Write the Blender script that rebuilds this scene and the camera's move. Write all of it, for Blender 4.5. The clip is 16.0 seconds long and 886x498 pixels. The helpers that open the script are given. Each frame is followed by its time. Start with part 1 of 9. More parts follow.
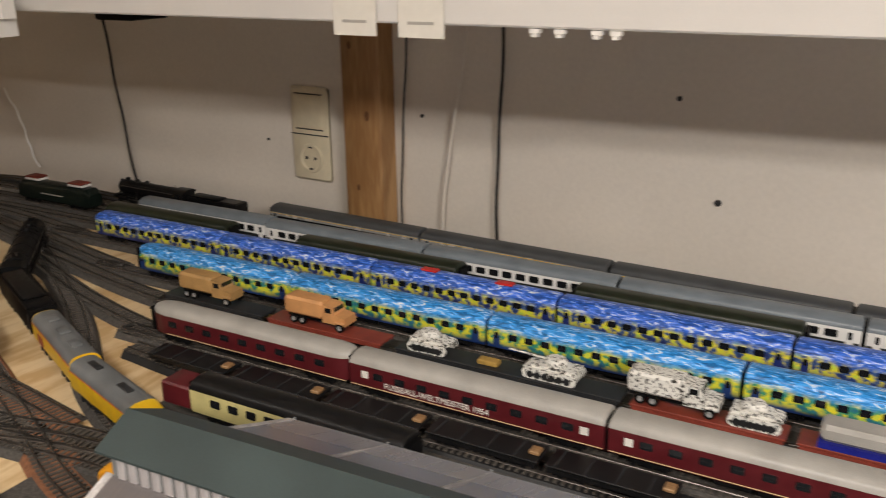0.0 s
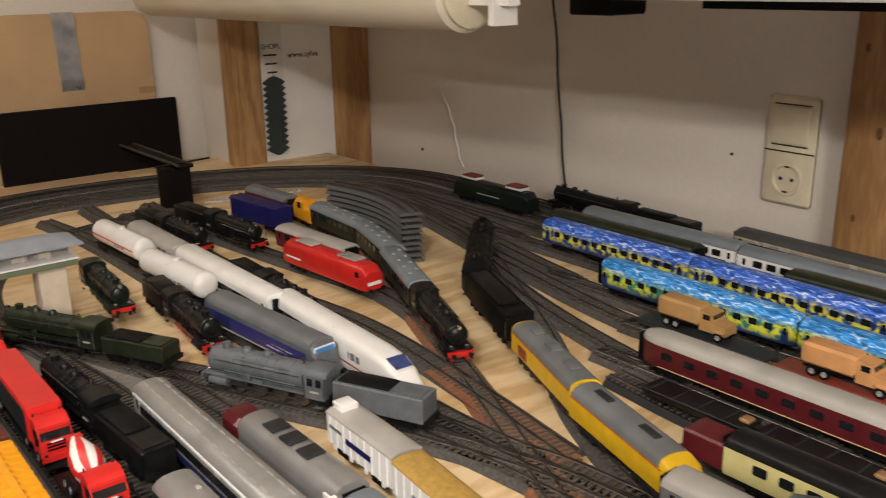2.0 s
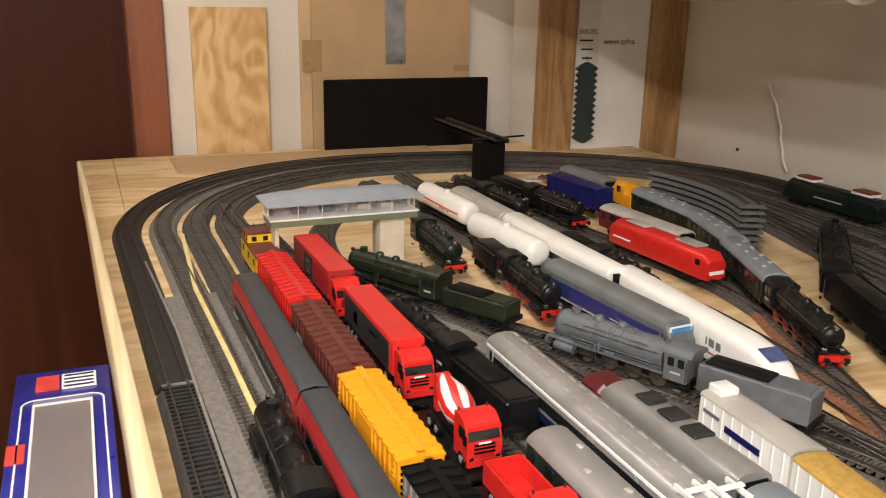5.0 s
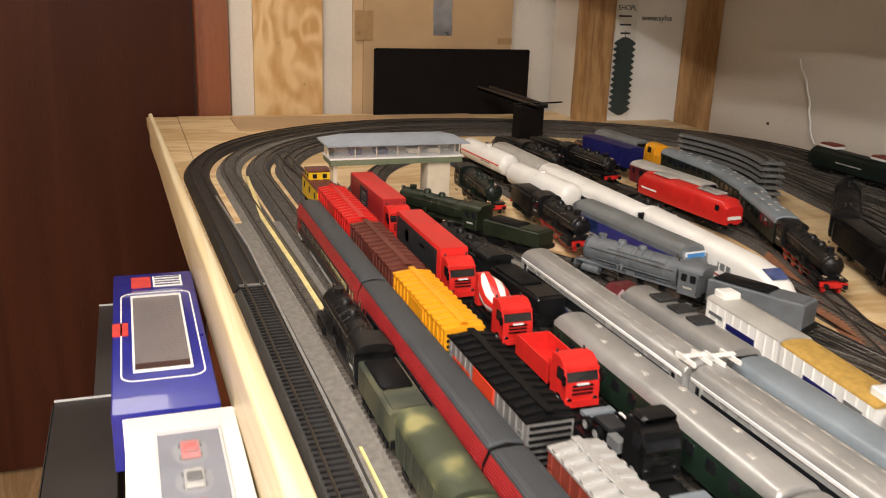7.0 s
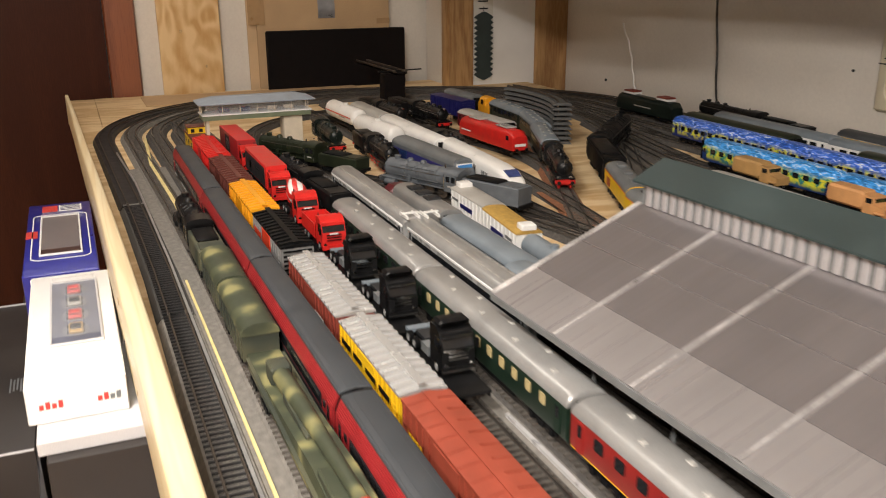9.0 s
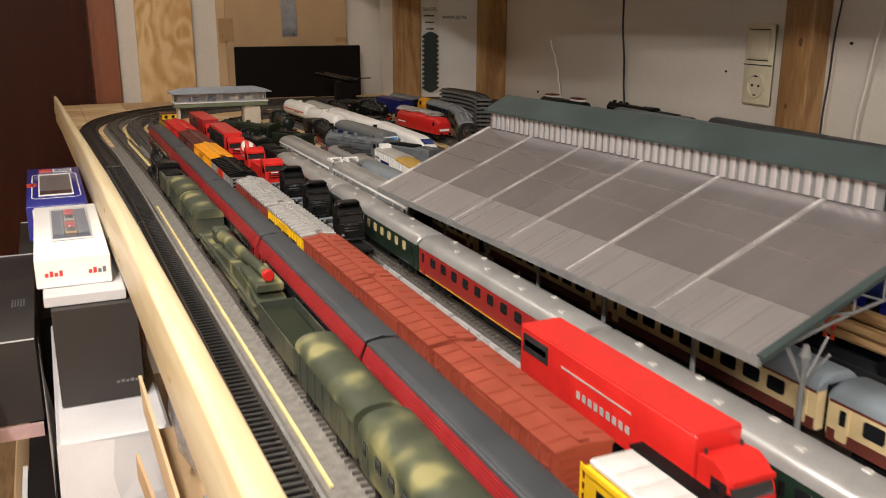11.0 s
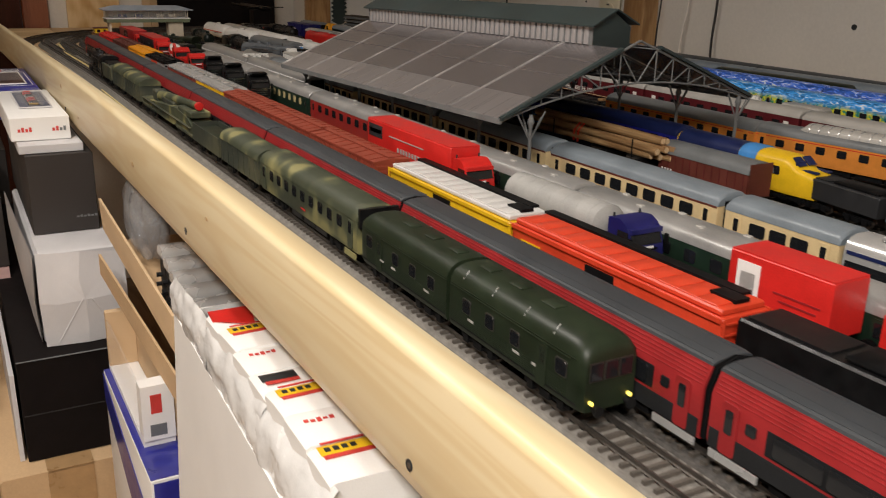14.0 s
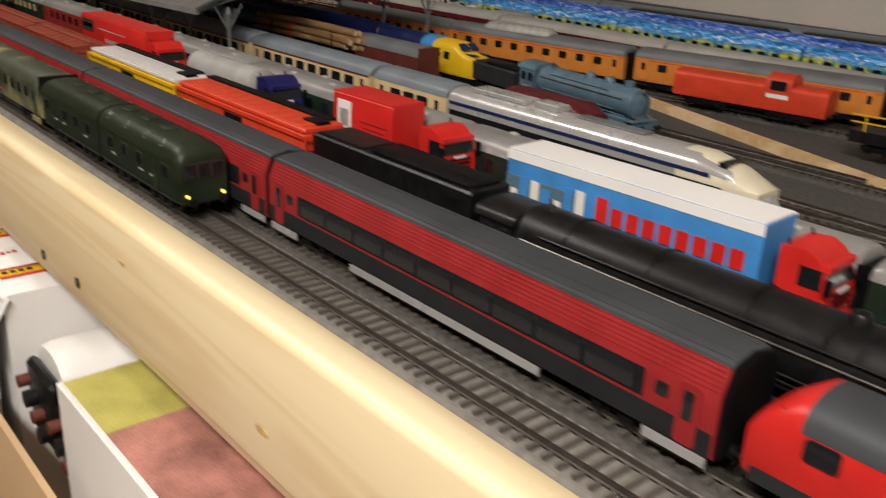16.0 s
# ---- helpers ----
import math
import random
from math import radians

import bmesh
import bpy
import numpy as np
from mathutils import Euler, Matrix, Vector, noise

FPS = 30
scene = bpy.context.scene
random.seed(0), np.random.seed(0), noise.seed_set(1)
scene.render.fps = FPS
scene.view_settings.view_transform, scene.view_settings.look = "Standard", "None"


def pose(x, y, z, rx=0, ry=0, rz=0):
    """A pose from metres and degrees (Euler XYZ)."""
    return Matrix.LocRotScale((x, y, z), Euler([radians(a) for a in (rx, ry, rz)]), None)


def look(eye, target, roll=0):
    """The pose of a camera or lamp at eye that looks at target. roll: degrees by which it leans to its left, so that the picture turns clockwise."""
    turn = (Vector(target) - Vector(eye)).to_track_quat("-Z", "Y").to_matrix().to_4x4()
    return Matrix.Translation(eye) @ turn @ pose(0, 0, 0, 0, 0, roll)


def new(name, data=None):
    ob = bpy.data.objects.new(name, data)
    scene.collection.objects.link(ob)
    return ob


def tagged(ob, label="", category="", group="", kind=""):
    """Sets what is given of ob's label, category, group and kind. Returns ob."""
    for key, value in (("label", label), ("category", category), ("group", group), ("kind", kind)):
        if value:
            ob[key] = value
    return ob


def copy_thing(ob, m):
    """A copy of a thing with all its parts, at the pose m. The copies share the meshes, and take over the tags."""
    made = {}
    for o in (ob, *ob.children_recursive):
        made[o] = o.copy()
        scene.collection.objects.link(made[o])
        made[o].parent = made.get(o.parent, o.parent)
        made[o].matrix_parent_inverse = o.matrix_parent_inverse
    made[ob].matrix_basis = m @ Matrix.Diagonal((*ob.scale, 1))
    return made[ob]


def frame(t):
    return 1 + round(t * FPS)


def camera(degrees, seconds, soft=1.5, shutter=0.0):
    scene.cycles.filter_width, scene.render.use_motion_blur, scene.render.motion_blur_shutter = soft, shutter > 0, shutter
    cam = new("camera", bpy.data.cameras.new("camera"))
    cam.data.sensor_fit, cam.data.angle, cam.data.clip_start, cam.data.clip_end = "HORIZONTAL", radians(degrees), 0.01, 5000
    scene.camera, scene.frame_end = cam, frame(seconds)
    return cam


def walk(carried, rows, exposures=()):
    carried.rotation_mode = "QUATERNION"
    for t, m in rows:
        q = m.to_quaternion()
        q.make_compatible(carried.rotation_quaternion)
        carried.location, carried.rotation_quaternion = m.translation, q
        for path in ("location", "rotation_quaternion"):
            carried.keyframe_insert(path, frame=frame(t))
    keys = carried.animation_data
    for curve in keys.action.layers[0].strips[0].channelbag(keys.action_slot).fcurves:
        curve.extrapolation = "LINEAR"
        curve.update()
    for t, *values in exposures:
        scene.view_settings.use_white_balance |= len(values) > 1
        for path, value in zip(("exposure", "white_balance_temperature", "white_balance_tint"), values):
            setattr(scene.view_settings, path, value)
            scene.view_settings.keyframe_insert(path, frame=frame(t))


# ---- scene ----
cam = camera(53.8, 16.0, 1.0, 0.4)
PATH = [
    (0, (-0.253, 0.058, 1.349), (-1.18, 1.708, 0.702), -0.7),
    (0.5, (-0.326, 0.07, 1.329), (-1.383, 1.651, 0.71), -0.2),
    (1, (-0.395, 0.069, 1.321), (-1.602, 1.547, 0.724), -0.8),
    (1.5, (-0.461, 0.055, 1.308), (-1.839, 1.375, 0.71), -1.3),
    (2, (-0.509, 0.041, 1.305), (-1.997, 1.239, 0.713), -0.9),
    (2.5, (-0.551, 0.023, 1.291), (-2.106, 1.143, 0.719), 0.4),
    (3, (-0.584, 0.006, 1.283), (-2.22, 1.007, 0.717), 0.2),
    (3.5, (-0.601, -0.004, 1.276), (-2.285, 0.921, 0.72), -0.3),
    (4, (-0.612, -0.013, 1.267), (-2.326, 0.851, 0.705), 0.1),
    (4.2, (-0.615, -0.016, 1.261), (-2.346, 0.814, 0.696), 0.4),
    (6.3, (-0.574, -0.085, 1.222), (-2.364, 0.595, 0.646), 1.8),
    (6.5, (-0.562, -0.088, 1.217), (-2.352, 0.587, 0.636), 2.0),
    (7, (-0.493, -0.093, 1.211), (-2.287, 0.562, 0.618), 2.2),
    (7.5, (-0.401, -0.08, 1.205), (-2.191, 0.578, 0.6), 1.7),
    (8, (-0.285, -0.049, 1.208), (-2.039, 0.684, 0.589), -0.2),
    (8.5, (-0.232, -0.034, 1.199), (-1.952, 0.765, 0.565), -1.1),
    (9, (-0.101, -0.044, 1.216), (-1.854, 0.694, 0.597), -0.3),
    (9.5, (0.009, -0.051, 1.21), (-1.741, 0.693, 0.589), -0.5),
    (9.7, (0.023, -0.049, 1.21), (-1.711, 0.733, 0.592), -1.0),
    (11.8, (0.327, -0.128, 1.129), (-1.457, 0.641, 0.653), 0.5),
    (12, (0.348, -0.142, 1.133), (-1.443, 0.607, 0.651), 0.7),
    (12.5, (0.427, -0.167, 1.13), (-1.343, 0.617, 0.625), 1.8),
    (13, (0.488, -0.17, 1.119), (-1.213, 0.721, 0.562), 1.7),
    (13.5, (0.517, -0.178, 1.114), (-1.161, 0.737, 0.524), 1.2),
    (14, (0.546, -0.181, 1.106), (-1.108, 0.761, 0.49), 1.5),
    (14.5, (0.581, -0.18, 1.104), (-1.043, 0.805, 0.477), 2.5),
    (15, (0.621, -0.171, 1.095), (-0.956, 0.875, 0.448), 2.9),
    (15.5, (0.678, -0.16, 1.093), (-0.831, 0.964, 0.416), 3.0),
    (16, (0.737, -0.151, 1.082), (-0.662, 1.081, 0.356), 2.8),
]
walk(cam, [(t, look(eye, target, roll)) for t, eye, target, roll in PATH], [(0, -0.19), (1.0, 0.0), (1.5, 0.06), (2.5, 0.14), (4, 0.40), (6.5, 0.44), (8.5, -0.05), (9.5, 0.06), (12, -0.56), (13, -0.74), (14, -1.05), (14.5, -1.10), (16, -1.28)])

# ---- world and lamps ----
world = bpy.data.worlds.new("world")
scene.world = world
world.use_nodes = True
world.node_tree.nodes["Background"].inputs[0].default_value = (0.9, 0.85, 0.8, 1)
world.node_tree.nodes["Background"].inputs[1].default_value = 0.03


def area_lamp(name, x, y, z, sx, sy, power, color):
    d = bpy.data.lights.new(name, "AREA")
    d.shape, d.size, d.size_y, d.energy, d.color = "RECTANGLE", sx, sy, power, color
    ob = new(name, d)
    ob.matrix_basis = pose(x, y, z)
    return ob


WARM = (1.0, 0.93, 0.862)
# unseen lamps: first set from the shelf's shadow, other two added as fill
LAMPS = [(-0.43, -0.34, 1.92, 16.0, 0.42), (-1.75, -0.12, 2.25, 4.4, 1.0), (1.05, -0.68, 1.98, 78.0, 0.9)]
# second lifts the end wall and yard, third the near right side
for lx, ly, lz, lp, ls in LAMPS:
    area_lamp("ceiling_lamp", lx, ly, lz - 0.075, ls, 0.14, lp, WARM)

# ---- materials ----
RAIL, TOP, FLOOR = 0.900, 0.888, 0.0


def mat(name, col, rough=0.5, metal=0.0, var=0.16, scale=60.0, bump=0.0, fine=900.0, coat=0.0, emit=0.0, alpha=1.0, spec=0.5):
    m = bpy.data.materials.new(name)
    m.use_nodes = True
    nt = m.node_tree
    b = nt.nodes["Principled BSDF"]
    b.inputs["Roughness"].default_value, b.inputs["Metallic"].default_value = rough, metal
    b.inputs["Coat Weight"].default_value = coat
    b.inputs["Specular IOR Level"].default_value = spec
    b.inputs["Alpha"].default_value = alpha
    tc = nt.nodes.new("ShaderNodeTexCoord")
    n1 = nt.nodes.new("ShaderNodeTexNoise")
    n1.inputs["Scale"].default_value, n1.inputs["Detail"].default_value = scale, 5
    n2 = nt.nodes.new("ShaderNodeTexNoise")
    n2.inputs["Scale"].default_value, n2.inputs["Detail"].default_value = fine, 3
    nt.links.new(tc.outputs["Object"], n1.inputs["Vector"])
    nt.links.new(tc.outputs["Object"], n2.inputs["Vector"])
    mx = nt.nodes.new("ShaderNodeMath")
    mx.operation = "MULTIPLY_ADD"
    nt.links.new(n2.outputs["Fac"], mx.inputs[0])
    mx.inputs[1].default_value = 0.45
    nt.links.new(n1.outputs["Fac"], mx.inputs[2])
    r = nt.nodes.new("ShaderNodeValToRGB")
    r.color_ramp.elements[0].position, r.color_ramp.elements[1].position = 0.45, 1.0
    lo, hi = 1 - var * 1.4, 1 + var
    r.color_ramp.elements[0].color = (*[min(1, c * lo) for c in col], 1)
    r.color_ramp.elements[1].color = (*[min(1, c * hi + 0.006 * var) for c in col], 1)
    nt.links.new(mx.outputs[0], r.inputs[0])
    nt.links.new(r.outputs[0], b.inputs["Base Color"])
    mr = nt.nodes.new("ShaderNodeMapRange")
    mr.inputs["To Min"].default_value, mr.inputs["To Max"].default_value = max(0.02, rough - 0.12), min(1, rough + 0.14)
    nt.links.new(n1.outputs["Fac"], mr.inputs["Value"])
    nt.links.new(mr.outputs[0], b.inputs["Roughness"])
    if bump:
        bp = nt.nodes.new("ShaderNodeBump")
        bp.inputs["Strength"].default_value, bp.inputs["Distance"].default_value = bump, 0.0006
        nt.links.new(n2.outputs["Fac"], bp.inputs["Height"])
        nt.links.new(bp.outputs[0], b.inputs["Normal"])
    if emit:
        b.inputs["Emission Color"].default_value = (*col, 1)
        b.inputs["Emission Strength"].default_value = emit
    return m


def wood(name, a, b_, along=0, grain=26.0, rough=0.45, rings=7.0, distort=3.0, stretch=9.0, amount=0.22, spread_=None, spec=0.5):
    """Wood whose grain runs along axis 0, 1 or 2, with darker rings and fine fibres."""
    m = bpy.data.materials.new(name)
    m.use_nodes = True
    nt = m.node_tree
    p = nt.nodes["Principled BSDF"]
    tc, mp = nt.nodes.new("ShaderNodeTexCoord"), nt.nodes.new("ShaderNodeMapping")
    s = [stretch] * 3
    s[along] = 1.0
    mp.inputs["Scale"].default_value = s
    nt.links.new(tc.outputs["Object"], mp.inputs["Vector"])
    n0 = nt.nodes.new("ShaderNodeTexNoise")
    n0.inputs["Scale"].default_value, n0.inputs["Detail"].default_value, n0.inputs["Distortion"].default_value = spread_ or rings * 0.35, 2, distort * 0.3
    nt.links.new(mp.outputs[0], n0.inputs["Vector"])
    w = nt.nodes.new("ShaderNodeMath")
    w.operation = "MULTIPLY"
    w.inputs[1].default_value = rings * 6
    nt.links.new(n0.outputs["Fac"], w.inputs[0])
    sn = nt.nodes.new("ShaderNodeMath")
    sn.operation = "SINE"
    nt.links.new(w.outputs[0], sn.inputs[0])
    f = nt.nodes.new("ShaderNodeTexNoise")
    f.inputs["Scale"].default_value, f.inputs["Detail"].default_value = grain, 6
    nt.links.new(mp.outputs[0], f.inputs["Vector"])
    ad = nt.nodes.new("ShaderNodeMath")
    ad.operation = "MULTIPLY_ADD"
    nt.links.new(sn.outputs[0], ad.inputs[0])
    ad.inputs[1].default_value = amount
    nt.links.new(f.outputs["Fac"], ad.inputs[2])
    r = nt.nodes.new("ShaderNodeValToRGB")
    r.color_ramp.elements[0].position, r.color_ramp.elements[1].position = 0.25, 0.72
    r.color_ramp.elements[0].color, r.color_ramp.elements[1].color = (*b_, 1), (*a, 1)
    nt.links.new(ad.outputs[0], r.inputs[0])
    nt.links.new(r.outputs[0], p.inputs["Base Color"])
    p.inputs["Roughness"].default_value = rough
    p.inputs["Specular IOR Level"].default_value = spec
    bp = nt.nodes.new("ShaderNodeBump")
    bp.inputs["Strength"].default_value, bp.inputs["Distance"].default_value = 0.15, 0.0005
    nt.links.new(f.outputs["Fac"], bp.inputs["Height"])
    nt.links.new(bp.outputs[0], p.inputs["Normal"])
    return m


def streaked(name, col, rough, metal, var=0.35):
    """Printed sheet with fine streaks running down the slope (along y) and faint stains."""
    m = bpy.data.materials.new(name)
    m.use_nodes = True
    nt = m.node_tree
    p = nt.nodes["Principled BSDF"]
    p.inputs["Metallic"].default_value, p.inputs["Specular IOR Level"].default_value = metal, 0.6
    tc = nt.nodes.new("ShaderNodeTexCoord")
    facs = []
    for sc, k in (((420.0, 3.0, 3.0), 1.0), ((14.0, 14.0, 14.0), 1.0), ((40.0, 4.0, 4.0), 1.0)):
        mp, n = nt.nodes.new("ShaderNodeMapping"), nt.nodes.new("ShaderNodeTexNoise")
        mp.inputs["Scale"].default_value = sc
        n.inputs["Scale"].default_value, n.inputs["Detail"].default_value = k, 4
        nt.links.new(tc.outputs["Object"], mp.inputs["Vector"])
        nt.links.new(mp.outputs[0], n.inputs["Vector"])
        facs.append(n.outputs["Fac"])
    a, b2 = nt.nodes.new("ShaderNodeMath"), nt.nodes.new("ShaderNodeMath")
    a.operation = b2.operation = "ADD"
    nt.links.new(facs[0], a.inputs[0])
    nt.links.new(facs[1], a.inputs[1])
    nt.links.new(a.outputs[0], b2.inputs[0])
    nt.links.new(facs[2], b2.inputs[1])
    r = nt.nodes.new("ShaderNodeMapRange")
    r.inputs["From Min"].default_value, r.inputs["From Max"].default_value = 1.1, 1.9
    nt.links.new(b2.outputs[0], r.inputs["Value"])
    ramp = nt.nodes.new("ShaderNodeValToRGB")
    ramp.color_ramp.elements[0].color = (*[c * (1 - var) for c in col], 1)
    ramp.color_ramp.elements[1].color = (*[c * (1 + var) for c in col], 1)
    nt.links.new(r.outputs[0], ramp.inputs[0])
    nt.links.new(ramp.outputs[0], p.inputs["Base Color"])
    rr = nt.nodes.new("ShaderNodeMapRange")
    rr.inputs["To Min"].default_value, rr.inputs["To Max"].default_value = rough - 0.03, rough + 0.06
    nt.links.new(facs[0], rr.inputs["Value"])
    nt.links.new(rr.outputs[0], p.inputs["Roughness"])
    bp = nt.nodes.new("ShaderNodeBump")
    bp.inputs["Strength"].default_value, bp.inputs["Distance"].default_value = 0.06, 0.0005
    nt.links.new(facs[0], bp.inputs["Height"])
    nt.links.new(bp.outputs[0], p.inputs["Normal"])
    return m


def mural(name, sky, band, base):
    """Painted coach side: clouds above, flowers between the windows, dark sill."""
    m = bpy.data.materials.new(name)
    m.use_nodes = True
    nt = m.node_tree
    p = nt.nodes["Principled BSDF"]
    p.inputs["Roughness"].default_value = 0.35
    tc, sx = nt.nodes.new("ShaderNodeTexCoord"), nt.nodes.new("ShaderNodeSeparateXYZ")
    nt.links.new(tc.outputs["Object"], sx.inputs[0])

    def noise_node(scale, vec_scale, detail=3.0):
        mp = nt.nodes.new("ShaderNodeMapping")
        mp.inputs["Scale"].default_value = vec_scale
        nt.links.new(tc.outputs["Object"], mp.inputs[0])
        n = nt.nodes.new("ShaderNodeTexNoise")
        n.inputs["Scale"].default_value, n.inputs["Detail"].default_value = scale, detail
        nt.links.new(mp.outputs[0], n.inputs["Vector"])
        return n

    def ramp(src, stops):
        r = nt.nodes.new("ShaderNodeValToRGB")
        while len(r.color_ramp.elements) < len(stops):
            r.color_ramp.elements.new(0.5)
        for e, (pos, c) in zip(r.color_ramp.elements, stops):
            e.position, e.color = pos, (*c, 1)
        nt.links.new(src, r.inputs[0])
        return r

    def mix(fac, a, b_):
        x = nt.nodes.new("ShaderNodeMixRGB")
        nt.links.new(fac, x.inputs[0])
        nt.links.new(a, x.inputs[1])
        nt.links.new(b_, x.inputs[2])
        return x.outputs[0]

    strokes = noise_node(34, (2.0, 6.0, 7.0), 6)
    strokes.inputs["Distortion"].default_value = 1.3
    cloud = ramp(strokes.outputs["Fac"], [(0.34, [c * 0.40 for c in sky]), (0.46, sky), (0.56, [min(1, c * 1.5 + 0.03) for c in sky]), (0.66, (0.80, 0.88, 0.95))])
    flower = ramp(noise_node(130, (1, 1, 1), 4).outputs["Fac"], [(0.36, band[1]), (0.46, band[0]), (0.54, (0.85, 0.72, 0.03)), (0.68, (0.5, 0.75, 0.1))])
    wob = nt.nodes.new("ShaderNodeMath")
    wob.operation = "MULTIPLY_ADD"
    nt.links.new(noise_node(30, (1, 1, 1)).outputs["Fac"], wob.inputs[0])
    wob.inputs[1].default_value = 0.012
    nt.links.new(sx.outputs["Z"], wob.inputs[2])
    hi = ramp(wob.outputs[0], [(0.0375, (0, 0, 0)), (0.0400, (1, 1, 1))])
    lo = ramp(wob.outputs[0], [(0.0225, (0, 0, 0)), (0.0240, (1, 1, 1))])
    sill = ramp(noise_node(40, (1, 1, 1)).outputs["Fac"], [(0.4, base), (0.7, [c * 1.8 + 0.01 for c in base])])
    c = mix(lo.outputs[0], sill.outputs[0], flower.outputs[0])
    c = mix(hi.outputs[0], c, cloud.outputs[0])
    nt.links.new(c, p.inputs["Base Color"])
    return m


def camo(name, a, b_, c_, scale=22, cuts=(0.44, 0.52, 0.62)):
    m = mat(name, a, 0.6, var=0.1)
    nt = m.node_tree
    p = nt.nodes["Principled BSDF"]
    tc, n = nt.nodes.new("ShaderNodeTexCoord"), nt.nodes.new("ShaderNodeTexNoise")
    n.inputs["Scale"].default_value, n.inputs["Detail"].default_value = scale, 1.5
    nt.links.new(tc.outputs["Object"], n.inputs["Vector"])
    r = nt.nodes.new("ShaderNodeValToRGB")
    r.color_ramp.elements.new(0.5)
    for e, (pos, col) in zip(r.color_ramp.elements, zip(cuts, (a, b_, c_))):
        e.position, e.color = pos, (*col, 1)
    nt.links.new(n.outputs["Fac"], r.inputs[0])
    nt.links.new(r.outputs[0], p.inputs["Base Color"])
    return m


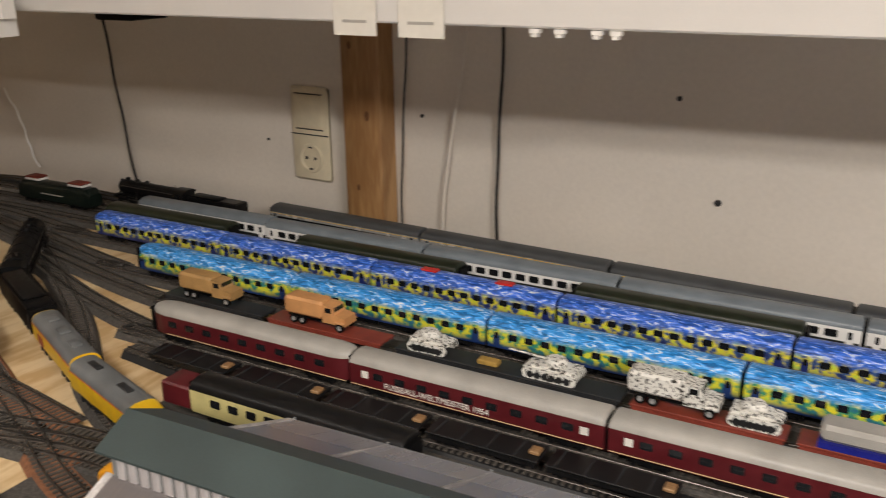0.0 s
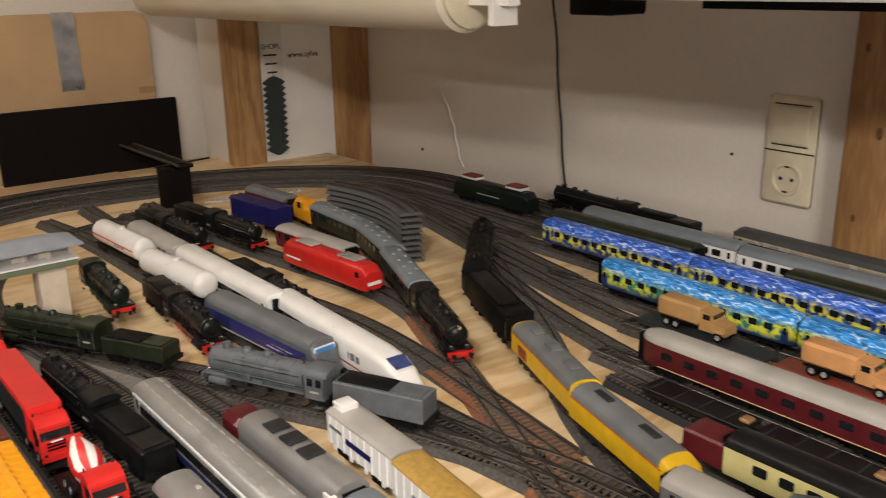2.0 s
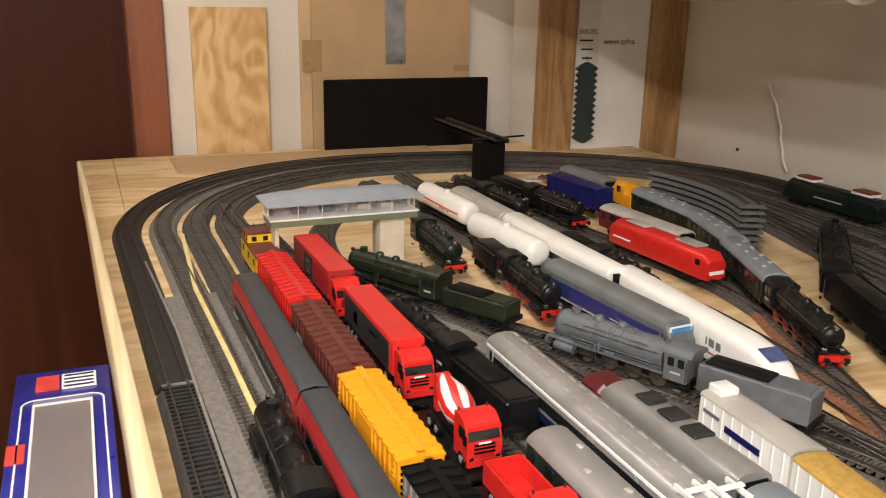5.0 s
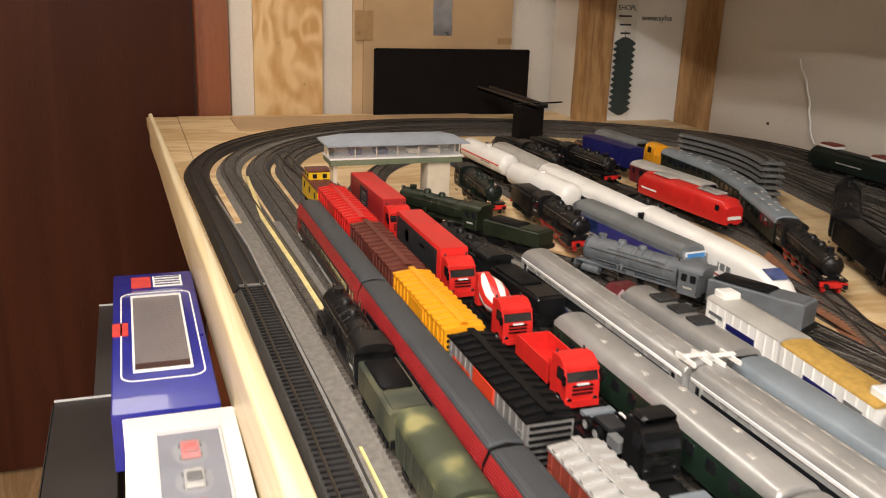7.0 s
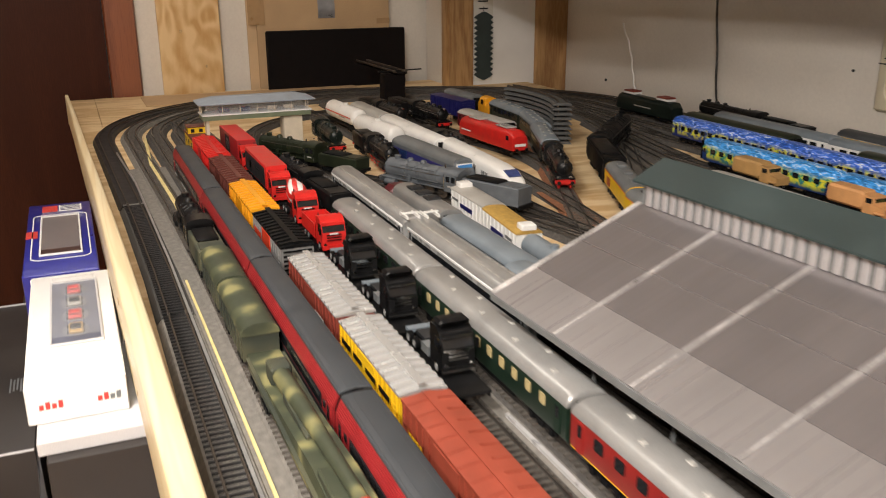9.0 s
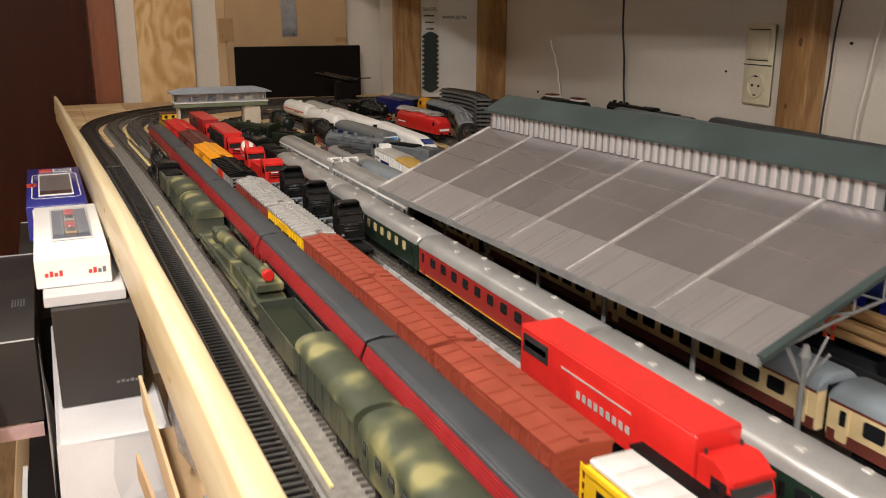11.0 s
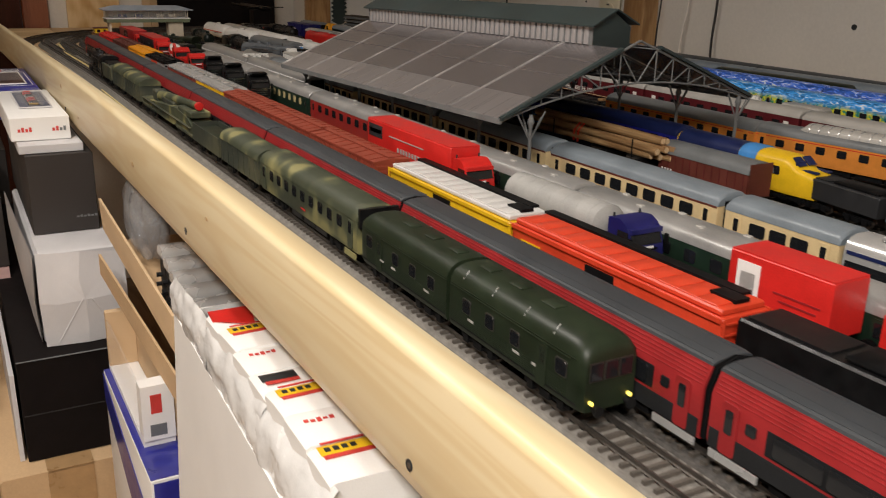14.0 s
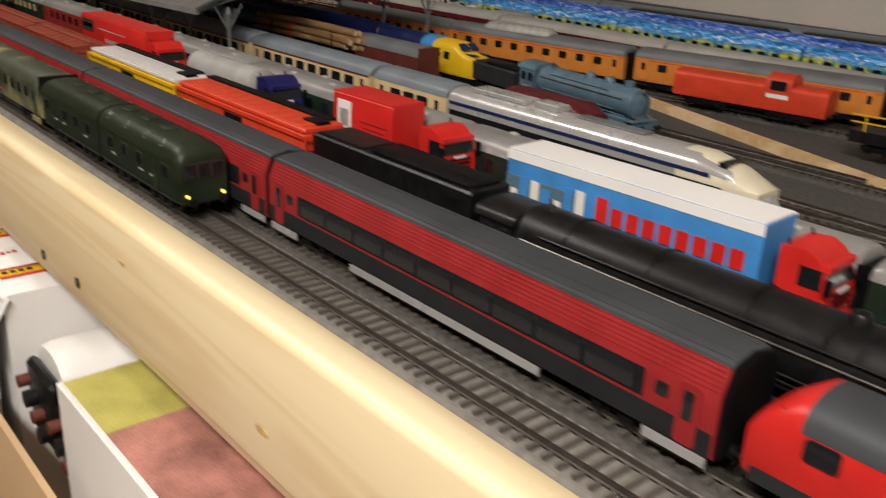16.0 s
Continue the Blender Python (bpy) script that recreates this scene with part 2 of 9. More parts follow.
M = dict(
    wall=mat("wall_paint", (0.74, 0.69, 0.62), 0.8, var=0.07, scale=3, bump=0.25, fine=160),
    ceil=mat("ceiling_paint", (0.75, 0.73, 0.7), 0.85, var=0.05, scale=4),
    floor=wood("floor_boards", (0.42, 0.27, 0.14), (0.30, 0.18, 0.085), 0, rings=5),
    pine=wood("pine_plank", (0.84, 0.715, 0.465), (0.775, 0.62, 0.365), 0, rings=4.0, rough=0.38, stretch=13, grain=7, distort=6.0),
    pine_end=wood("pine_stud", (0.46, 0.275, 0.12), (0.30, 0.155, 0.06), 2, rings=4, stretch=7),
    ply=wood("plywood", (0.78, 0.56, 0.29), (0.58, 0.33, 0.12), 2, rings=9.0, distort=4, stretch=2.6, grain=14, amount=0.20, spread_=2.2),
    board=wood("table_plywood", (0.80, 0.61, 0.36), (0.60, 0.40, 0.19), 1, rings=4.5, distort=5, stretch=4, grain=30, rough=0.55),
    door=wood("mahogany_door", (0.060, 0.0165, 0.0075), (0.039, 0.0105, 0.0050), 2, rings=2, stretch=14, grain=30, rough=0.42, spec=0.12),
    trim=wood("mahogany_trim", (0.26, 0.085, 0.036), (0.17, 0.05, 0.022), 2, rings=2, stretch=14, grain=30, rough=0.35),
    card=mat("cardboard", (0.53, 0.36, 0.20), 0.8, var=0.1, scale=9, bump=0.2, fine=300),
    card2=mat("cardboard_flap", (0.62, 0.44, 0.26), 0.8, var=0.1, scale=9),
    tape=mat("brown_tape", (0.40, 0.25, 0.12), 0.3, var=0.1),
    duct=mat("silver_duct_tape", (0.42, 0.43, 0.46), 0.32, 0.55, var=0.25, scale=30),
    black=mat("black_plastic", (0.006, 0.006, 0.0065), 0.42, var=0.3, spec=0.10),
    blackboard=mat("black_board", (0.0065, 0.0045, 0.0045), 0.65, var=0.2, spec=0.12),
    darkgreen=mat("black_green_paint", (0.008, 0.014, 0.011), 0.34, var=0.25, spec=0.35),
    roofgrey2=mat("pale_grey_shell", (0.36, 0.355, 0.34), 0.45, var=0.16, scale=40),
    skyglass=mat("blue_tinted_glass", (0.035, 0.06, 0.20), 0.1, var=0.35, scale=150, coat=0.5),
    bedmid=mat("dark_grey_roadbed", (0.050, 0.048, 0.046), 0.7, var=0.35, scale=200),
    darkolive=mat("black_olive_paint", (0.016, 0.022, 0.011), 0.36, var=0.3),
    paleyellow=mat("pale_yellow_paint", (0.62, 0.55, 0.24), 0.45, var=0.1),
    darkred=mat("dark_signal_red_paint", (0.32, 0.022, 0.018), 0.36, var=0.15),
    knot=mat("wood_knot", (0.16, 0.07, 0.025), 0.5, var=0.35, scale=300),
    palknot=mat("pale_wood_knot", (0.56, 0.37, 0.17), 0.4, var=0.3, scale=300),
    whitefilm=mat("white_plastic_film", (0.78, 0.78, 0.77), 0.22, var=0.10, scale=40, coat=0.3),
    indigo=mat("indigo_paint", (0.012, 0.013, 0.11), 0.36, var=0.2),
    soot=mat("black_paint", (0.0065, 0.0065, 0.0070), 0.36, var=0.35, scale=120, spec=0.32),
    dark=mat("dark_grey_paint", (0.022, 0.023, 0.025), 0.5, var=0.25, spec=0.4),
    roofgrey=mat("coach_roof_grey", (0.16, 0.17, 0.175), 0.45, var=0.18, scale=30),
    rooflight=mat("coach_roof_light", (0.42, 0.405, 0.375), 0.40, var=0.14, scale=30),
    roofsilver=mat("coach_roof_silver", (0.37, 0.365, 0.355), 0.33, 0.35, var=0.15, scale=30),
    roofdark=mat("coach_roof_dark", (0.060, 0.064, 0.068), 0.5, var=0.18, scale=30),
    roofblue=mat("coach_roof_slate", (0.20, 0.235, 0.265), 0.36, var=0.15, scale=30),
    glass=mat("tinted_glass", (0.012, 0.013, 0.015), 0.12, var=0.2, coat=0.4),
    # lit look of the windows is put into the cream colour
    litglass=mat("cream_lit_glass", (0.55, 0.44, 0.22), 0.3, var=0.25, scale=200),
    clear=mat("clear_plastic", (0.75, 0.76, 0.78), 0.08, var=0.05, alpha=0.10),
    railm=mat("rail_nickel", (0.17, 0.155, 0.14), 0.36, 0.85, var=0.25),
    raildark=mat("rail_side", (0.075, 0.058, 0.045), 0.55, 0.4, var=0.3),
    tie=mat("sleeper_brown", (0.092, 0.079, 0.066), 0.7, var=0.3, scale=200),
    tieblack=mat("sleeper_black", (0.016, 0.016, 0.017), 0.45, var=0.3),
    ballast=mat("grey_ballast", (0.080, 0.073, 0.066), 0.9, var=0.45, scale=260, bump=0.9, fine=1400),
    ballast2=mat("grey_ballast_light", (0.205, 0.190, 0.168), 0.9, var=0.26, scale=150, bump=0.6, fine=1400),
    rustbed=mat("rust_brown_ballast", (0.25, 0.105, 0.050), 0.9, var=0.3, scale=260, bump=0.8, fine=1400),
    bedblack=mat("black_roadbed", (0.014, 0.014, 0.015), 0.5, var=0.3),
    strip=mat("aluminium_strip", (0.42, 0.42, 0.41), 0.36, 0.6, var=0.2),
    yellowline=mat("yellow_wood_strip", (0.80, 0.66, 0.30), 0.6, var=0.15),
    white=mat("white_plastic", (0.84, 0.83, 0.80), 0.32, var=0.06, scale=30),
    whitecard=mat("white_card", (0.84, 0.83, 0.81), 0.5, var=0.05, scale=12),
    paper=mat("paper", (0.76, 0.74, 0.68), 0.7, var=0.05),
    red=mat("bright_red_paint", (0.62, 0.022, 0.018), 0.34, var=0.14),
    redorange=mat("vermilion_paint", (0.66, 0.058, 0.022), 0.4, var=0.14),
    rjred=mat("express_red", (0.30, 0.020, 0.022), 0.36, var=0.15),
    rjside=mat("express_side_grey", (0.013, 0.0135, 0.015), 0.4, var=0.2, spec=0.22),
    rjroof=mat("express_roof_grey", (0.044, 0.049, 0.055), 0.5, var=0.14, scale=30),
    maroon=mat("maroon_paint", (0.105, 0.012, 0.016), 0.36, var=0.18),
    oxide=mat("oxide_red_paint", (0.23, 0.042, 0.026), 0.5, var=0.2),
    oxide2=mat("light_oxide_paint", (0.288, 0.054, 0.029), 0.5, var=0.16),
    brown=mat("freight_brown", (0.125, 0.030, 0.020), 0.5, var=0.2),
    yellow=mat("chrome_yellow_paint", (0.80, 0.50, 0.015), 0.36, var=0.12),
    amber=mat("amber_paint", (0.80, 0.35, 0.012), 0.4, var=0.12),
    orange=mat("orange_paint", (0.72, 0.26, 0.045), 0.4, var=0.12),
    green=mat("bottle_green_paint", (0.012, 0.028, 0.017), 0.36, var=0.2),
    olive=mat("olive_green_paint", (0.0145, 0.023, 0.011), 0.43, var=0.28, spec=0.35),
    olive2=mat("dark_olive_paint", (0.017, 0.026, 0.0125), 0.5, var=0.28, spec=0.35),
    blue=mat("royal_blue_paint", (0.018, 0.022, 0.25), 0.32, var=0.15, coat=0.3),
    bluelight=mat("light_blue_paint", (0.06, 0.26, 0.62), 0.36, var=0.14),
    navy=mat("navy_paint", (0.012, 0.020, 0.085), 0.36, var=0.2),
    steelblue=mat("steel_blue_paint", (0.10, 0.17, 0.225), 0.42, var=0.2),
    purple=mat("violet_blue_paint", (0.032, 0.034, 0.17), 0.36, var=0.15),
    greyloco=mat("primer_grey_paint", (0.115, 0.128, 0.142), 0.5, var=0.2),
    cream=mat("cream_paint", (0.72, 0.55, 0.30), 0.42, var=0.1),
    ivory=mat("ivory_plastic", (0.72, 0.65, 0.48), 0.38, var=0.06),
    tan=mat("tan_paint", (0.46, 0.27, 0.10), 0.55, var=0.15),
    tan2=mat("orange_tan_paint", (0.66, 0.33, 0.13), 0.5, var=0.12),
    gold=mat("ochre_load", (0.44, 0.27, 0.06), 0.7, var=0.2, scale=200),
    silver=mat("silver_paint", (0.60, 0.60, 0.59), 0.25, 0.5, var=0.07, scale=25),
    chrome=mat("chrome", (0.75, 0.75, 0.75), 0.15, 1.0, var=0.05),
    log=wood("logs", (0.46, 0.29, 0.14), (0.26, 0.14, 0.06), 0, rings=6, stretch=12),
    logend=mat("log_ends", (0.66, 0.48, 0.28), 0.7, var=0.2, scale=300),
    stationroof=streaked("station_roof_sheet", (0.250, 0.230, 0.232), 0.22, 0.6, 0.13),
    stationdark=mat("station_dark_green", (0.030, 0.046, 0.046), 0.5, var=0.2, scale=20),
    stationgrey=mat("station_grey_steel", (0.17, 0.175, 0.175), 0.5, var=0.15),
    seam=mat("bright_seam", (0.66, 0.65, 0.65), 0.28, 0.4, var=0.1, scale=90),
    slatw=mat("silver_louvre", (0.55, 0.53, 0.54), 0.32, 0.45, var=0.15),
    sbroof=mat("signal_box_roof", (0.30, 0.34, 0.39), 0.5, var=0.12),
    sbgreen=mat("signal_box_green", (0.16, 0.19, 0.115), 0.5, var=0.12),
    sbwall=mat("signal_box_wall", (0.72, 0.62, 0.48), 0.55, var=0.08),
    lamp=mat("yellow_headlamp", (1.0, 0.72, 0.12), 0.4, emit=4.0),
    lampface=mat("lamp_diffuser", (1.0, 0.9, 0.75), 0.5, emit=3.0),
    cable=mat("black_cable", (0.02, 0.018, 0.017), 0.5),
    tubew=mat("cream_tube", (0.72, 0.66, 0.54), 0.4, var=0.05, scale=8),
    shelf=mat("white_shelf_board", (0.78, 0.77, 0.75), 0.45, var=0.04, scale=6),
    darkbox=mat("dark_brown_box", (0.030, 0.025, 0.023), 0.5, var=0.15, scale=10),
    silverpaper=mat("silver_grey_paper", (0.60, 0.59, 0.60), 0.45, var=0.12, scale=10),
    pinkbook=mat("pink_landscape_print", (0.45, 0.20, 0.16), 0.5, var=0.5, scale=30),
    yellowbook=mat("yellow_green_print", (0.50, 0.46, 0.12), 0.5, var=0.25, scale=30),
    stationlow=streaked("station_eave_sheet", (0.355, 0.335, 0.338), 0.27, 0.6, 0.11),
    # soft glow along the roof seams, put into paler mottled colours
    seamglow=streaked("station_seam_glow", (0.33, 0.312, 0.315), 0.30, 0.55, 0.16),
    roofseam=mat("roof_seam_sheen", (0.50, 0.48, 0.47), 0.32, 0.3, var=0.55, scale=46, fine=500),
    stackgrey=mat("stacked_roadbed_grey", (0.085, 0.088, 0.088), 0.6, var=0.2, scale=200),
    brownwin=mat("brown_box_inside", (0.07, 0.035, 0.028), 0.4, var=0.3, scale=40),
    slatebox=mat("slate_box_inside", (0.13, 0.14, 0.19), 0.5, var=0.2, scale=40),
    pinkcard=mat("pale_pink_card", (0.55, 0.36, 0.34), 0.6, var=0.08),
    redprint=mat("red_print", (0.60, 0.05, 0.04), 0.5, var=0.15),
    bagfilm=mat("crumpled_film", (0.55, 0.56, 0.58), 0.10, var=0.2, scale=60, alpha=0.38, coat=0.5),
    bluemural=mural("blue_mural", (0.030, 0.13, 0.60), ((0.05, 0.12, 0.30), (0.02, 0.03, 0.12)), (0.012, 0.022, 0.12)),
    cyanmural=mural("cyan_mural", (0.030, 0.27, 0.74), ((0.05, 0.34, 0.16), (0.03, 0.16, 0.26)), (0.010, 0.030, 0.12)),
    camo=camo("camouflage_paint", (0.044, 0.052, 0.030), (0.080, 0.088, 0.046), (0.26, 0.24, 0.10), 30, (0.45, 0.54, 0.64)),
    whiteroof=mat("white_ribbed_roof", (0.62, 0.61, 0.59), 0.42, var=0.12, scale=40),
    bodygrey=mat("express_lower_grey", (0.019, 0.0200, 0.0215), 0.45, var=0.2, spec=0.25),
    camodark=camo("dark_camouflage_paint", (0.035, 0.042, 0.030), (0.055, 0.060, 0.040), (0.085, 0.085, 0.05)),
    zebra=camo("white_zebra_camouflage", (0.78, 0.77, 0.72), (0.70, 0.69, 0.64), (0.035, 0.032, 0.026), 300, (0.46, 0.565, 0.605)),
)


# ---- mesh helpers ----
def quads(bm, rings, cap=True, closed=True):
    """Joins rings of equal length into a skin."""
    vs = [[bm.verts.new(p) for p in ring] for ring in rings]
    n = len(vs[0])
    for a, b in zip(vs, vs[1:]):
        for i in range(n if closed else n - 1):
            j = (i + 1) % n
            bm.faces.new((a[i], a[j], b[j], b[i]))
    if cap:
        bm.faces.new(vs[0][::-1])
        bm.faces.new(vs[-1])


def box(bm, x0, x1, y0, y1, z0, z1, c=0.0):
    """A box; c cuts its long edges along x by that much."""
    if c:
        prof = [(y0 + c, z0), (y1 - c, z0), (y1, z0 + c), (y1, z1 - c), (y1 - c, z1), (y0 + c, z1), (y0, z1 - c), (y0, z0 + c)]
        mid = lambda k: [(y0 + (y - y0) * 1, z) for y, z in k]
        ins = [((y + (c if y < (y0 + y1) / 2 else -c) * 0.7), (z + (c if z < (z0 + z1) / 2 else -c) * 0.7)) for y, z in prof]
        quads(bm, [[(x0, *p) for p in ins], [(x0 + c, *p) for p in mid(prof)], [(x1 - c, *p) for p in prof], [(x1, *p) for p in ins]])
    else:
        quads(bm, [[(x, y0, z0), (x, y1, z0), (x, y1, z1), (x, y0, z1)] for x in (x0, x1)])


def tube(bm, p, q, r, n=12, r2=None, cap=True):
    p, q = Vector(p), Vector(q)
    d = (q - p).normalized()
    u = d.orthogonal().normalized()
    v = d.cross(u)
    rs = (r, r if r2 is None else r2)
    quads(bm, [[tuple(o + (u * math.cos(2 * math.pi * i / n) + v * math.sin(2 * math.pi * i / n)) * rr) for i in range(n)] for o, rr in zip((p, q), rs)], cap)


def lathe(bm, stations, n=16, axis="x"):
    """Rings (position, radius) round the x axis at height given by third value."""
    rings = []
    for x, r, z in stations:
        rings.append([(x, r * math.cos(2 * math.pi * i / n), z + r * math.sin(2 * math.pi * i / n)) for i in range(n)])
    quads(bm, rings)


def loft(bm, sections):
    quads(bm, [[(x, y, z) for y, z in prof] for x, prof in sections])


def mesh_of(name, bm, material, smooth=35.0):
    bmesh.ops.recalc_face_normals(bm, faces=bm.faces)
    me = bpy.data.meshes.new(name)
    bm.to_mesh(me)
    bm.free()
    me.materials.append(material)
    me.polygons.foreach_set("use_smooth", [True] * len(me.polygons))
    me.set_sharp_from_angle(angle=radians(smooth))
    return me


def part(name, bm, material, parent, label="", at=None, smooth=35.0):
    """Links a bmesh, or a shared mesh, as one part under its parent."""
    me = bm if isinstance(bm, bpy.types.Mesh) else mesh_of(name, bm, material, smooth)
    ob = new(name, me)
    ob.parent = parent
    if at is not None:
        ob.matrix_basis = at
    if label:
        ob["label"] = label
    return ob


def solid(name, bm, material, label, category, kind="", group="", at=None, smooth=35.0):
    """A thing of one mesh."""
    ob = new(name, bm if isinstance(bm, bpy.types.Mesh) else mesh_of(name, bm, material, smooth))
    if at is not None:
        ob.matrix_basis = at
    return tagged(ob, label, category, group, kind)


def thing(name, label, category, x=0, y=0, ang=0, z=None, group="", kind=""):
    ob = new(name)
    ob.empty_display_size = 0.02
    ob.matrix_basis = pose(x, y, RAIL if z is None else z, 0, 0, ang)
    return tagged(ob, label, category, group, kind)


def bx(*args, **kw):
    bm = bmesh.new()
    box(bm, *args, **kw)
    return bm


# ---- the room ----
WS = -0.045            # the long wall runs askew to the tracks


def wall_y(x):
    return 1.262 + WS * (x + 1.19)


def structure(name, bm, material, label, category, at=None):
    return solid(name, bm, material, label, category, "structure", at=at)


X0, X1, Y0, CEIL = -2.61, 2.6, -2.1, 2.35
structure("floor", bx(X0 - 0.1, X1 + 0.1, Y0 - 0.1, 1.6, -0.1, FLOOR), M["floor"], "worn brown wooden floor boards", "floor")
structure("ceiling", bx(X0 - 0.1, X1 + 0.1, Y0 - 0.1, 1.6, CEIL, CEIL + 0.1), M["ceil"], "plain white painted room ceiling", "ceiling")
bm = bmesh.new()
quads(bm, [[(x, wall_y(x), 0), (x, wall_y(x) + 0.12, 0), (x, wall_y(x) + 0.12, CEIL), (x, wall_y(x), CEIL)] for x in (X0 - 0.1, X1)])
structure("wall_long", bm, M["wall"], "off-white plastered long wall behind the layout", "wall")
structure("wall_right", bx(X1, X1 + 0.1, Y0, 1.3, 0, CEIL), M["wall"], "plain off-white painted wall", "wall")
structure("wall_front", bx(X0, X1, Y0 - 0.1, Y0, 0, CEIL), M["wall"], "plain off-white painted wall", "wall")
# end wall with the opening of the door
structure("wall_end", bx(X0 - 0.1, X0, 0.070, 1.45, 0, CEIL), M["wall"], "cream painted end wall behind the boards", "wall")
structure("wall_end_over_door", bx(X0 - 0.1, X0, -0.95, 0.070, 2.08, CEIL), M["wall"], "cream painted wall above the door", "wall")
structure("wall_end_beside_door", bx(X0 - 0.1, X0, Y0, -0.95, 0, CEIL), M["wall"], "cream painted wall beside the door", "wall")

door = thing("door_1", "closed dark mahogany brown wooden door", "door", X0, 0, 0, 0, kind="structure")
part("leaf", bx(-0.05, -0.012, -0.91, 0.053, 0.01, 2.05), M["door"], door)
part("frame_side", bx(-0.03, 0.018, 0.055, 0.133, 0, 2.12, c=0.006), M["trim"], door, "reddish brown wooden door frame")
part("frame_side", bx(-0.03, 0.018, -0.99, -0.912, 0, 2.12, c=0.006), M["trim"], door)
part("frame_head", bx(-0.03, 0.018, -0.912, 0.055, 2.052, 2.12), M["trim"], door)
bm = bmesh.new()
tube(bm, (-0.012, -0.84, 1.03), (0.045, -0.84, 1.03), 0.008)
tube(bm, (0.045, -0.84, 1.03), (0.045, -0.73, 1.03), 0.008)
part("handle", bm, M["chrome"], door, "plain metal lever handle")

# added bodies for these lamps, all out of view
for lx, ly, lz, lp, ls in LAMPS:
    cl = thing("ceiling_light", "white body of an unseen lamp with a glowing diffuser", "ceiling light", lx, ly, 0, lz, group="ceiling lights")
    part("housing", bx(-ls / 2 - 0.02, ls / 2 + 0.02, -0.09, 0.09, -0.055, 0.0, c=0.01), M["white"], cl)
    part("diffuser", bx(-ls / 2, ls / 2, -0.08, 0.08, -0.068, -0.0555, c=0.004), M["lampface"], cl)
    part("hanger", bx(-0.006, 0.006, -0.006, 0.006, 0.0005, CEIL - lz), M["white"], cl)

# boards that lean on the end wall
ply_board = solid("plywood_offcut", bx(X0 + 0.002, X0 + 0.018, 0.187, 0.349, 0.83, 1.199), M["ply"], "tall pale plywood offcut leaning on the wall", "board")
for ky, kz, kr in ((0.245, 1.05, 0.004), (0.305, 0.955, 0.003)):
    bm = bmesh.new()
    quads(bm, [[(x, ky + kr * q * math.cos(2 * math.pi * i / 12), kz + kr * 1.5 * q * math.sin(2 * math.pi * i / 12)) for i in range(12)] for q, x in ((1.0, X0 + 0.0180), (0.8, X0 + 0.0184))])
    part("knot", bm, M["palknot"], ply_board, "light brown knot")
cb = thing("cardboard_sheet", "brown cardboard sheet with silver tape leaning on the wall", "cardboard", X0, 0, 0, 0)
bm = bmesh.new()
pr = [(0.449, 0.83), (0.836, 0.83), (0.836, 1.208), (0.829, 1.234), (0.808, 1.244), (0.449, 1.243)]
quads(bm, [[(x, y, z) for y, z in pr] for x in (0.012, 0.020)])
part("panel", bm, M["card"], cb)
part("flap", bx(0.004, 0.010, 0.424, 0.470, 0.83, 1.236), M["card2"], cb, "folded lighter cardboard flap")
part("tape_patch", bx(0.0205, 0.0215, 0.426, 0.472, 1.06, 1.13), M["tape"], cb)
part("tape_patch", bx(0.0205, 0.0215, 0.798, 0.837, 1.055, 1.070), M["tape"], cb)
bm = bmesh.new()
quads(bm, [[(0.0208 + 0.004 * abs(math.sin(i * 2.1)), y, 1.246 - 0.172 * i / 9) for y in (0.620 + 0.004 * i / 9, 0.638, 0.655, 0.669 + 0.004 * i / 9)] for i in range(10)], cap=False, closed=False)
part("duct_tape", bm, M["duct"], cb, "crinkled silver duct tape")
solid("black_board", bx(-2.532, -2.520, 0.458, 0.859, TOP, 1.047, c=0.003), M["blackboard"], "large flat black board standing against cardboard", "board")

# corner posts and the leaning panels between them
PX = -2.38
for n_, y0, y1 in (("corner_post", 0.934, 1.013), ("corner_post", 1.213, 1.316)):
    solid(n_, bx(PX - 0.05, PX, y0, y1, 0.0, CEIL, c=0.004), M["pine_end"], "rough brown wooden stud in the corner", "post", group="corner posts")
structure("corner_infill", bx(PX - 0.2, PX - 0.052, 0.95, 1.33, 0, CEIL), M["wall"], "cream wall panel behind the corner studs", "wall")
sp = thing("printed_panel", "white insulation panel with faint dark print", "panel", PX, 0, 0, 0)
part("sheet", bx(-0.05, -0.012, 1.014, 1.212, 0.5, CEIL), M["whitecard"], sp)
part("label_strip", bx(-0.0115, -0.010, 1.018, 1.076, 0.90, 1.235), M["paper"], sp, "narrow printed paper strip")


def text(name, body, size, m, parent, at, label=""):
    cu = bpy.data.curves.new(name, "FONT")
    cu.body, cu.size, cu.extrude = body, size, 0.0002
    tmp = new(name, cu)
    me = bpy.data.meshes.new_from_object(tmp.evaluated_get(bpy.context.evaluated_depsgraph_get()))
    bpy.data.objects.remove(tmp)
    me.materials.append(m)
    return part(name, me, m, parent, label, at)


text("lettering", "SHOPL", 0.017, M["dark"], sp, pose(-0.0095, 1.021, 1.153, 90, 0, 90))
for i in range(5):
    part("print_bar", bx(-0.0097, -0.0092, 1.025 + 0.004 * i, 1.060, 1.137 - 0.020 * i, 1.141 - 0.020 * i), M["dark"], sp)
text("lettering", "www.sylva", 0.020, M["dark"], sp, pose(-0.0115, 1.089, 1.130, 90, 0, 90))
bm = bmesh.new()
zs = [1.09 - 0.187 * i / 26 for i in range(27)]
prof = []
for i, z in enumerate(zs):
    prof.append((1.046 - (0.019 if i % 2 else 0.029) * (0.15 if i in (0, 26) else 1), z))
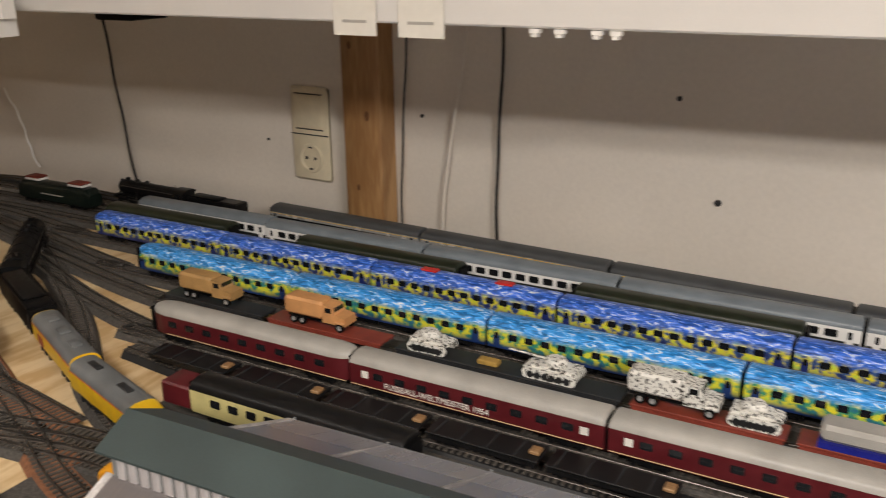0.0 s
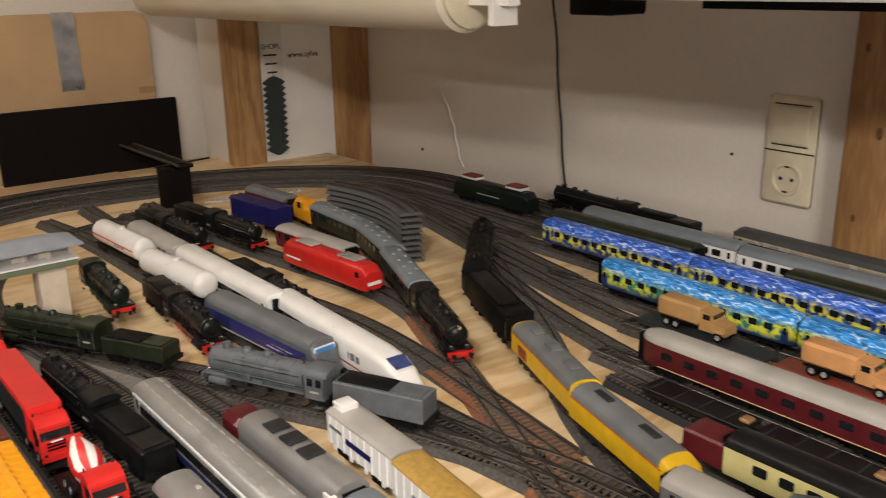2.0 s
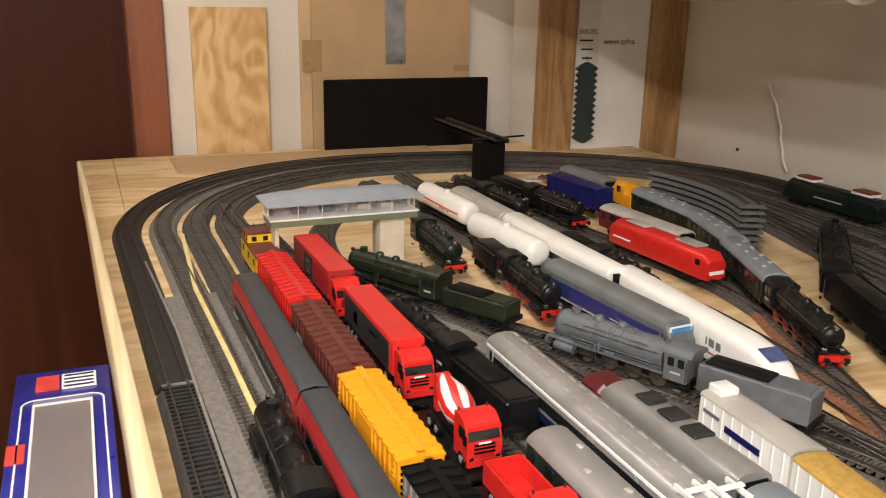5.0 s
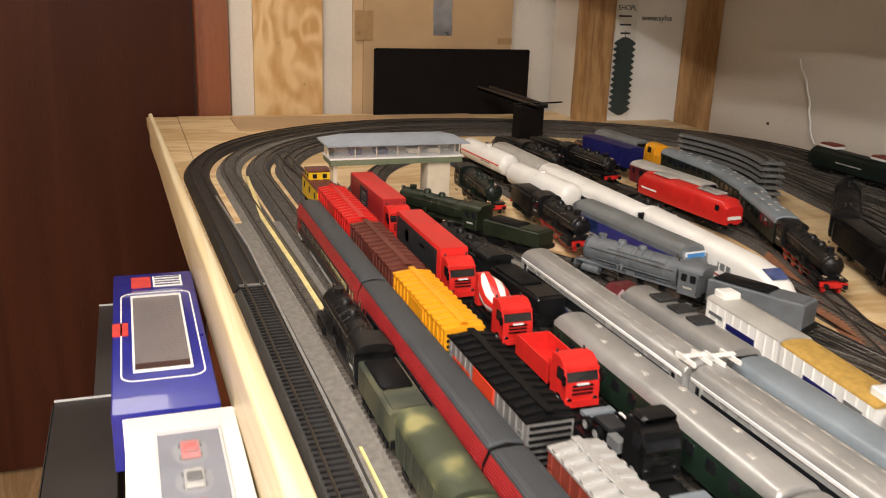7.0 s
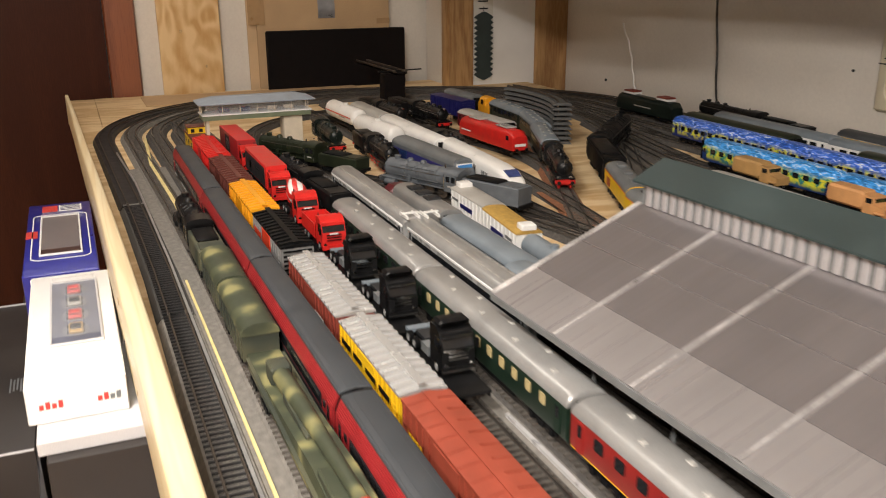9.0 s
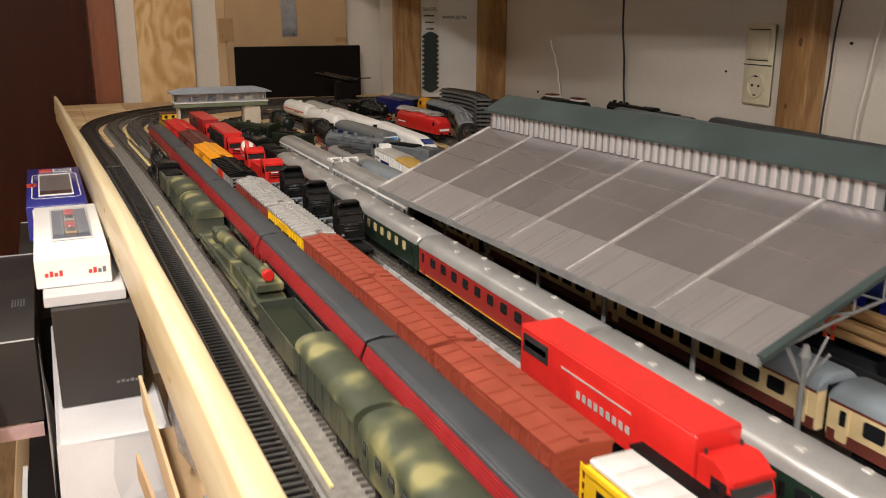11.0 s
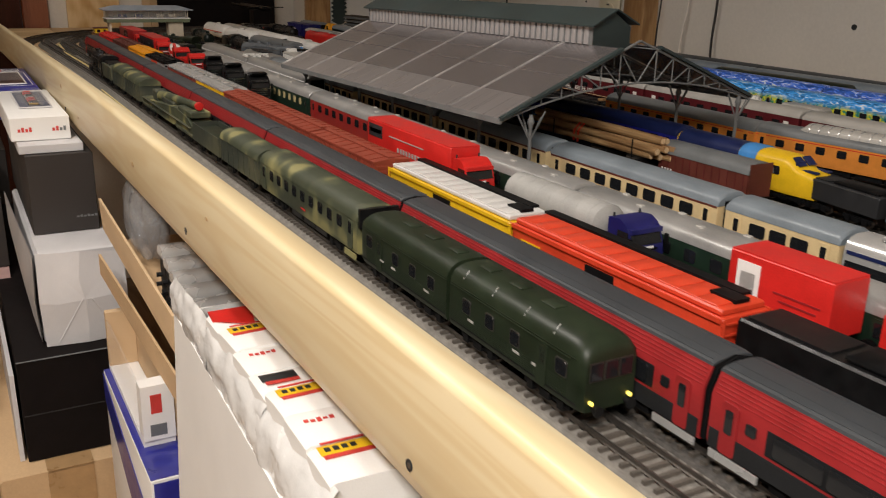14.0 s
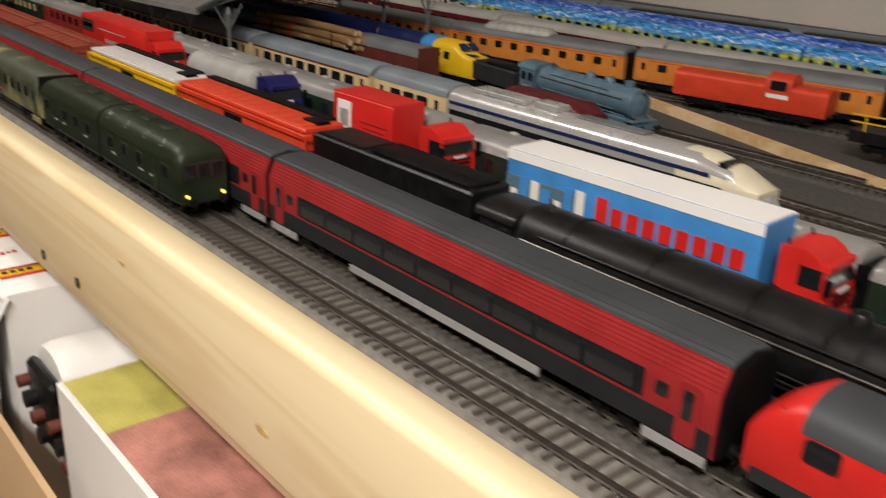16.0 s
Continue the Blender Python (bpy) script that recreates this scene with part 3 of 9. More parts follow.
prof2 = [(2.092 - y, z) for y, z in prof][::-1]
quads(bm, [[(x, y, z) for y, z in prof + prof2] for x in (-0.0098, -0.002)])
pt = thing("paper_tree", "dark green zigzag paper tree hanging on the panel", "tree tag", PX, 0, 0, 0)
part("card", bm, M["stationdark"], pt)
bm = bmesh.new()
tube(bm, (-0.006, 1.046, 1.0895), (-0.0085, 1.046, 1.104), 0.0008, 6)
part("hanging_loop", bm, M["dark"], pt)

# wall fittings
ang = math.degrees(math.atan(WS))


def on_wall(x, z):
    return pose(x, wall_y(x), z, 0, 0, ang)


so = thing("wall_socket", "ivory wall plate with rocker switch and socket", "socket", kind="")
so.matrix_basis = on_wall(-1.185, 1.050)
part("plate", bx(-0.041, 0.041, -0.010, 0, -0.082, 0.082, c=0.004), M["ivory"], so)
part("rocker", bx(-0.030, 0.030, -0.014, -0.0105, 0.012, 0.068, c=0.002), M["ivory"], so)
for z0 in (0.069, 0.008):
    part("gap", bx(-0.030, 0.030, -0.0112, -0.0102, z0, z0 + 0.002), M["dark"], so)
part("seam", bx(-0.041, 0.041, -0.0108, -0.0100, -0.0015, 0.0005), M["dark"], so)
bm = bmesh.new()
N = 24
quads(bm, [[(r * math.cos(2 * math.pi * i / N), y, -0.042 + r * math.sin(2 * math.pi * i / N)) for i in range(N)] for r, y in ((0.026, -0.0102), (0.025, -0.013), (0.021, -0.013), (0.0195, -0.0104))], cap=False)
part("socket_ring", bm, M["ivory"], so)
for sx_ in (-0.0095, 0.0095):
    bm = bmesh.new()
    tube(bm, (sx_, -0.0112, -0.042), (sx_, -0.0102, -0.042), 0.0028)
    part("pin_hole", bm, M["dark"], so)
for z0 in (-0.064, -0.024):
    part("earth_clip", bx(-0.004, 0.004, -0.0125, -0.0103, z0, z0 + 0.004), M["dark"], so)

st = solid("wall_stud", bx(-0.037, 0.037, -0.045, 0, 0.6, CEIL, c=0.004), M["pine_end"], "knotty brown wooden stud on the wall", "post")
st.matrix_basis = pose(-1.047, wall_y(-1.047), 0, 0, 0, ang)
for kx, kz, kr in ((0.012, 1.10, 0.006), (-0.018, 1.21, 0.0045), (0.020, 1.34, 0.005), (-0.010, 0.98, 0.004)):
    bm = bmesh.new()
    n = 14
    quads(bm, [[(kx + kr * 0.8 * q * math.cos(2 * math.pi * i / n), y, kz + kr * 1.4 * q * math.sin(2 * math.pi * i / n)) for i in range(n)] for q, y in ((1.0, -0.0450), (0.85, -0.0456))])
    part("knot", bm, M["knot"], st, "dark brown knot")


def cable(name, pts, r, m, label, category="cable"):
    cu = bpy.data.curves.new(name, "CURVE")
    cu.dimensions, cu.bevel_depth, cu.bevel_resolution, cu.resolution_u = "3D", r, 2, 6
    sp_ = cu.splines.new("NURBS")
    sp_.points.add(len(pts) - 1)
    for q, pnt in zip(sp_.points, pts):
        q.co = (*pnt, 1)
    sp_.order_u, sp_.use_endpoint_u = 3, True
    tmp = new(name, cu)
    me = bpy.data.meshes.new_from_object(tmp.evaluated_get(bpy.context.evaluated_depsgraph_get()))
    bpy.data.objects.remove(tmp)
    me.materials.append(m)
    return solid(name, me, m, label, category)


def wall_cable(x0, z0, x1, z1, r, m, label, sway=0.012):
    pts = []
    for i in range(9):
        f = i / 8
        x, z = x0 + (x1 - x0) * f + sway * math.sin(f * 5), z0 + (z1 - z0) * f
        pts.append((x, wall_y(x) - 0.012 - (0.006 if i % 2 else 0), z))
    return cable("hanging_cable", pts, r, m, label)


wall_cable(-1.736, 1.5, -1.640, 0.88, 0.0026, M["cable"], "black cable hanging down the wall", 0.006)
wall_cable(-0.984, 1.5, -0.984, 0.88, 0.0018, M["cable"], "thin dark cable hanging beside the stud", 0.01)
wall_cable(-0.827, 1.5, -0.802, 0.88, 0.0026, M["cable"], "thick dark cable hanging down the wall")
wall_cable(-0.877, 1.5, -0.897, 0.88, 0.0025, M["wall"], "thin white cable hanging down the wall", 0.02)
wall_cable(-2.060, 1.07, -1.965, 0.90, 0.0022, M["white"], "short white wire by the wall", 0.01)
for i, (x, z, s) in enumerate(((-0.547, 1.158, 0.006), (-0.484, 1.022, 0.008), (-0.958, 1.10, 0.005), (-1.29, 1.03, 0.004), (-2.15, 0.915, 0.006), (-0.03, 1.06, 0.009))):
    bm = bmesh.new()
    tube(bm, (0, -0.003, 0), (0, 0.0, 0), s * 0.6, 8)
    solid("wall_plug", bm, M["dark"], "small dark screw hole in the wall", "screw", at=on_wall(x, z))

# shelf above the layout, with tags and clips
SH = 1.283
sh = thing("overhead_shelf", "white shelf board fixed above the layout", "shelf", 0, 0, 0, SH)
part("board", bx(-1.36, 2.4, 0.842, 1.21, 0.006, 0.036), M["shelf"], sh)
# unseen board, added out of view to shade the far end of the wall
part("board", bx(-2.45, -1.362, 0.870, 1.225, 0.034, 0.064), M["shelf"], sh)
part("front_edge", bx(-1.36, 2.4, 0.834, 0.841, -0.004, 0.040, c=0.002), M["shelf"], sh)
for x0 in (-0.7895, -0.7095):
    tg = thing("shelf_tag", "small blank paper tag under the shelf edge", "tag", x0, 0.8315, 0, SH, group="shelf tags")
    part("card", bx(-0.0265, 0.0265, -0.001, 0.0, -0.017, 0.020), M["paper"], tg)
    part("print_bar", bx(-0.015, 0.015, -0.0016, -0.0011, -0.004, -0.001), M["rooflight"], tg)
for x0 in (-0.588, -0.563, -0.527, -0.509):
    cl = thing("cable_clip", "small white plastic cable clip on the shelf", "clip", x0, 0.838, 0, SH, group="cable clips")
    part("base", bx(-0.005, 0.005, -0.004, 0.004, -0.0085, -0.0045), M["white"], cl)
    part("jaw", bx(-0.003, 0.003, -0.005, 0.003, -0.012, -0.0087), M["white"], cl)
solid("shelf_bracket_box", bx(-1.46, -1.375, 1.06, 1.14, SH - 0.034, SH + 0.05, c=0.003), M["black"], "black transformer box under the shelf", "transformer")
solid("shelf_cable_channel", bx(-1.235, -0.98, 1.08, 1.12, SH - 0.022, SH + 0.004), M["black"], "black cable channel under the shelf", "channel")
tb = thing("roller_tube", "cream roller blind tube hanging above the layout", "tube", 0, 0, 0, 0)
bm = bmesh.new()
lathe(bm, [(-2.45, 0.052, 0), (-1.40, 0.052, 0), (-1.395, 0.047, 0)], 28)
part("sleeve", bm, M["tubew"], tb, at=pose(0, 0.803, 1.288))
bm = bmesh.new()
lathe(bm, [(-1.3945, 0.046, 0), (-1.388, 0.046, 0), (-1.386, 0.040, 0)], 28)
part("end_cap", bm, M["ivory"], tb, "cream plastic end cap", at=pose(0, 0.803, 1.288))
bm = bmesh.new()
box(bm, -1.384, -1.31, 0.793, 0.813, 1.272, 1.307)
box(bm, -1.335, -1.325, 0.783, 0.823, 1.248, 1.287)
part("bracket", bm, M["white"], tb, "white mounting bracket")
# ---- the layout table ----
structure("layout_board", bx(-2.56, 1.6, 0.008, 1.19, TOP - 0.02, TOP), M["board"], "pale plywood board that carries the layout", "table top")
# the plank bends gently outwards: place along it, outer face, inner face
PLANK = ((-2.270, -0.060, -0.053), (-2.05, -0.053, -0.045), (-1.615, -0.043, -0.032), (-1.33, -0.035, -0.0225), (-1.03, -0.030, -0.0135), (-0.75, -0.0250, -0.0070), (-0.45, -0.0205, -0.0020), (0.0, -0.0155, 0.0030), (0.4, -0.0125, 0.0055), (1.6, -0.0090, 0.0055))
bm = bmesh.new()
quads(bm, [[(x, 0.007, TOP - 0.02), (x, yi + 0.0005, TOP - 0.02), (x, yi + 0.0005, TOP - 0.001), (x, 0.007, TOP - 0.001)] for x, yi in [(-2.56, -0.060)] + [(q[0], q[2]) for q in PLANK[:8]]])
structure("layout_board_corner", bm, M["board"], "pale plywood corner of the layout board", "table top")
structure("table_frame", bx(-2.5, 1.5, 0.20, 1.1, TOP - 0.1, TOP - 0.022), M["pine_end"], "wooden frame under the layout board", "table frame")
for x in (-2.4, -0.6, 1.4):
    for y in (0.35, 1.0):
        solid("table_leg", bx(x - 0.03, x + 0.03, y - 0.03, y + 0.03, 0, TOP - 0.1), M["pine_end"], "square wooden leg under the layout", "table leg", group="table legs")
pk = thing("edge_plank", "varnished pine plank fixed along the layout edge", "plank", 0, 0, 0, 0)


def plank_face(x):
    """Where the plank's outer face stands."""
    for (xa, ya, _a), (xb, yb_, _b) in zip(PLANK, PLANK[1:]):
        if xa <= x <= xb:
            return ya + (yb_ - ya) * (x - xa) / (xb - xa)


def plank_mesh(stations):
    """A plank whose outer top edge is planed round."""
    bm = bmesh.new()
    rings = []
    for x, y0, y1 in stations:
        r = min(0.0052, (y1 - y0) * 0.5)
        pr = [(y0 + 0.0042, 0.866), (y1, 0.866), (y1, 0.9385), (y1 - 0.0015, 0.940)]
        pr += [(y0 + r - r * math.sin(math.pi / 2 * i / 7), 0.940 - r * 0.9 * (1 - math.cos(math.pi / 2 * i / 7))) for i in range(8)]
        pr += [(y0, 0.8765), (y0 + 0.0008, 0.8750)]
        rings.append([(x, y, z) for y, z in pr])
    quads(bm, rings)
    return bm


part("plank", plank_mesh(PLANK), M["pine"], pk, smooth=50)
for x, z in ((0.226, 0.8815), (0.282, 0.8835), (-0.19, 0.883), (-0.9, 0.884), (0.9, 0.882)):
    bm = bmesh.new()
    yf = plank_face(x)
    tube(bm, (x, yf - 0.0006, z), (x, yf + 0.0006, z), 0.0032, 10)
    part("screw_hole", bm, M["dark"], pk, "dark screw hole")
    bm = bmesh.new()
    tube(bm, (x + 0.0008, yf - 0.0010, z + 0.0005), (x + 0.0008, yf - 0.0005, z + 0.0005), 0.0016, 8)
    part("screw", bm, M["railm"], pk, "steel screw head")

random.seed(17)
for kx, kz, kr in ((-0.93, 0.915, 0.0045), (-0.78, 0.889, 0.0025), (-0.41, 0.897, 0.004), (-0.12, 0.912, 0.0022), (0.35, 0.918, 0.002), (0.48, 0.893, 0.003)):
    bm = bmesh.new()
    n = 14
    quads(bm, [[(kx + kr * 1.7 * q * math.cos(2 * math.pi * i / n), y + plank_face(kx + kr * 1.7 * q * math.cos(2 * math.pi * i / n)), kz + kr * 0.75 * q * math.sin(2 * math.pi * i / n)) for i in range(n)] for q, y in ((1.0, 0.0), (0.8, -0.0004))])
    part("knot", bm, M["palknot"], pk, "light brown knot")

# loose ground sheets between the tracks
structure("ground_sheet", bx(-1.62, 1.58, 0.0085, 0.36, TOP, TOP + 0.0055), M["ballast2"], "grey gravel sheet under the front tracks", "gravel")
structure("ground_sheet_dark", bx(-0.93, 1.58, 0.361, 1.185, TOP, TOP + 0.0045), M["ballast"], "dark grey gravel sheet under the station tracks", "gravel")
solid("cardboard_strip", bx(-2.52, -2.36, 0.12, 0.70, TOP + 0.0005, TOP + 0.003), M["card"], "flat brown cardboard strip by the curve", "cardboard")
bm = bmesh.new()
quads(bm, [[(x, y - 0.0026, TOP + 0.006), (x, y + 0.0026, TOP + 0.006), (x, y + 0.0026, TOP + 0.0095), (x, y - 0.0026, TOP + 0.0095)] for x, y in ((-1.88, 0.076), (-1.63, 0.064), (-1.40, 0.070), (-1.15, 0.074), (-0.95, 0.080), (-0.66, 0.0885), (0.1, 0.0885))])
solid("yellow_wood_strip", bm, M["yellowline"], "long thin yellow wooden strip beside the rails", "strip")
solid("yellow_wood_strip", bx(-1.02, -0.22, 0.0425, 0.0448, TOP + 0.006, TOP + 0.0078), M["yellowline"], "long thin yellow wooden strip beside the rails", "strip")
bm = bmesh.new()
quads(bm, [[(x, y - 0.0013, TOP + 0.006), (x, y + 0.0013, TOP + 0.006), (x, y + 0.0013, TOP + 0.0095), (x, y - 0.0013, TOP + 0.0095)] for x, y in ((-1.76, 0.0165), (-1.50, 0.0295), (-1.10, 0.0345), (1.5, 0.0358))])
solid("metal_edge_strip", bm, M["strip"], "long bare metal strip beside the black track", "strip")
solid("metal_edge_strip", bx(-0.62, 0.6, 0.2245, 0.2275, TOP + 0.006, TOP + 0.009), M["seam"], "long white strip beside the coaches", "strip")


# ---- tracks ----
def smooth(pts, step=0.012):
    """Catmull-Rom through the points, at even steps."""
    P = [Vector(p) for p in pts]
    P = [P[0] * 2 - P[1]] + P + [P[-1] * 2 - P[-2]]
    dense = []
    for a, b, c, d in zip(P, P[1:], P[2:], P[3:]):
        n = max(2, int((c - b).length / 0.004))
        for i in range(n):
            t = i / n
            dense.append(0.5 * (2 * b + (c - a) * t + (2 * a - 5 * b + 4 * c - d) * t * t + (3 * b - a - 3 * c + d) * t ** 3))
    dense.append(P[-2])
    return resample(dense, step)


def resample(dense, step):
    out, acc = [dense[0]], 0.0
    for a, b in zip(dense, dense[1:]):
        seg = (b - a).length
        while seg > 0 and acc + seg >= step:
            f = (step - acc) / seg
            a = a + (b - a) * f
            out.append(a)
            seg, acc = (b - a).length, 0.0
        acc += seg
    return out


def frames_of(line):
    res = []
    for i, p in enumerate(line):
        d = (line[min(i + 1, len(line) - 1)] - line[max(i - 1, 0)]).normalized()
        res.append((p, d, Vector((-d.y, d.x))))
    return res


def sweep(bm, fr, prof):
    quads(bm, [[(p.x + n.x * y, p.y + n.y * y, z) for y, z in prof] for p, d, n in fr])


tie_mesh = {}


def tie_shape(key):
    if key not in tie_mesh:
        bm = bmesh.new()
        w = 0.0030 if key == "tieblack" else 0.0026
        quads(bm, [[(x, y, z) for x, z in ((-w / 2, 0.8945), (w / 2, 0.8945), (w / 2 - 0.0003, 0.8972), (-w / 2 + 0.0003, 0.8972))] for y in (-0.0135, 0.0135)])
        tie_mesh[key] = mesh_of("sleeper", bm, M[key])
    return tie_mesh[key]


def track(label, line, bed="ballast", tie="tie", near=None, closed_bed=False):
    """Roadbed, sleepers and two rails along a line; sleepers inside the stretch near are parts of their own."""
    tr = thing("track", label, "railway track", 0, 0, 0, 0, group="tracks", kind="structure")
    line = resample(line, 0.0075)
    fr = frames_of(line)
    coarse = fr[::2] + ([fr[-1]] if len(fr) % 2 == 0 else [])
    bm = bmesh.new()
    sweep(bm, coarse, [(-0.0205, TOP + 0.0005), (0.0205, TOP + 0.0005), (0.0155, 0.8952), (-0.0155, 0.8952)])
    part("roadbed", bm, M[bed], tr)
    for s in (-0.00825, 0.00825):
        bm = bmesh.new()
        sweep(bm, coarse, [(s - 0.0009, 0.8972), (s + 0.0009, 0.8972), (s + 0.0003, 0.8979), (s + 0.00045, 0.9), (s - 0.00045, 0.9), (s - 0.0003, 0.8979)])
        part("rail", bm, M["railm" if tie != "tieblack" else "raildark"], tr)
    if closed_bed:
        return tr
    rest = bmesh.new()
    count = 0
    for p, d, n in fr:
        if near and near[0] < p.x < near[1] and count < 300:
            part("sleeper", tie_shape(tie), None, tr, at=pose(p.x, p.y, 0, 0, 0, math.degrees(math.atan2(d.y, d.x))))
            count += 1
        else:
            w = 0.0014
            quads(rest, [[(p.x + d.x * a + n.x * y, p.y + d.y * a + n.y * y, z) for a, z in ((-w, 0.8945), (w, 0.8945), (w, 0.8972), (-w, 0.8972))] for y in (-0.0135, 0.0135)])
    ob = part("sleepers", rest, M[tie], tr)
    tagged(ob, kind="stuff")
    return tr


CX, CY = -1.90, 0.605


def oval(r, x_front, x_back, slope=0.0, y_front=None):
    """Front straight, left half oval, back straight."""
    pts = [Vector((x_front, CY - r))] if y_front is None else [Vector((x_front, y_front)), Vector((-1.05, y_front)), Vector((-1.3, y_front * 0.8 + (CY - r) * 0.2))]
    n = 60
    for i in range(n + 1):
        c_ = math.cos(math.pi * i / n)
        pts.append(Vector((CX - (r - 0.109) * math.sin(math.pi * i / n), CY - 0.085 - c_ * (r - 0.085 if c_ > 0 else r + 0.085))))
    pts.append(Vector((x_back, CY + r + slope * (x_back - CX))))
    return pts


def line(*pts):
    return [Vector(p) for p in pts]


LOOP_BLACK = oval(0.604, 1.55, 1.5, -0.045, 0.023)
# the far part of the outermost loop is a smooth black roadbed, the near part plain black sleepers
black_line = resample(LOOP_BLACK, 0.01)
cut = [next(i for i, q in enumerate(black_line) if q.x < x) for x in (-0.911, -1.368)]
track("smooth black track curving round the layout end", black_line[cut[1]:], "bedblack", "tieblack", closed_bed=True)
track("black sleepered track on a dark bed", black_line[cut[0]:cut[1] + 1], "bedmid", "tieblack")
track("black sleepered track on light grey gravel beside the plank", black_line[:cut[0] + 1], "ballast2", "tieblack", near=(-0.92, 0.62))
for k in cut:
    q, d = black_line[k], (black_line[k + 1] - black_line[k - 1]).normalized()
    jt = thing("track_joint", "bright rail joint between two track pieces", "rail joint", q.x, q.y, math.degrees(math.atan2(d.y, d.x)), 0, group="rail joints")
    for y in (-0.00825, 0.00825):
        part("joiner", bx(-0.004, 0.004, y - 0.0013, y + 0.0013, 0.8973, 0.8992), M["railm"], jt)
    part("end_tie", bx(-0.0012, 0.0012, -0.0140, 0.0140, 0.8953, 0.8972), M["strip"], jt, "pale end sleeper")
track("brown sleepered track in grey gravel beside the strip", oval(0.553, 1.55, 1.5, -0.02, 0.072), "ballast2", "tie", near=(-0.75, 0.95))
track("grey track of the third loop", oval(0.505, 1.55, 1.5, 0, 0.107), "ballast")
track("grey track of the fourth loop", oval(0.457, 1.55, 1.5, 0, 0.148), "ballast")
track("grey track under the loaded lorries", line((-1.66, 0.196), (-1.3, 0.203), (1.5, 0.205)), "ballast")
track("grey track under the green coaches", smooth([(-1.9, 0.19), (-1.6, 0.205), (-1.3, 0.235), (-1.1, 0.248), (0, 0.248), (1.5, 0.248)]), "ballast")
track("grey track under the silver train", smooth([(-1.8, 0.24), (-1.5, 0.275), (-1.28, 0.297), (-0.7, 0.302), (-0.3, 0.315), (1.5, 0.32)]), "ballast")
track("grey track under the white wagons", smooth([(-1.7, 0.30), (-1.4, 0.345), (-1.15, 0.37), (-0.9, 0.375), (-0.3, 0.375), (0.3, 0.375)]), "ballast")
track("grey inner curve under the signal box", smooth([(-1.52, 0.272), (-1.65, 0.252), (-1.78, 0.258), (-1.89, 0.293), (-1.98, 0.360), (-2.04, 0.46), (-2.07, 0.60), (-2.04, 0.70)]), "ballast")
track("grey yard track through the fan", smooth([(-2.05, 0.16), (-1.85, 0.17), (-1.605, 0.245), (-1.376, 0.375), (-1.18, 0.47), (-0.95, 0.515), (-0.6, 0.525), (1.5, 0.525)]), "ballast")
track("grey yard track under the grey engine", smooth([(-1.70, 0.24), (-1.5, 0.305), (-1.325, 0.375), (-1.09, 0.485), (-0.93, 0.535), (-0.75, 0.555)]), "ballast")
track("grey yard track under the tank wagons", smooth([(-2.15, 0.44), (-1.93, 0.466), (-1.5, 0.474), (-1.25, 0.484), (-1.05, 0.52)]), "ballast")
track("grey yard track under the white express", smooth([(-2.2, 0.53), (-1.9, 0.525), (-1.13, 0.524), (-0.95, 0.548), (-0.7, 0.575)]), "ballast")
track("grey yard track under the black engine", smooth([(-2.1, 0.57), (-1.85, 0.575), (-1.58, 0.575), (-1.357, 0.60), (-1.15, 0.585), (-0.97, 0.56)]), "ballast")
track("grey yard track under the red engine", smooth([(-2.15, 0.63), (-1.97, 0.625), (-1.68, 0.655), (-1.46, 0.685), (-1.3, 0.665)]), "ballast")
track("rust brown yard track beyond the engine", smooth([(-2.1, 0.79), (-1.9, 0.812), (-1.75, 0.805), (-1.63, 0.785), (-1.48, 0.728), (-1.326, 0.665), (-1.176, 0.605), (-1.0, 0.53), (-0.86, 0.475), (-0.6, 0.43), (1.5, 0.42)]), "rustbed")
track("grey yard track under the yellow engines", smooth([(-1.95, 1.0), (-1.72, 0.99), (-1.508, 0.925), (-1.35, 0.84), (-1.19, 0.745), (-1.01, 0.62), (-0.84, 0.56), (-0.6, 0.56), (-0.4, 0.622), (-0.15, 0.632), (1.5, 0.85)]), "ballast")
track("grey yard track under the dark red train", smooth([(-1.45, 0.88), (-1.25, 0.81), (-1.05, 0.765), (-0.9, 0.757), (1.5, 0.757)]), "ballast")
track("grey yard track under the flat wagons", smooth([(-1.7, 0.97), (-1.4, 0.90), (-1.15, 0.853), (-0.9, 0.848), (1.5, 0.848)]), "ballast")
track("grey yard track under the painted coaches", smooth([(-1.85, 1.02), (-1.55, 0.97), (-1.3, 0.92), (-1.1, 0.91), (1.5, 0.91)]), "ballast")
track("grey yard track under the blue coaches", smooth([(-1.95, 1.055), (-1.7, 1.035), (-1.5, 1.008), (-1.3, 1.0), (1.5, 1.0)]), "ballast")
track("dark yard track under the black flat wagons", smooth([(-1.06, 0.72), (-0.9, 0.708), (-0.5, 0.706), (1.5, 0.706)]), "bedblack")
track("diagonal track in the dark gravel", smooth([(0.1, 0.36), (0.45, 0.40), (0.8, 0.45), (1.5, 0.50)]), "ballast")
solid("wooden_strip", bx(-0.36, 0.36, -0.006, 0.006, 0, 0.008), M["board"], "bare wooden strip between the tracks", "strip", at=pose(0.505, 0.524, TOP + 0.0048, 0, 0, -18.3))
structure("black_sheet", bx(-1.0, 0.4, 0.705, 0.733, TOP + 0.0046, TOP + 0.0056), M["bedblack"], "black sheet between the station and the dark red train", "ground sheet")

solid("rust_gravel_patch", bx(-0.115, 0.115, -0.017, 0.017, 0, 0.0012), M["rustbed"], "rust brown gravel patch between the yard tracks", "gravel", at=pose(-1.085, 0.568, 0.8950, 0, 0, -9))
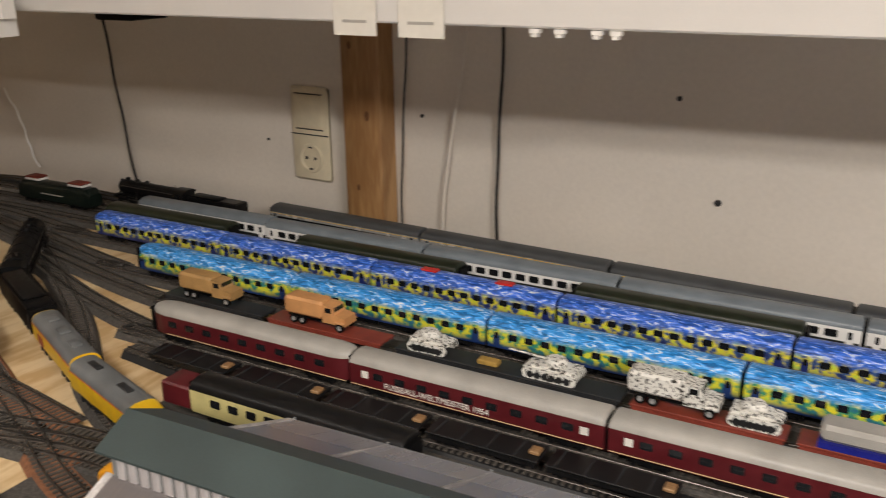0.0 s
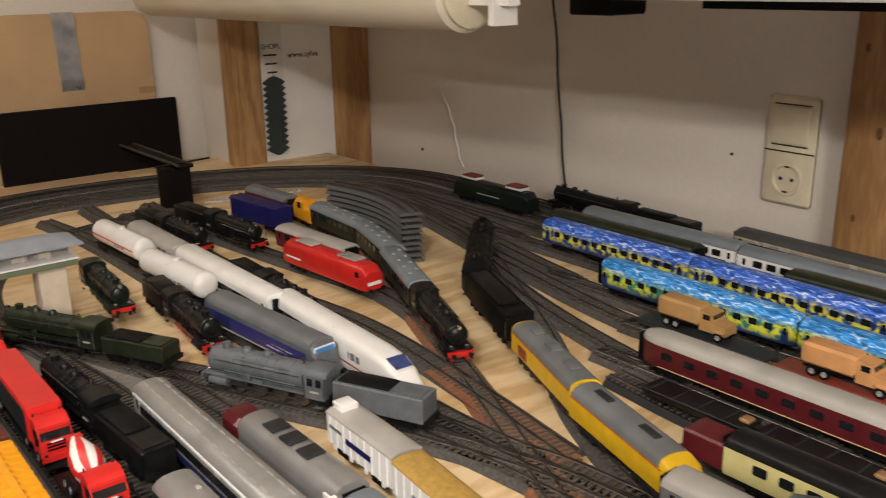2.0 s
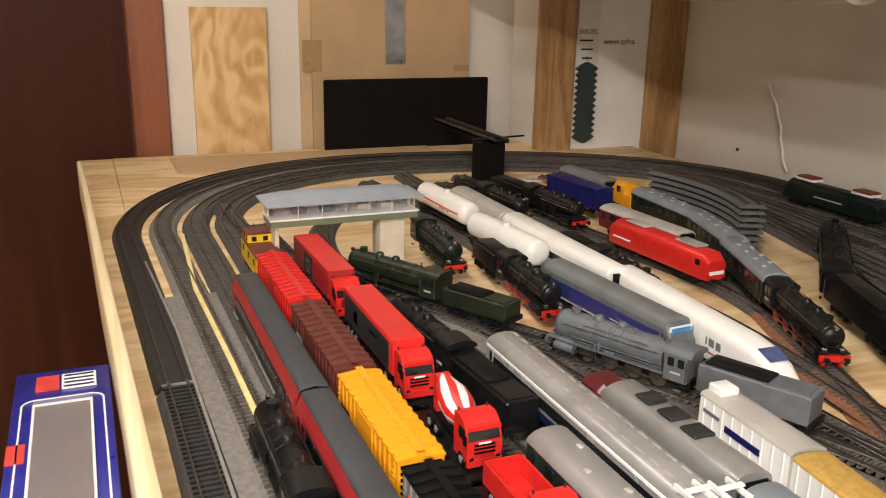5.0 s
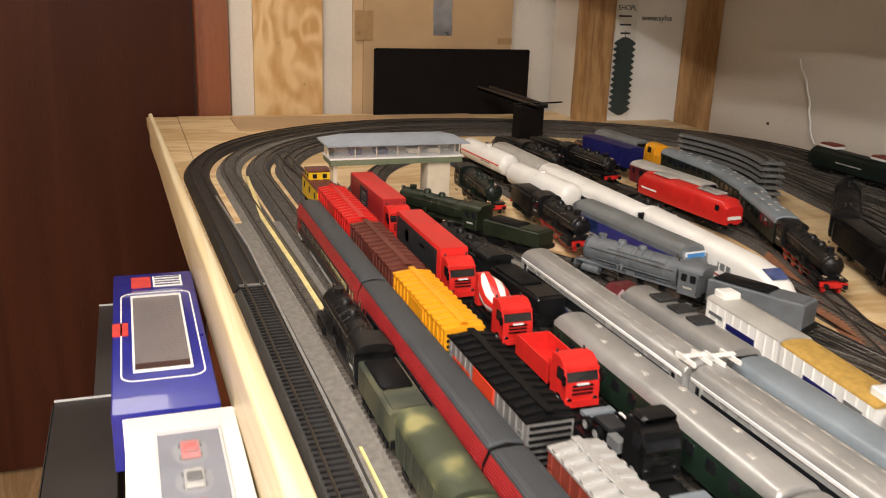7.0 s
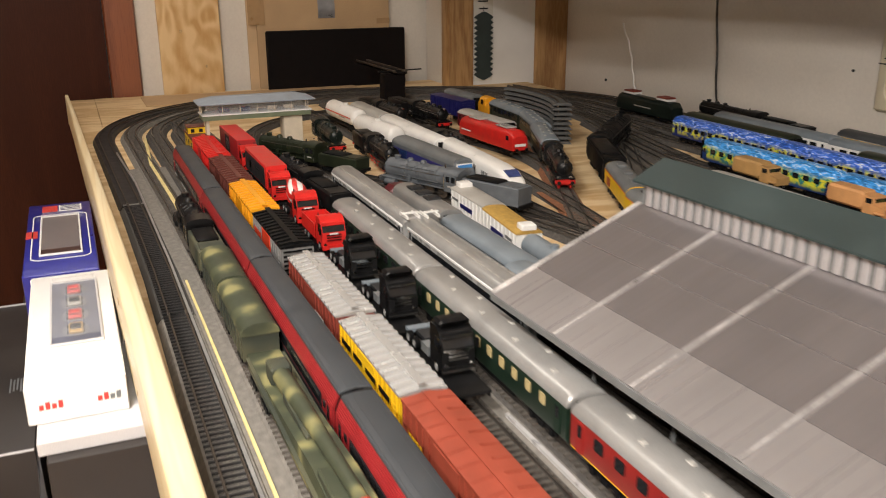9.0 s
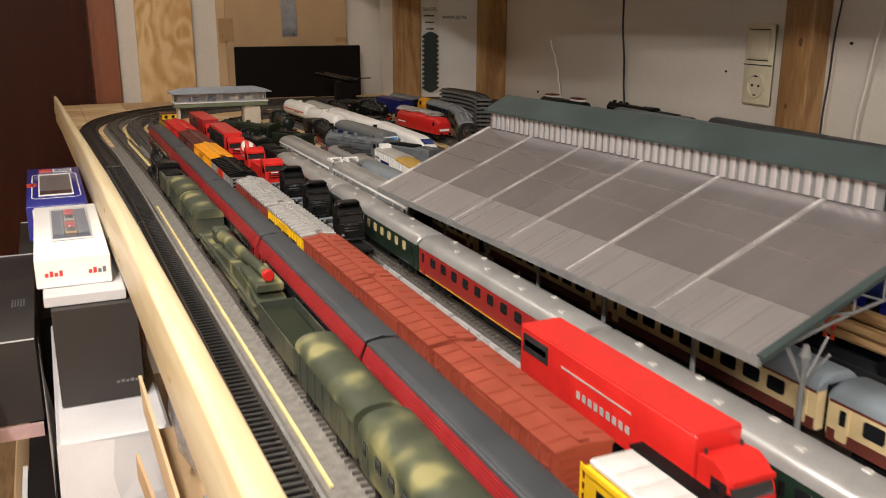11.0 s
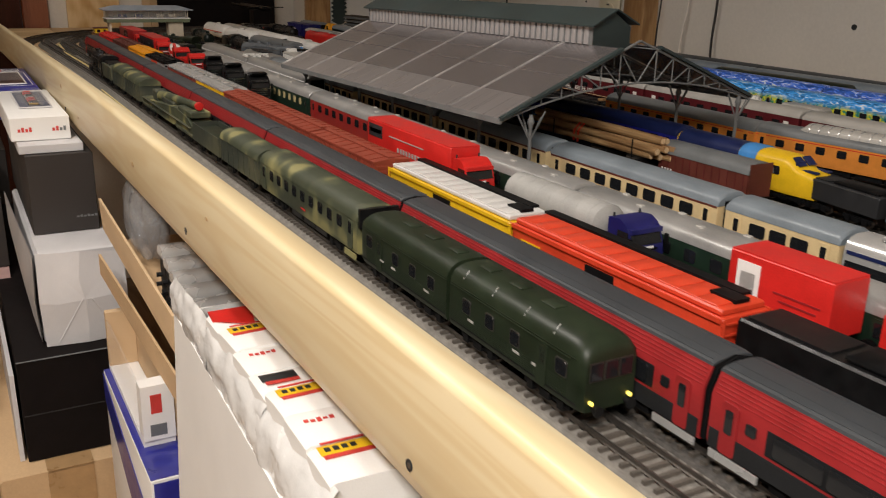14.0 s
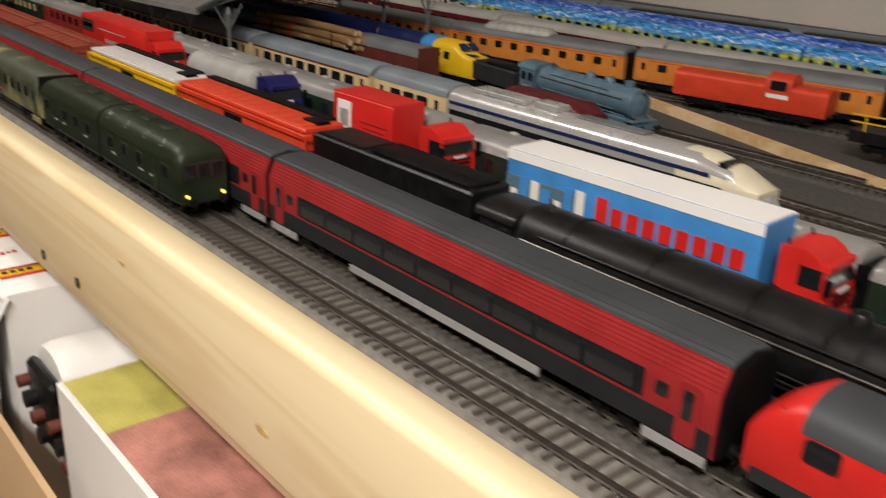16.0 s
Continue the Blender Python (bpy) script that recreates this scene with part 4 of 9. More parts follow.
solid("rust_gravel_patch", bx(-0.05, 0.05, -0.012, 0.012, 0, 0.0012), M["rustbed"], "rust brown gravel patch between the yard tracks", "gravel", at=pose(-0.955, 0.520, 0.8950, 0, 0, -17))
# ---- rolling stock ----
shared = {}


def wheel_mesh(r, m="raildark"):
    k = ("wheel", r, m)
    if k not in shared:
        bm = bmesh.new()
        tube(bm, (0, -0.0014, 0), (0, 0.0014, 0), r, 14)
        tube(bm, (0, -0.0022, 0), (0, 0.0022, 0), r * 0.35, 8)
        shared[k] = mesh_of("wheel", bm, M[m])
    return shared[k]


def bogie(par, x, wb=0.029, r=0.0053, m="black", y=0.0):
    k = ("bogie", wb, m)
    if k not in shared:
        bm = bmesh.new()
        for s in (-1, 1):
            box(bm, -wb / 2 - 0.006, wb / 2 + 0.006, s * 0.0118 - 0.0012, s * 0.0118 + 0.0012, 0.0046, 0.0082)
            for e in (-1, 1):
                box(bm, e * wb / 2 - 0.0025, e * wb / 2 + 0.0025, s * 0.0126 - 0.0016, s * 0.0126 + 0.0016, 0.0028, 0.0078)
            box(bm, -0.004, 0.004, s * 0.0126 - 0.0018, s * 0.0126 + 0.0018, 0.0035, 0.0075)
        box(bm, -0.006, 0.006, -0.0106, 0.0106, 0.0052, 0.0098)
        shared[k] = mesh_of("bogie", bm, M[m])
    b = part("bogie", shared[k], None, par, at=pose(x, y, 0))
    for e in (-1, 1):
        for s in (-1, 1):
            part("wheel", wheel_mesh(r), None, b, at=pose(e * wb / 2, s * 0.0082, r))
    return b


def roof_prof(w, eave, H, n=10, p=2.4):
    """Half-superellipse roof outline, closed along the eaves."""
    out = []
    for i in range(n + 1):
        a = math.pi * i / n
        c, s = math.cos(a), math.sin(a)
        out.append((w * math.copysign(abs(c) ** (2 / p), c), eave + (H - eave) * abs(s) ** (2 / p)))
    return out


def side_panes(par, xs, w2, z0, z1, half, m, name="window", both=True, lean=0.0):
    k = (name, round(w2, 5), round(z1 - z0, 5), m)
    if k not in shared:
        h = z1 - z0
        bm = bmesh.new()
        c = min(w2, h) * 0.12
        pr = [(-w2 / 2 + c, 0), (w2 / 2 - c, 0), (w2 / 2, c), (w2 / 2, h - c), (w2 / 2 - c, h), (-w2 / 2 + c, h), (-w2 / 2, h - c), (-w2 / 2, c)]
        quads(bm, [[(x, y, z) for x, z in pr] for y in (-0.0005, 0.0003)])
        shared[k] = mesh_of(name, bm, M[m])
    for x in xs:
        for s in ((-1, 1) if both else (-1,)):
            part(name, shared[k], None, par, at=pose(x, s * half, z0, lean * -s, 0, 0))


def spread(a, b, n):
    return [a + (b - a) * (i + 0.5) / n for i in range(n)]


def bellows(par, L, h=0.036, w=0.010):
    for s in (-1, 1):
        bm = bmesh.new()
        for i in range(3):
            x = s * (L / 2 + 0.0008 + i * 0.0016)
            ww, hh = w - 0.0008 * (i % 2), h - 0.0008 * (i % 2)
            box(bm, min(x, x + s * 0.0014), max(x, x + s * 0.0014), -ww, ww, 0.010, hh + 0.004)
        part("gangway_bellows", bm, M["black"], par, "black rubber gangway")


def coach(label, paint, roof, L=0.28, nwin=11, win=(0.0245, 0.0335, 0.0125), glass="glass", stripes=(), under="black", group="", W=0.0163, H=0.0465, eave=0.0365, skirt=0.0105,
          vents=6, doors=True, bell=True, round_ends=0.0, name="passenger_coach", cat="passenger coach", ends="same", letters=None, shoulder=None):
    """A coach along x, its middle over the origin."""
    t = thing(name, label, cat, group=group)
    h = L / 2
    bm = bmesh.new()
    pr = [(-W + 0.0012, skirt), (W - 0.0012, skirt), (W, skirt + 0.004), (W, eave), (-W, eave), (-W, skirt + 0.004)]
    if shoulder:
        zs, RW = shoulder
        pr = [(-W + 0.0012, skirt), (W - 0.0012, skirt), (W, skirt + 0.004), (W, zs), (RW, eave), (-RW, eave), (-W, zs), (-W, skirt + 0.004)]
    else:
        RW = W
    if round_ends:
        sh_ = lambda f: [(y * f, z) for y, z in pr]
        loft(bm, [(-h, sh_(0.55)), (-h + round_ends * 0.3, sh_(0.8)), (-h + round_ends, pr), (h - round_ends, pr), (h - round_ends * 0.3, sh_(0.8)), (h, sh_(0.55))])
    else:
        loft(bm, [(-h, pr), (h, pr)])
    part("body", bm, M[paint], t)
    rp = roof_prof(RW + 0.0004, eave - 0.0004, H)
    bm = bmesh.new()
    e = max(0.003, round_ends)
    sq = lambda f, d: [(y * (f if round_ends else 1), eave - 0.0004 + (z - eave + 0.0004) * d) for y, z in rp]
    loft(bm, [(-h - 0.0003, sq(0.55, 0.72)), (-h + e * 0.35, sq(0.85, 0.93)), (-h + e, rp), (h - e, rp), (h - e * 0.35, sq(0.85, 0.93)), (h + 0.0003, sq(0.55, 0.72))])
    part("roof", bm, M[roof], t)
    if vents:
        if ("vent",) not in shared:
            b2 = bmesh.new()
            box(b2, -0.0028, 0.0028, -0.002, 0.002, -0.001, 0.0012, c=0.0005)
            shared[("vent",)] = mesh_of("roof_vent", b2, M["rooflight"])
        for i, x in enumerate(spread(-h + 0.02, h - 0.02, vents)):
            part("roof_vent", shared[("vent",)], None, t, at=pose(x, 0.006 * (-1 if i % 2 else 1), H - 0.0006))
    if nwin:
        side_panes(t, spread(-h + 0.022, h - 0.022, nwin), win[2], win[0], win[1], W, glass)
    if doors:
        side_panes(t, (-h + 0.0115, h - 0.0115), 0.0085, skirt + 0.002, eave - 0.002, W + 0.0001, paint, name="door")
        side_panes(t, (-h + 0.0115, h - 0.0115), 0.0045, win[0], win[1], W + 0.0004, "glass", name="door_window")
    for z0, z1, m, *span in stripes:
        a, b = span if span else (-h + 0.001, h - 0.001)
        for s in (-1, 1):
            part("stripe", bx(a, b, s * (W + 0.0002) - 0.00018, s * (W + 0.0002) + 0.00018, z0, z1), M[m], t)
    bm = bmesh.new()
    box(bm, -h + 0.004, h - 0.004, -0.0105, 0.0105, 0.0085, 0.0104)
    for i, x in enumerate((-0.16, -0.03, 0.09)):
        box(bm, x * L, (x + 0.11) * L, -0.0128, 0.0128, 0.0048, 0.0087)
    part("underframe", bm, M[under], t)
    for x in (-h + 0.038, h - 0.038):
        bogie(t, x)
    if bell:
        bellows(t, L)
    return t


def place(t, x, y, ang=0):
    t.matrix_basis = pose(x, y, RAIL, 0, 0, ang)
    return t


def again(t, x, y, ang=0):
    return copy_thing(t, pose(x, y, RAIL, 0, 0, ang))


def boxcar(label, side, roof, L=0.15, W=0.0168, H=0.047, ribs=11, style="panel", door="same", group="box cars", ends=None, sign=None, sidetop=None):
    t = thing("boxcar", label, "freight car", group=group)
    h = L / 2
    part("body", bx(-h, h, -W, W, 0.011, H - 0.004), M[side], t)
    # roof: low gable with raised cross ribs
    bm = bmesh.new()
    g = [(-W - 0.0008, H - 0.0045), (W + 0.0008, H - 0.0045), (W + 0.0008, H - 0.0028), (0.0, H - 0.0008), (-W - 0.0008, H - 0.0028)]
    loft(bm, [(-h - 0.0006, g), (h + 0.0006, g)])
    part("roof", bm, M[roof], t)
    if style != "plain":
        k = ("rib", roof, W, H, style)
        if k not in shared:
            b2 = bmesh.new()
            for s in (-1, 1):
                q = [(0.0, H - 0.0012), (s * (W + 0.0006), H - 0.0032), (s * (W + 0.0006), H - (0.0010 if style == "panel" else 0.0023)), (0.0, H + (0.0016 if style == "panel" else 0.0))]
                quads(b2, [[(x, y, z) for y, z in q] for x in ((-0.0022, 0.0022) if style == "panel" else (-0.001, 0.001))])
            shared[k] = mesh_of("roof_rib", b2, M[roof])
        for x in spread(-h + 0.002, h - 0.002, ribs):
            part("roof_rib", shared[k], None, t, at=pose(x, 0, 0))
        wz = H + (0.0014 if style == "panel" else -0.0004)
        part("roof_walk", bx(-h + 0.001, h - 0.001, -0.003, 0.003, wz, wz + 0.0008), M[roof], t)
    k = ("siderib", side, H)
    if k not in shared:
        shared[k] = mesh_of("side_rib", bx(-0.0006, 0.0006, -0.0007, 0.0007, 0.012, H - 0.0055), M[side])
    for x in spread(-h, h, 14):
        if abs(x) > 0.021:
            for s in (-1, 1):
                part("side_rib", shared[k], None, t, at=pose(x, s * (W + 0.0004), 0))
    for s in (-1, 1):
        part("door", bx(-0.019, 0.019, s * (W + 0.0006) - 0.0006, s * (W + 0.0006) + 0.0006, 0.012, H - 0.0055), M[side if door == "same" else door], t)
        bm = bmesh.new()
        for i in range(6):
            box(bm, s * (h + 0.0006) - 0.0005, s * (h + 0.0006) + 0.0005, -W + 0.002, W - 0.002, 0.014 + i * 0.0048, 0.0162 + i * 0.0048)
        part("end_ribs", bm, M[ends or side], t)
        bm = bmesh.new()
        for i in range(6):
            box(bm, s * (h - 0.007) - 0.003, s * (h - 0.007) + 0.003, -W - 0.0016, -W - 0.0011, 0.014 + i * 0.004, 0.0147 + i * 0.004)
        part("ladder", bm, M[side], t)
    if sign:
        m, x0, x1, z0, z1 = sign
        for s in (-1, 1):
            for i in range(4):
                a = x0 + (x1 - x0) * i / 4
                part("lettering_bar", bx(a, a + (x1 - x0) * 0.18, s * (W + 0.0013) - 0.0002, s * (W + 0.0013) + 0.0002, z0, z1), M[m], t)
    part("underframe", bx(-h + 0.002, h - 0.002, -0.009, 0.009, 0.0082, 0.0109), M["black"], t)
    for x in (-h + 0.026, h - 0.026):
        bogie(t, x, 0.020)
    return t


def autorack(label, side, deck, L=0.185, W=0.0172, H=0.047, group="covered hoppers", roofstyle="white"):
    """Long freight car with a raised roof walk and side sills."""
    t = thing("covered_freight_car", label, "freight car", group=group)
    h = L / 2
    part("body", bx(-h, h, -W, W, 0.011, H - 0.006, c=0.001), M[side], t)
    part("roof", bx(-h + 0.002, h - 0.002, -W + 0.0012, W - 0.0012, H - 0.0058, H - 0.002, c=0.001), M[deck], t)
    for s in (-1, 1):
        part("side_sill", bx(-h, h, s * (W + 0.0006) - 0.0007, s * (W + 0.0006) + 0.0007, H - 0.0085, H - 0.0060), M[side], t)
        part("door_opening", bx(-0.014, 0.012, s * (W + 0.0004) - 0.0004, s * (W + 0.0004) + 0.0004, H - 0.017, H - 0.0105), M["black"], t)
        part("lower_sill", bx(-0.01, h - 0.01, s * (W + 0.0012) - 0.001, s * (W + 0.0012) + 0.001, 0.0165, 0.0190), M[side], t)
        part("lettering_bar", bx(-h + 0.012, -h + 0.034, s * (W + 0.0004) - 0.0002, s * (W + 0.0004) + 0.0002, 0.029, 0.033), M["yellow" if side != "yellow" else "black"], t)
        for i in range(5):
            part("ladder_rung", bx(s * (h + 0.001) - 0.0005, s * (h + 0.001) + 0.0005, -W, W, 0.013 + i * 0.006, 0.0142 + i * 0.006), M[side], t)
        for y in (-W, -W / 3, W / 3, W):
            part("ladder_stile", bx(s * (h + 0.0022) - 0.0005, s * (h + 0.0022) + 0.0005, y - 0.0005, y + 0.0005, 0.012, H - 0.006), M[side], t)
    if ("panel", deck, L) not in shared:
        shared[("panel", deck, L)] = mesh_of("roof_panel", bx(-L / 27, L / 27, -W + 0.0022, W * 0.42, -0.0003, 0.0008, c=0.0003), M[deck])
    for x in spread(-h + 0.006, h - 0.006, 12):
        part("roof_panel", shared[("panel", deck, L)], None, t, at=pose(x, 0, H - 0.0019))
    part("roof_walk", bx(-h + 0.001, h - 0.012, W * 0.5, W - 0.001, H - 0.0019, H - 0.0002), M["black"], t, "black roof walk")
    part("hatch_plate", bx(h - 0.022, h - 0.004, -0.004, 0.006, H - 0.0018, H + 0.0004), M["black"], t)
    part("underframe", bx(-h + 0.002, h - 0.002, -0.009, 0.009, 0.0082, 0.0109), M["black"], t)
    for x in (-h + 0.026, h - 0.026):
        bogie(t, x, 0.020)
    return t


def steam(label, paint="soot", L=0.155, drivers=4, tender=0.085, boiler=0.0118, tender_paint=None, red=False, wheel="soot", deflect=False, group="steam engines", front=True, tlow=False, cabw=0.0150, th=0.0345, bright=False):
    """Steam engine facing +x with its tender behind; the engine's front at +L/2."""
    t = thing("steam_locomotive", label, "steam locomotive", group=group)
    P = M[paint]
    f, r = L / 2, -L / 2
    zc = 0.0290
    bm = bmesh.new()
    barrel = [(r + 0.030, boiler * 1.05, zc)]
    for x in spread(r + 0.035, f - 0.045, 4):
        barrel += [(x - 0.0007, boiler * 1.03, zc), (x - 0.0006, boiler * 1.07, zc), (x + 0.0006, boiler * 1.07, zc), (x + 0.0007, boiler * 1.03, zc)]
    lathe(bm, barrel + [(f - 0.0125, boiler, zc)], 20)
    part("boiler", bm, P, t)
    bm = bmesh.new()
    lathe(bm, [(f - 0.0425, boiler * 1.045, zc), (f - 0.013, boiler * 1.045, zc), (f - 0.0115, boiler * 0.9, zc), (f - 0.0095, boiler * 0.72, zc), (f - 0.008, boiler * 0.25, zc)], 20)
    part("smokebox", bm, P, t)
    bm = bmesh.new()
    tube(bm, (f - 0.026, 0, zc + boiler * 0.9), (f - 0.026, 0, zc + boiler + 0.0052), 0.0042, 14, 0.0048)
    part("chimney", bm, P, t)
    for x, rr in ((f - 0.052, 0.0052), (f - 0.078, 0.0048)):
        bm = bmesh.new()
        n = 14
        quads(bm, [[(x + q * math.cos(2 * math.pi * i / n), q * math.sin(2 * math.pi * i / n), z) for i in range(n)] for q, z in ((rr, zc + boiler * 0.85), (rr, zc + boiler + 0.0022), (rr * 0.75, zc + boiler + 0.0042), (rr * 0.3, zc + boiler + 0.0050))])
        part("dome", bm, P, t)
    # cab with a curved roof
    bm = bmesh.new()
    c0, c1, w = r, r + 0.027, cabw
    box(bm, c0 + 0.004, c1, -w, w, 0.0125, 0.0375)
    part("cab", bm, P, t)
    bm = bmesh.new()
    rp = roof_prof(w + 0.0008, 0.0372, 0.0440)
    loft(bm, [(c0, rp), (c1 + 0.001, rp)])
    part("cab_roof", bm, P, t)
    side_panes(t, (c0 + 0.010, c0 + 0.020), 0.0065, 0.0265, 0.0345, w, "glass", name="cab_window")
    part("running_board", bx(r + 0.026, f - 0.002, -0.0150, 0.0150, 0.0152, 0.0166), P, t)
    bm = bmesh.new()
    box(bm, r + 0.004, f - 0.004, -0.0062, 0.0062, 0.0060, 0.0150)
    part("frame", bm, M["red" if red else "soot"], t)
    part("buffer_beam", bx(f - 0.0035, f, -0.0148, 0.0148, 0.0085, 0.0138), M["red" if front else paint], t, "red buffer beam" if front else "")
    for s in (-1, 1):
        bm = bmesh.new()
        tube(bm, (f, s * 0.0098, 0.0112), (f + 0.0045, s * 0.0098, 0.0112), 0.0012, 8)
        tube(bm, (f + 0.0045, s * 0.0098, 0.0112), (f + 0.0055, s * 0.0098, 0.0112), 0.0028, 12)
        part("buffer", bm, M["soot"], t)
        bm = bmesh.new()
        tube(bm, (f - 0.034, s * 0.0128, 0.0092), (f - 0.012, s * 0.0128, 0.0092), 0.0046, 12)
        tube(bm, (f - 0.033, s * 0.0118, 0.0148), (f - 0.013, s * 0.0118, 0.0148), 0.0028, 10)
        part("cylinder", bm, P, t)
        bm = bmesh.new()
        tube(bm, (f - 0.009, s * 0.0085, 0.0175), (f - 0.0055, s * 0.0085, 0.0175), 0.0023, 10)
        part("headlamp", bm, M["chrome"], t, "small bright headlamp")
        if deflect:
            part("smoke_deflector", bx(f - 0.036, f - 0.009, s * 0.0152 - 0.0004, s * 0.0152 + 0.0004, 0.0168, 0.0355), P, t)
        bm = bmesh.new()
        tube(bm, (r + 0.034, s * boiler * 1.02, zc + 0.004), (f - 0.02, s * boiler * 1.02, zc + 0.004), 0.0006, 6)
        part("handrail", bm, M["railm"], t)
    dr = 0.0088
    span0, span1 = r + 0.034, f - 0.046
    xs = [span0 + (span1 - span0) * i / (drivers - 1) for i in range(drivers)]
    dr = min(dr, (span1 - span0) / (drivers - 1) * 0.47)
    wm = wheel_mesh(round(dr, 4), "red" if red else wheel)
    for s in (-1, 1):
        for x in xs:
            part("driving_wheel", wm, None, t, at=pose(x, s * 0.0085, dr))
        part("coupling_rod", bx(xs[0] - 0.002, xs[-1] + 0.002, s * 0.0118 - 0.0005, s * 0.0118 + 0.0005, dr - 0.0022, dr - 0.0006), M["railm"], t, "bright steel coupling rod")
        part("main_rod", bx(xs[len(xs) // 2], f - 0.030, s * 0.0130 - 0.0005, s * 0.0130 + 0.0005, dr - 0.001, dr + 0.0004), M["railm"], t)
        for x in (f - 0.040, f - 0.008):
            part("leading_wheel", wheel_mesh(0.0045, "red" if red else "soot"), None, t, at=pose(x, s * 0.0085, 0.0045))
    # pipework, pumps, rods and lettering
    for s in (-1, 1):
        bm = bmesh.new()
        for k_, zz in enumerate((0.0185, 0.0225, 0.0375)):
            yy = math.sqrt(max(0.0001, boiler * boiler * 1.15 - (zz - zc) ** 2)) + 0.0006
            tube(bm, (r + 0.03 + 0.008 * k_, s * yy, zz), (f - 0.018 - 0.012 * k_, s * yy, zz), 0.0006, 6)
        for x in (f - 0.053, f - 0.070, f - 0.083):
            for a0, a1 in ((75, 40), (40, 5), (5, -30)):
                q0, q1 = math.radians(a0), math.radians(a1)
                tube(bm, (x, s * boiler * 1.08 * math.cos(q0), zc + boiler * 1.08 * math.sin(q0)), (x, s * boiler * 1.08 * math.cos(q1), zc + boiler * 1.08 * math.sin(q1)), 0.0005, 5)
        part("boiler_pipe", bm, P, t)
        bm = bmesh.new()
        tube(bm, (f - 0.062, s * 0.0135, 0.0168), (f - 0.062, s * 0.0135, 0.0250), 0.0018, 8)
        tube(bm, (f - 0.0575, s * 0.0135, 0.0168), (f - 0.0575, s * 0.0135, 0.0225), 0.0014, 8)
        box(bm, f - 0.080, f - 0.069, s * 0.0138 - 0.0012, s * 0.0138 + 0.0012, 0.0167, 0.0200)
        part("air_pump", bm, P, t)
        bm = bmesh.new()
        tube(bm, (f - 0.033, s * 0.0136, 0.0148), (f - 0.058, s * 0.0136, 0.0128), 0.0006, 6)
        tube(bm, (f - 0.058, s * 0.0136, 0.0165), (f - 0.060, s * 0.0136, 0.0060), 0.0006, 6)
        tube(bm, (f - 0.060, s * 0.0138, 0.0065), (f - 0.072, s * 0.0138, 0.0110), 0.0005, 6)
        part("valve_gear", bm, M["railm"], t, "bright steel valve gear")
        part("front_step", bx(f - 0.008, f - 0.003, s * 0.0135 - 0.0012, s * 0.0135 + 0.0012, 0.0030, 0.0038), P, t)
        part("cab_step", bx(r + 0.008, r + 0.015, s * 0.0145 - 0.0012, s * 0.0145 + 0.0012, 0.0040, 0.0050), P, t)
        part("number_plate", bx(r + 0.010, r + 0.020, s * (w + 0.0003) - 0.0002, s * (w + 0.0003) + 0.0002, 0.0195, 0.0215), M["rooflight"], t, "pale number plate bar")
        for x in (r + 0.0045, r + 0.0262):
            bm = bmesh.new()
            tube(bm, (x, s * (w + 0.0008), 0.0150), (x, s * (w + 0.0008), 0.0330), 0.0004, 5)
            part("grab_rail", bm, M["chrome"], t, "bright thin grab rail")
        if bright:
            for i in range(5):
                bm = bmesh.new()
                x = f - 0.006 - 0.022 * i
                tube(bm, (x, s * 0.0148, 0.0168), (x, s * 0.0148, 0.0300), 0.0005, 5)
                part("rail_post", bm, M["chrome"], t)
            bm = bmesh.new()
            tube(bm, (f - 0.006, s * 0.0148, 0.0300), (f - 0.094, s * 0.0148, 0.0300), 0.0005, 5)
            part("side_rail", bm, M["chrome"], t, "bright side handrail")
    bm = bmesh.new()
    lathe(bm, [(f - 0.0112, boiler * 0.98, zc), (f - 0.0104, boiler * 0.98, zc)], 20)
    box(bm, f - 0.0085, f - 0.0072, -0.0006, 0.0006, zc - 0.004, zc + 0.004)
    part("smokebox_door_ring", bm, P, t)
    bm = bmesh.new()
    tube(bm, (f - 0.009, 0, zc + boiler * 0.95), (f - 0.005, 0, zc + boiler * 0.95), 0.0021, 10)
    part("headlamp", bm, M["chrome"], t, "small bright headlamp")
    for i, x in enumerate((r + 0.034, r + 0.040)):
        bm = bmesh.new()
        tube(bm, (x, 0.003 - 0.006 * i, zc + boiler), (x, 0.003 - 0.006 * i, zc + boiler + 0.004), 0.0009, 6)
        part("safety_valve", bm, M["raildark"], t, "small dull safety valve")
    if tender:
        T = M[tender_paint or paint]
        a, b = r - 0.006 - tender, r - 0.006
        tb_ = part("tender", bx(a, b, -0.0152, 0.0152, 0.0110, 0.0300 if tlow else th, c=0.0012), T, t)
        part("coal", bx(a + tender * 0.38, b - 0.004, -0.0118, 0.0118, 0.0295 if tlow else th - 0.0005, 0.0325 if tlow else th + 0.003, c=0.0022), M["black"], tb_, "black coal load")
        part("tender_rear_deck", bx(a + 0.004, a + tender * 0.34, -0.0120, 0.0120, th - 0.0003 if not tlow else 0.0298, th + 0.0011 if not tlow else 0.0310), T, tb_)
        part("tender_buffer_beam", bx(a - 0.003, a, -0.0148, 0.0148, 0.0085, 0.0135), M["red" if red else "soot"], tb_)
        for x in (a + tender * 0.24, b - tender * 0.24):
            bogie(t, x, 0.019)
    return t


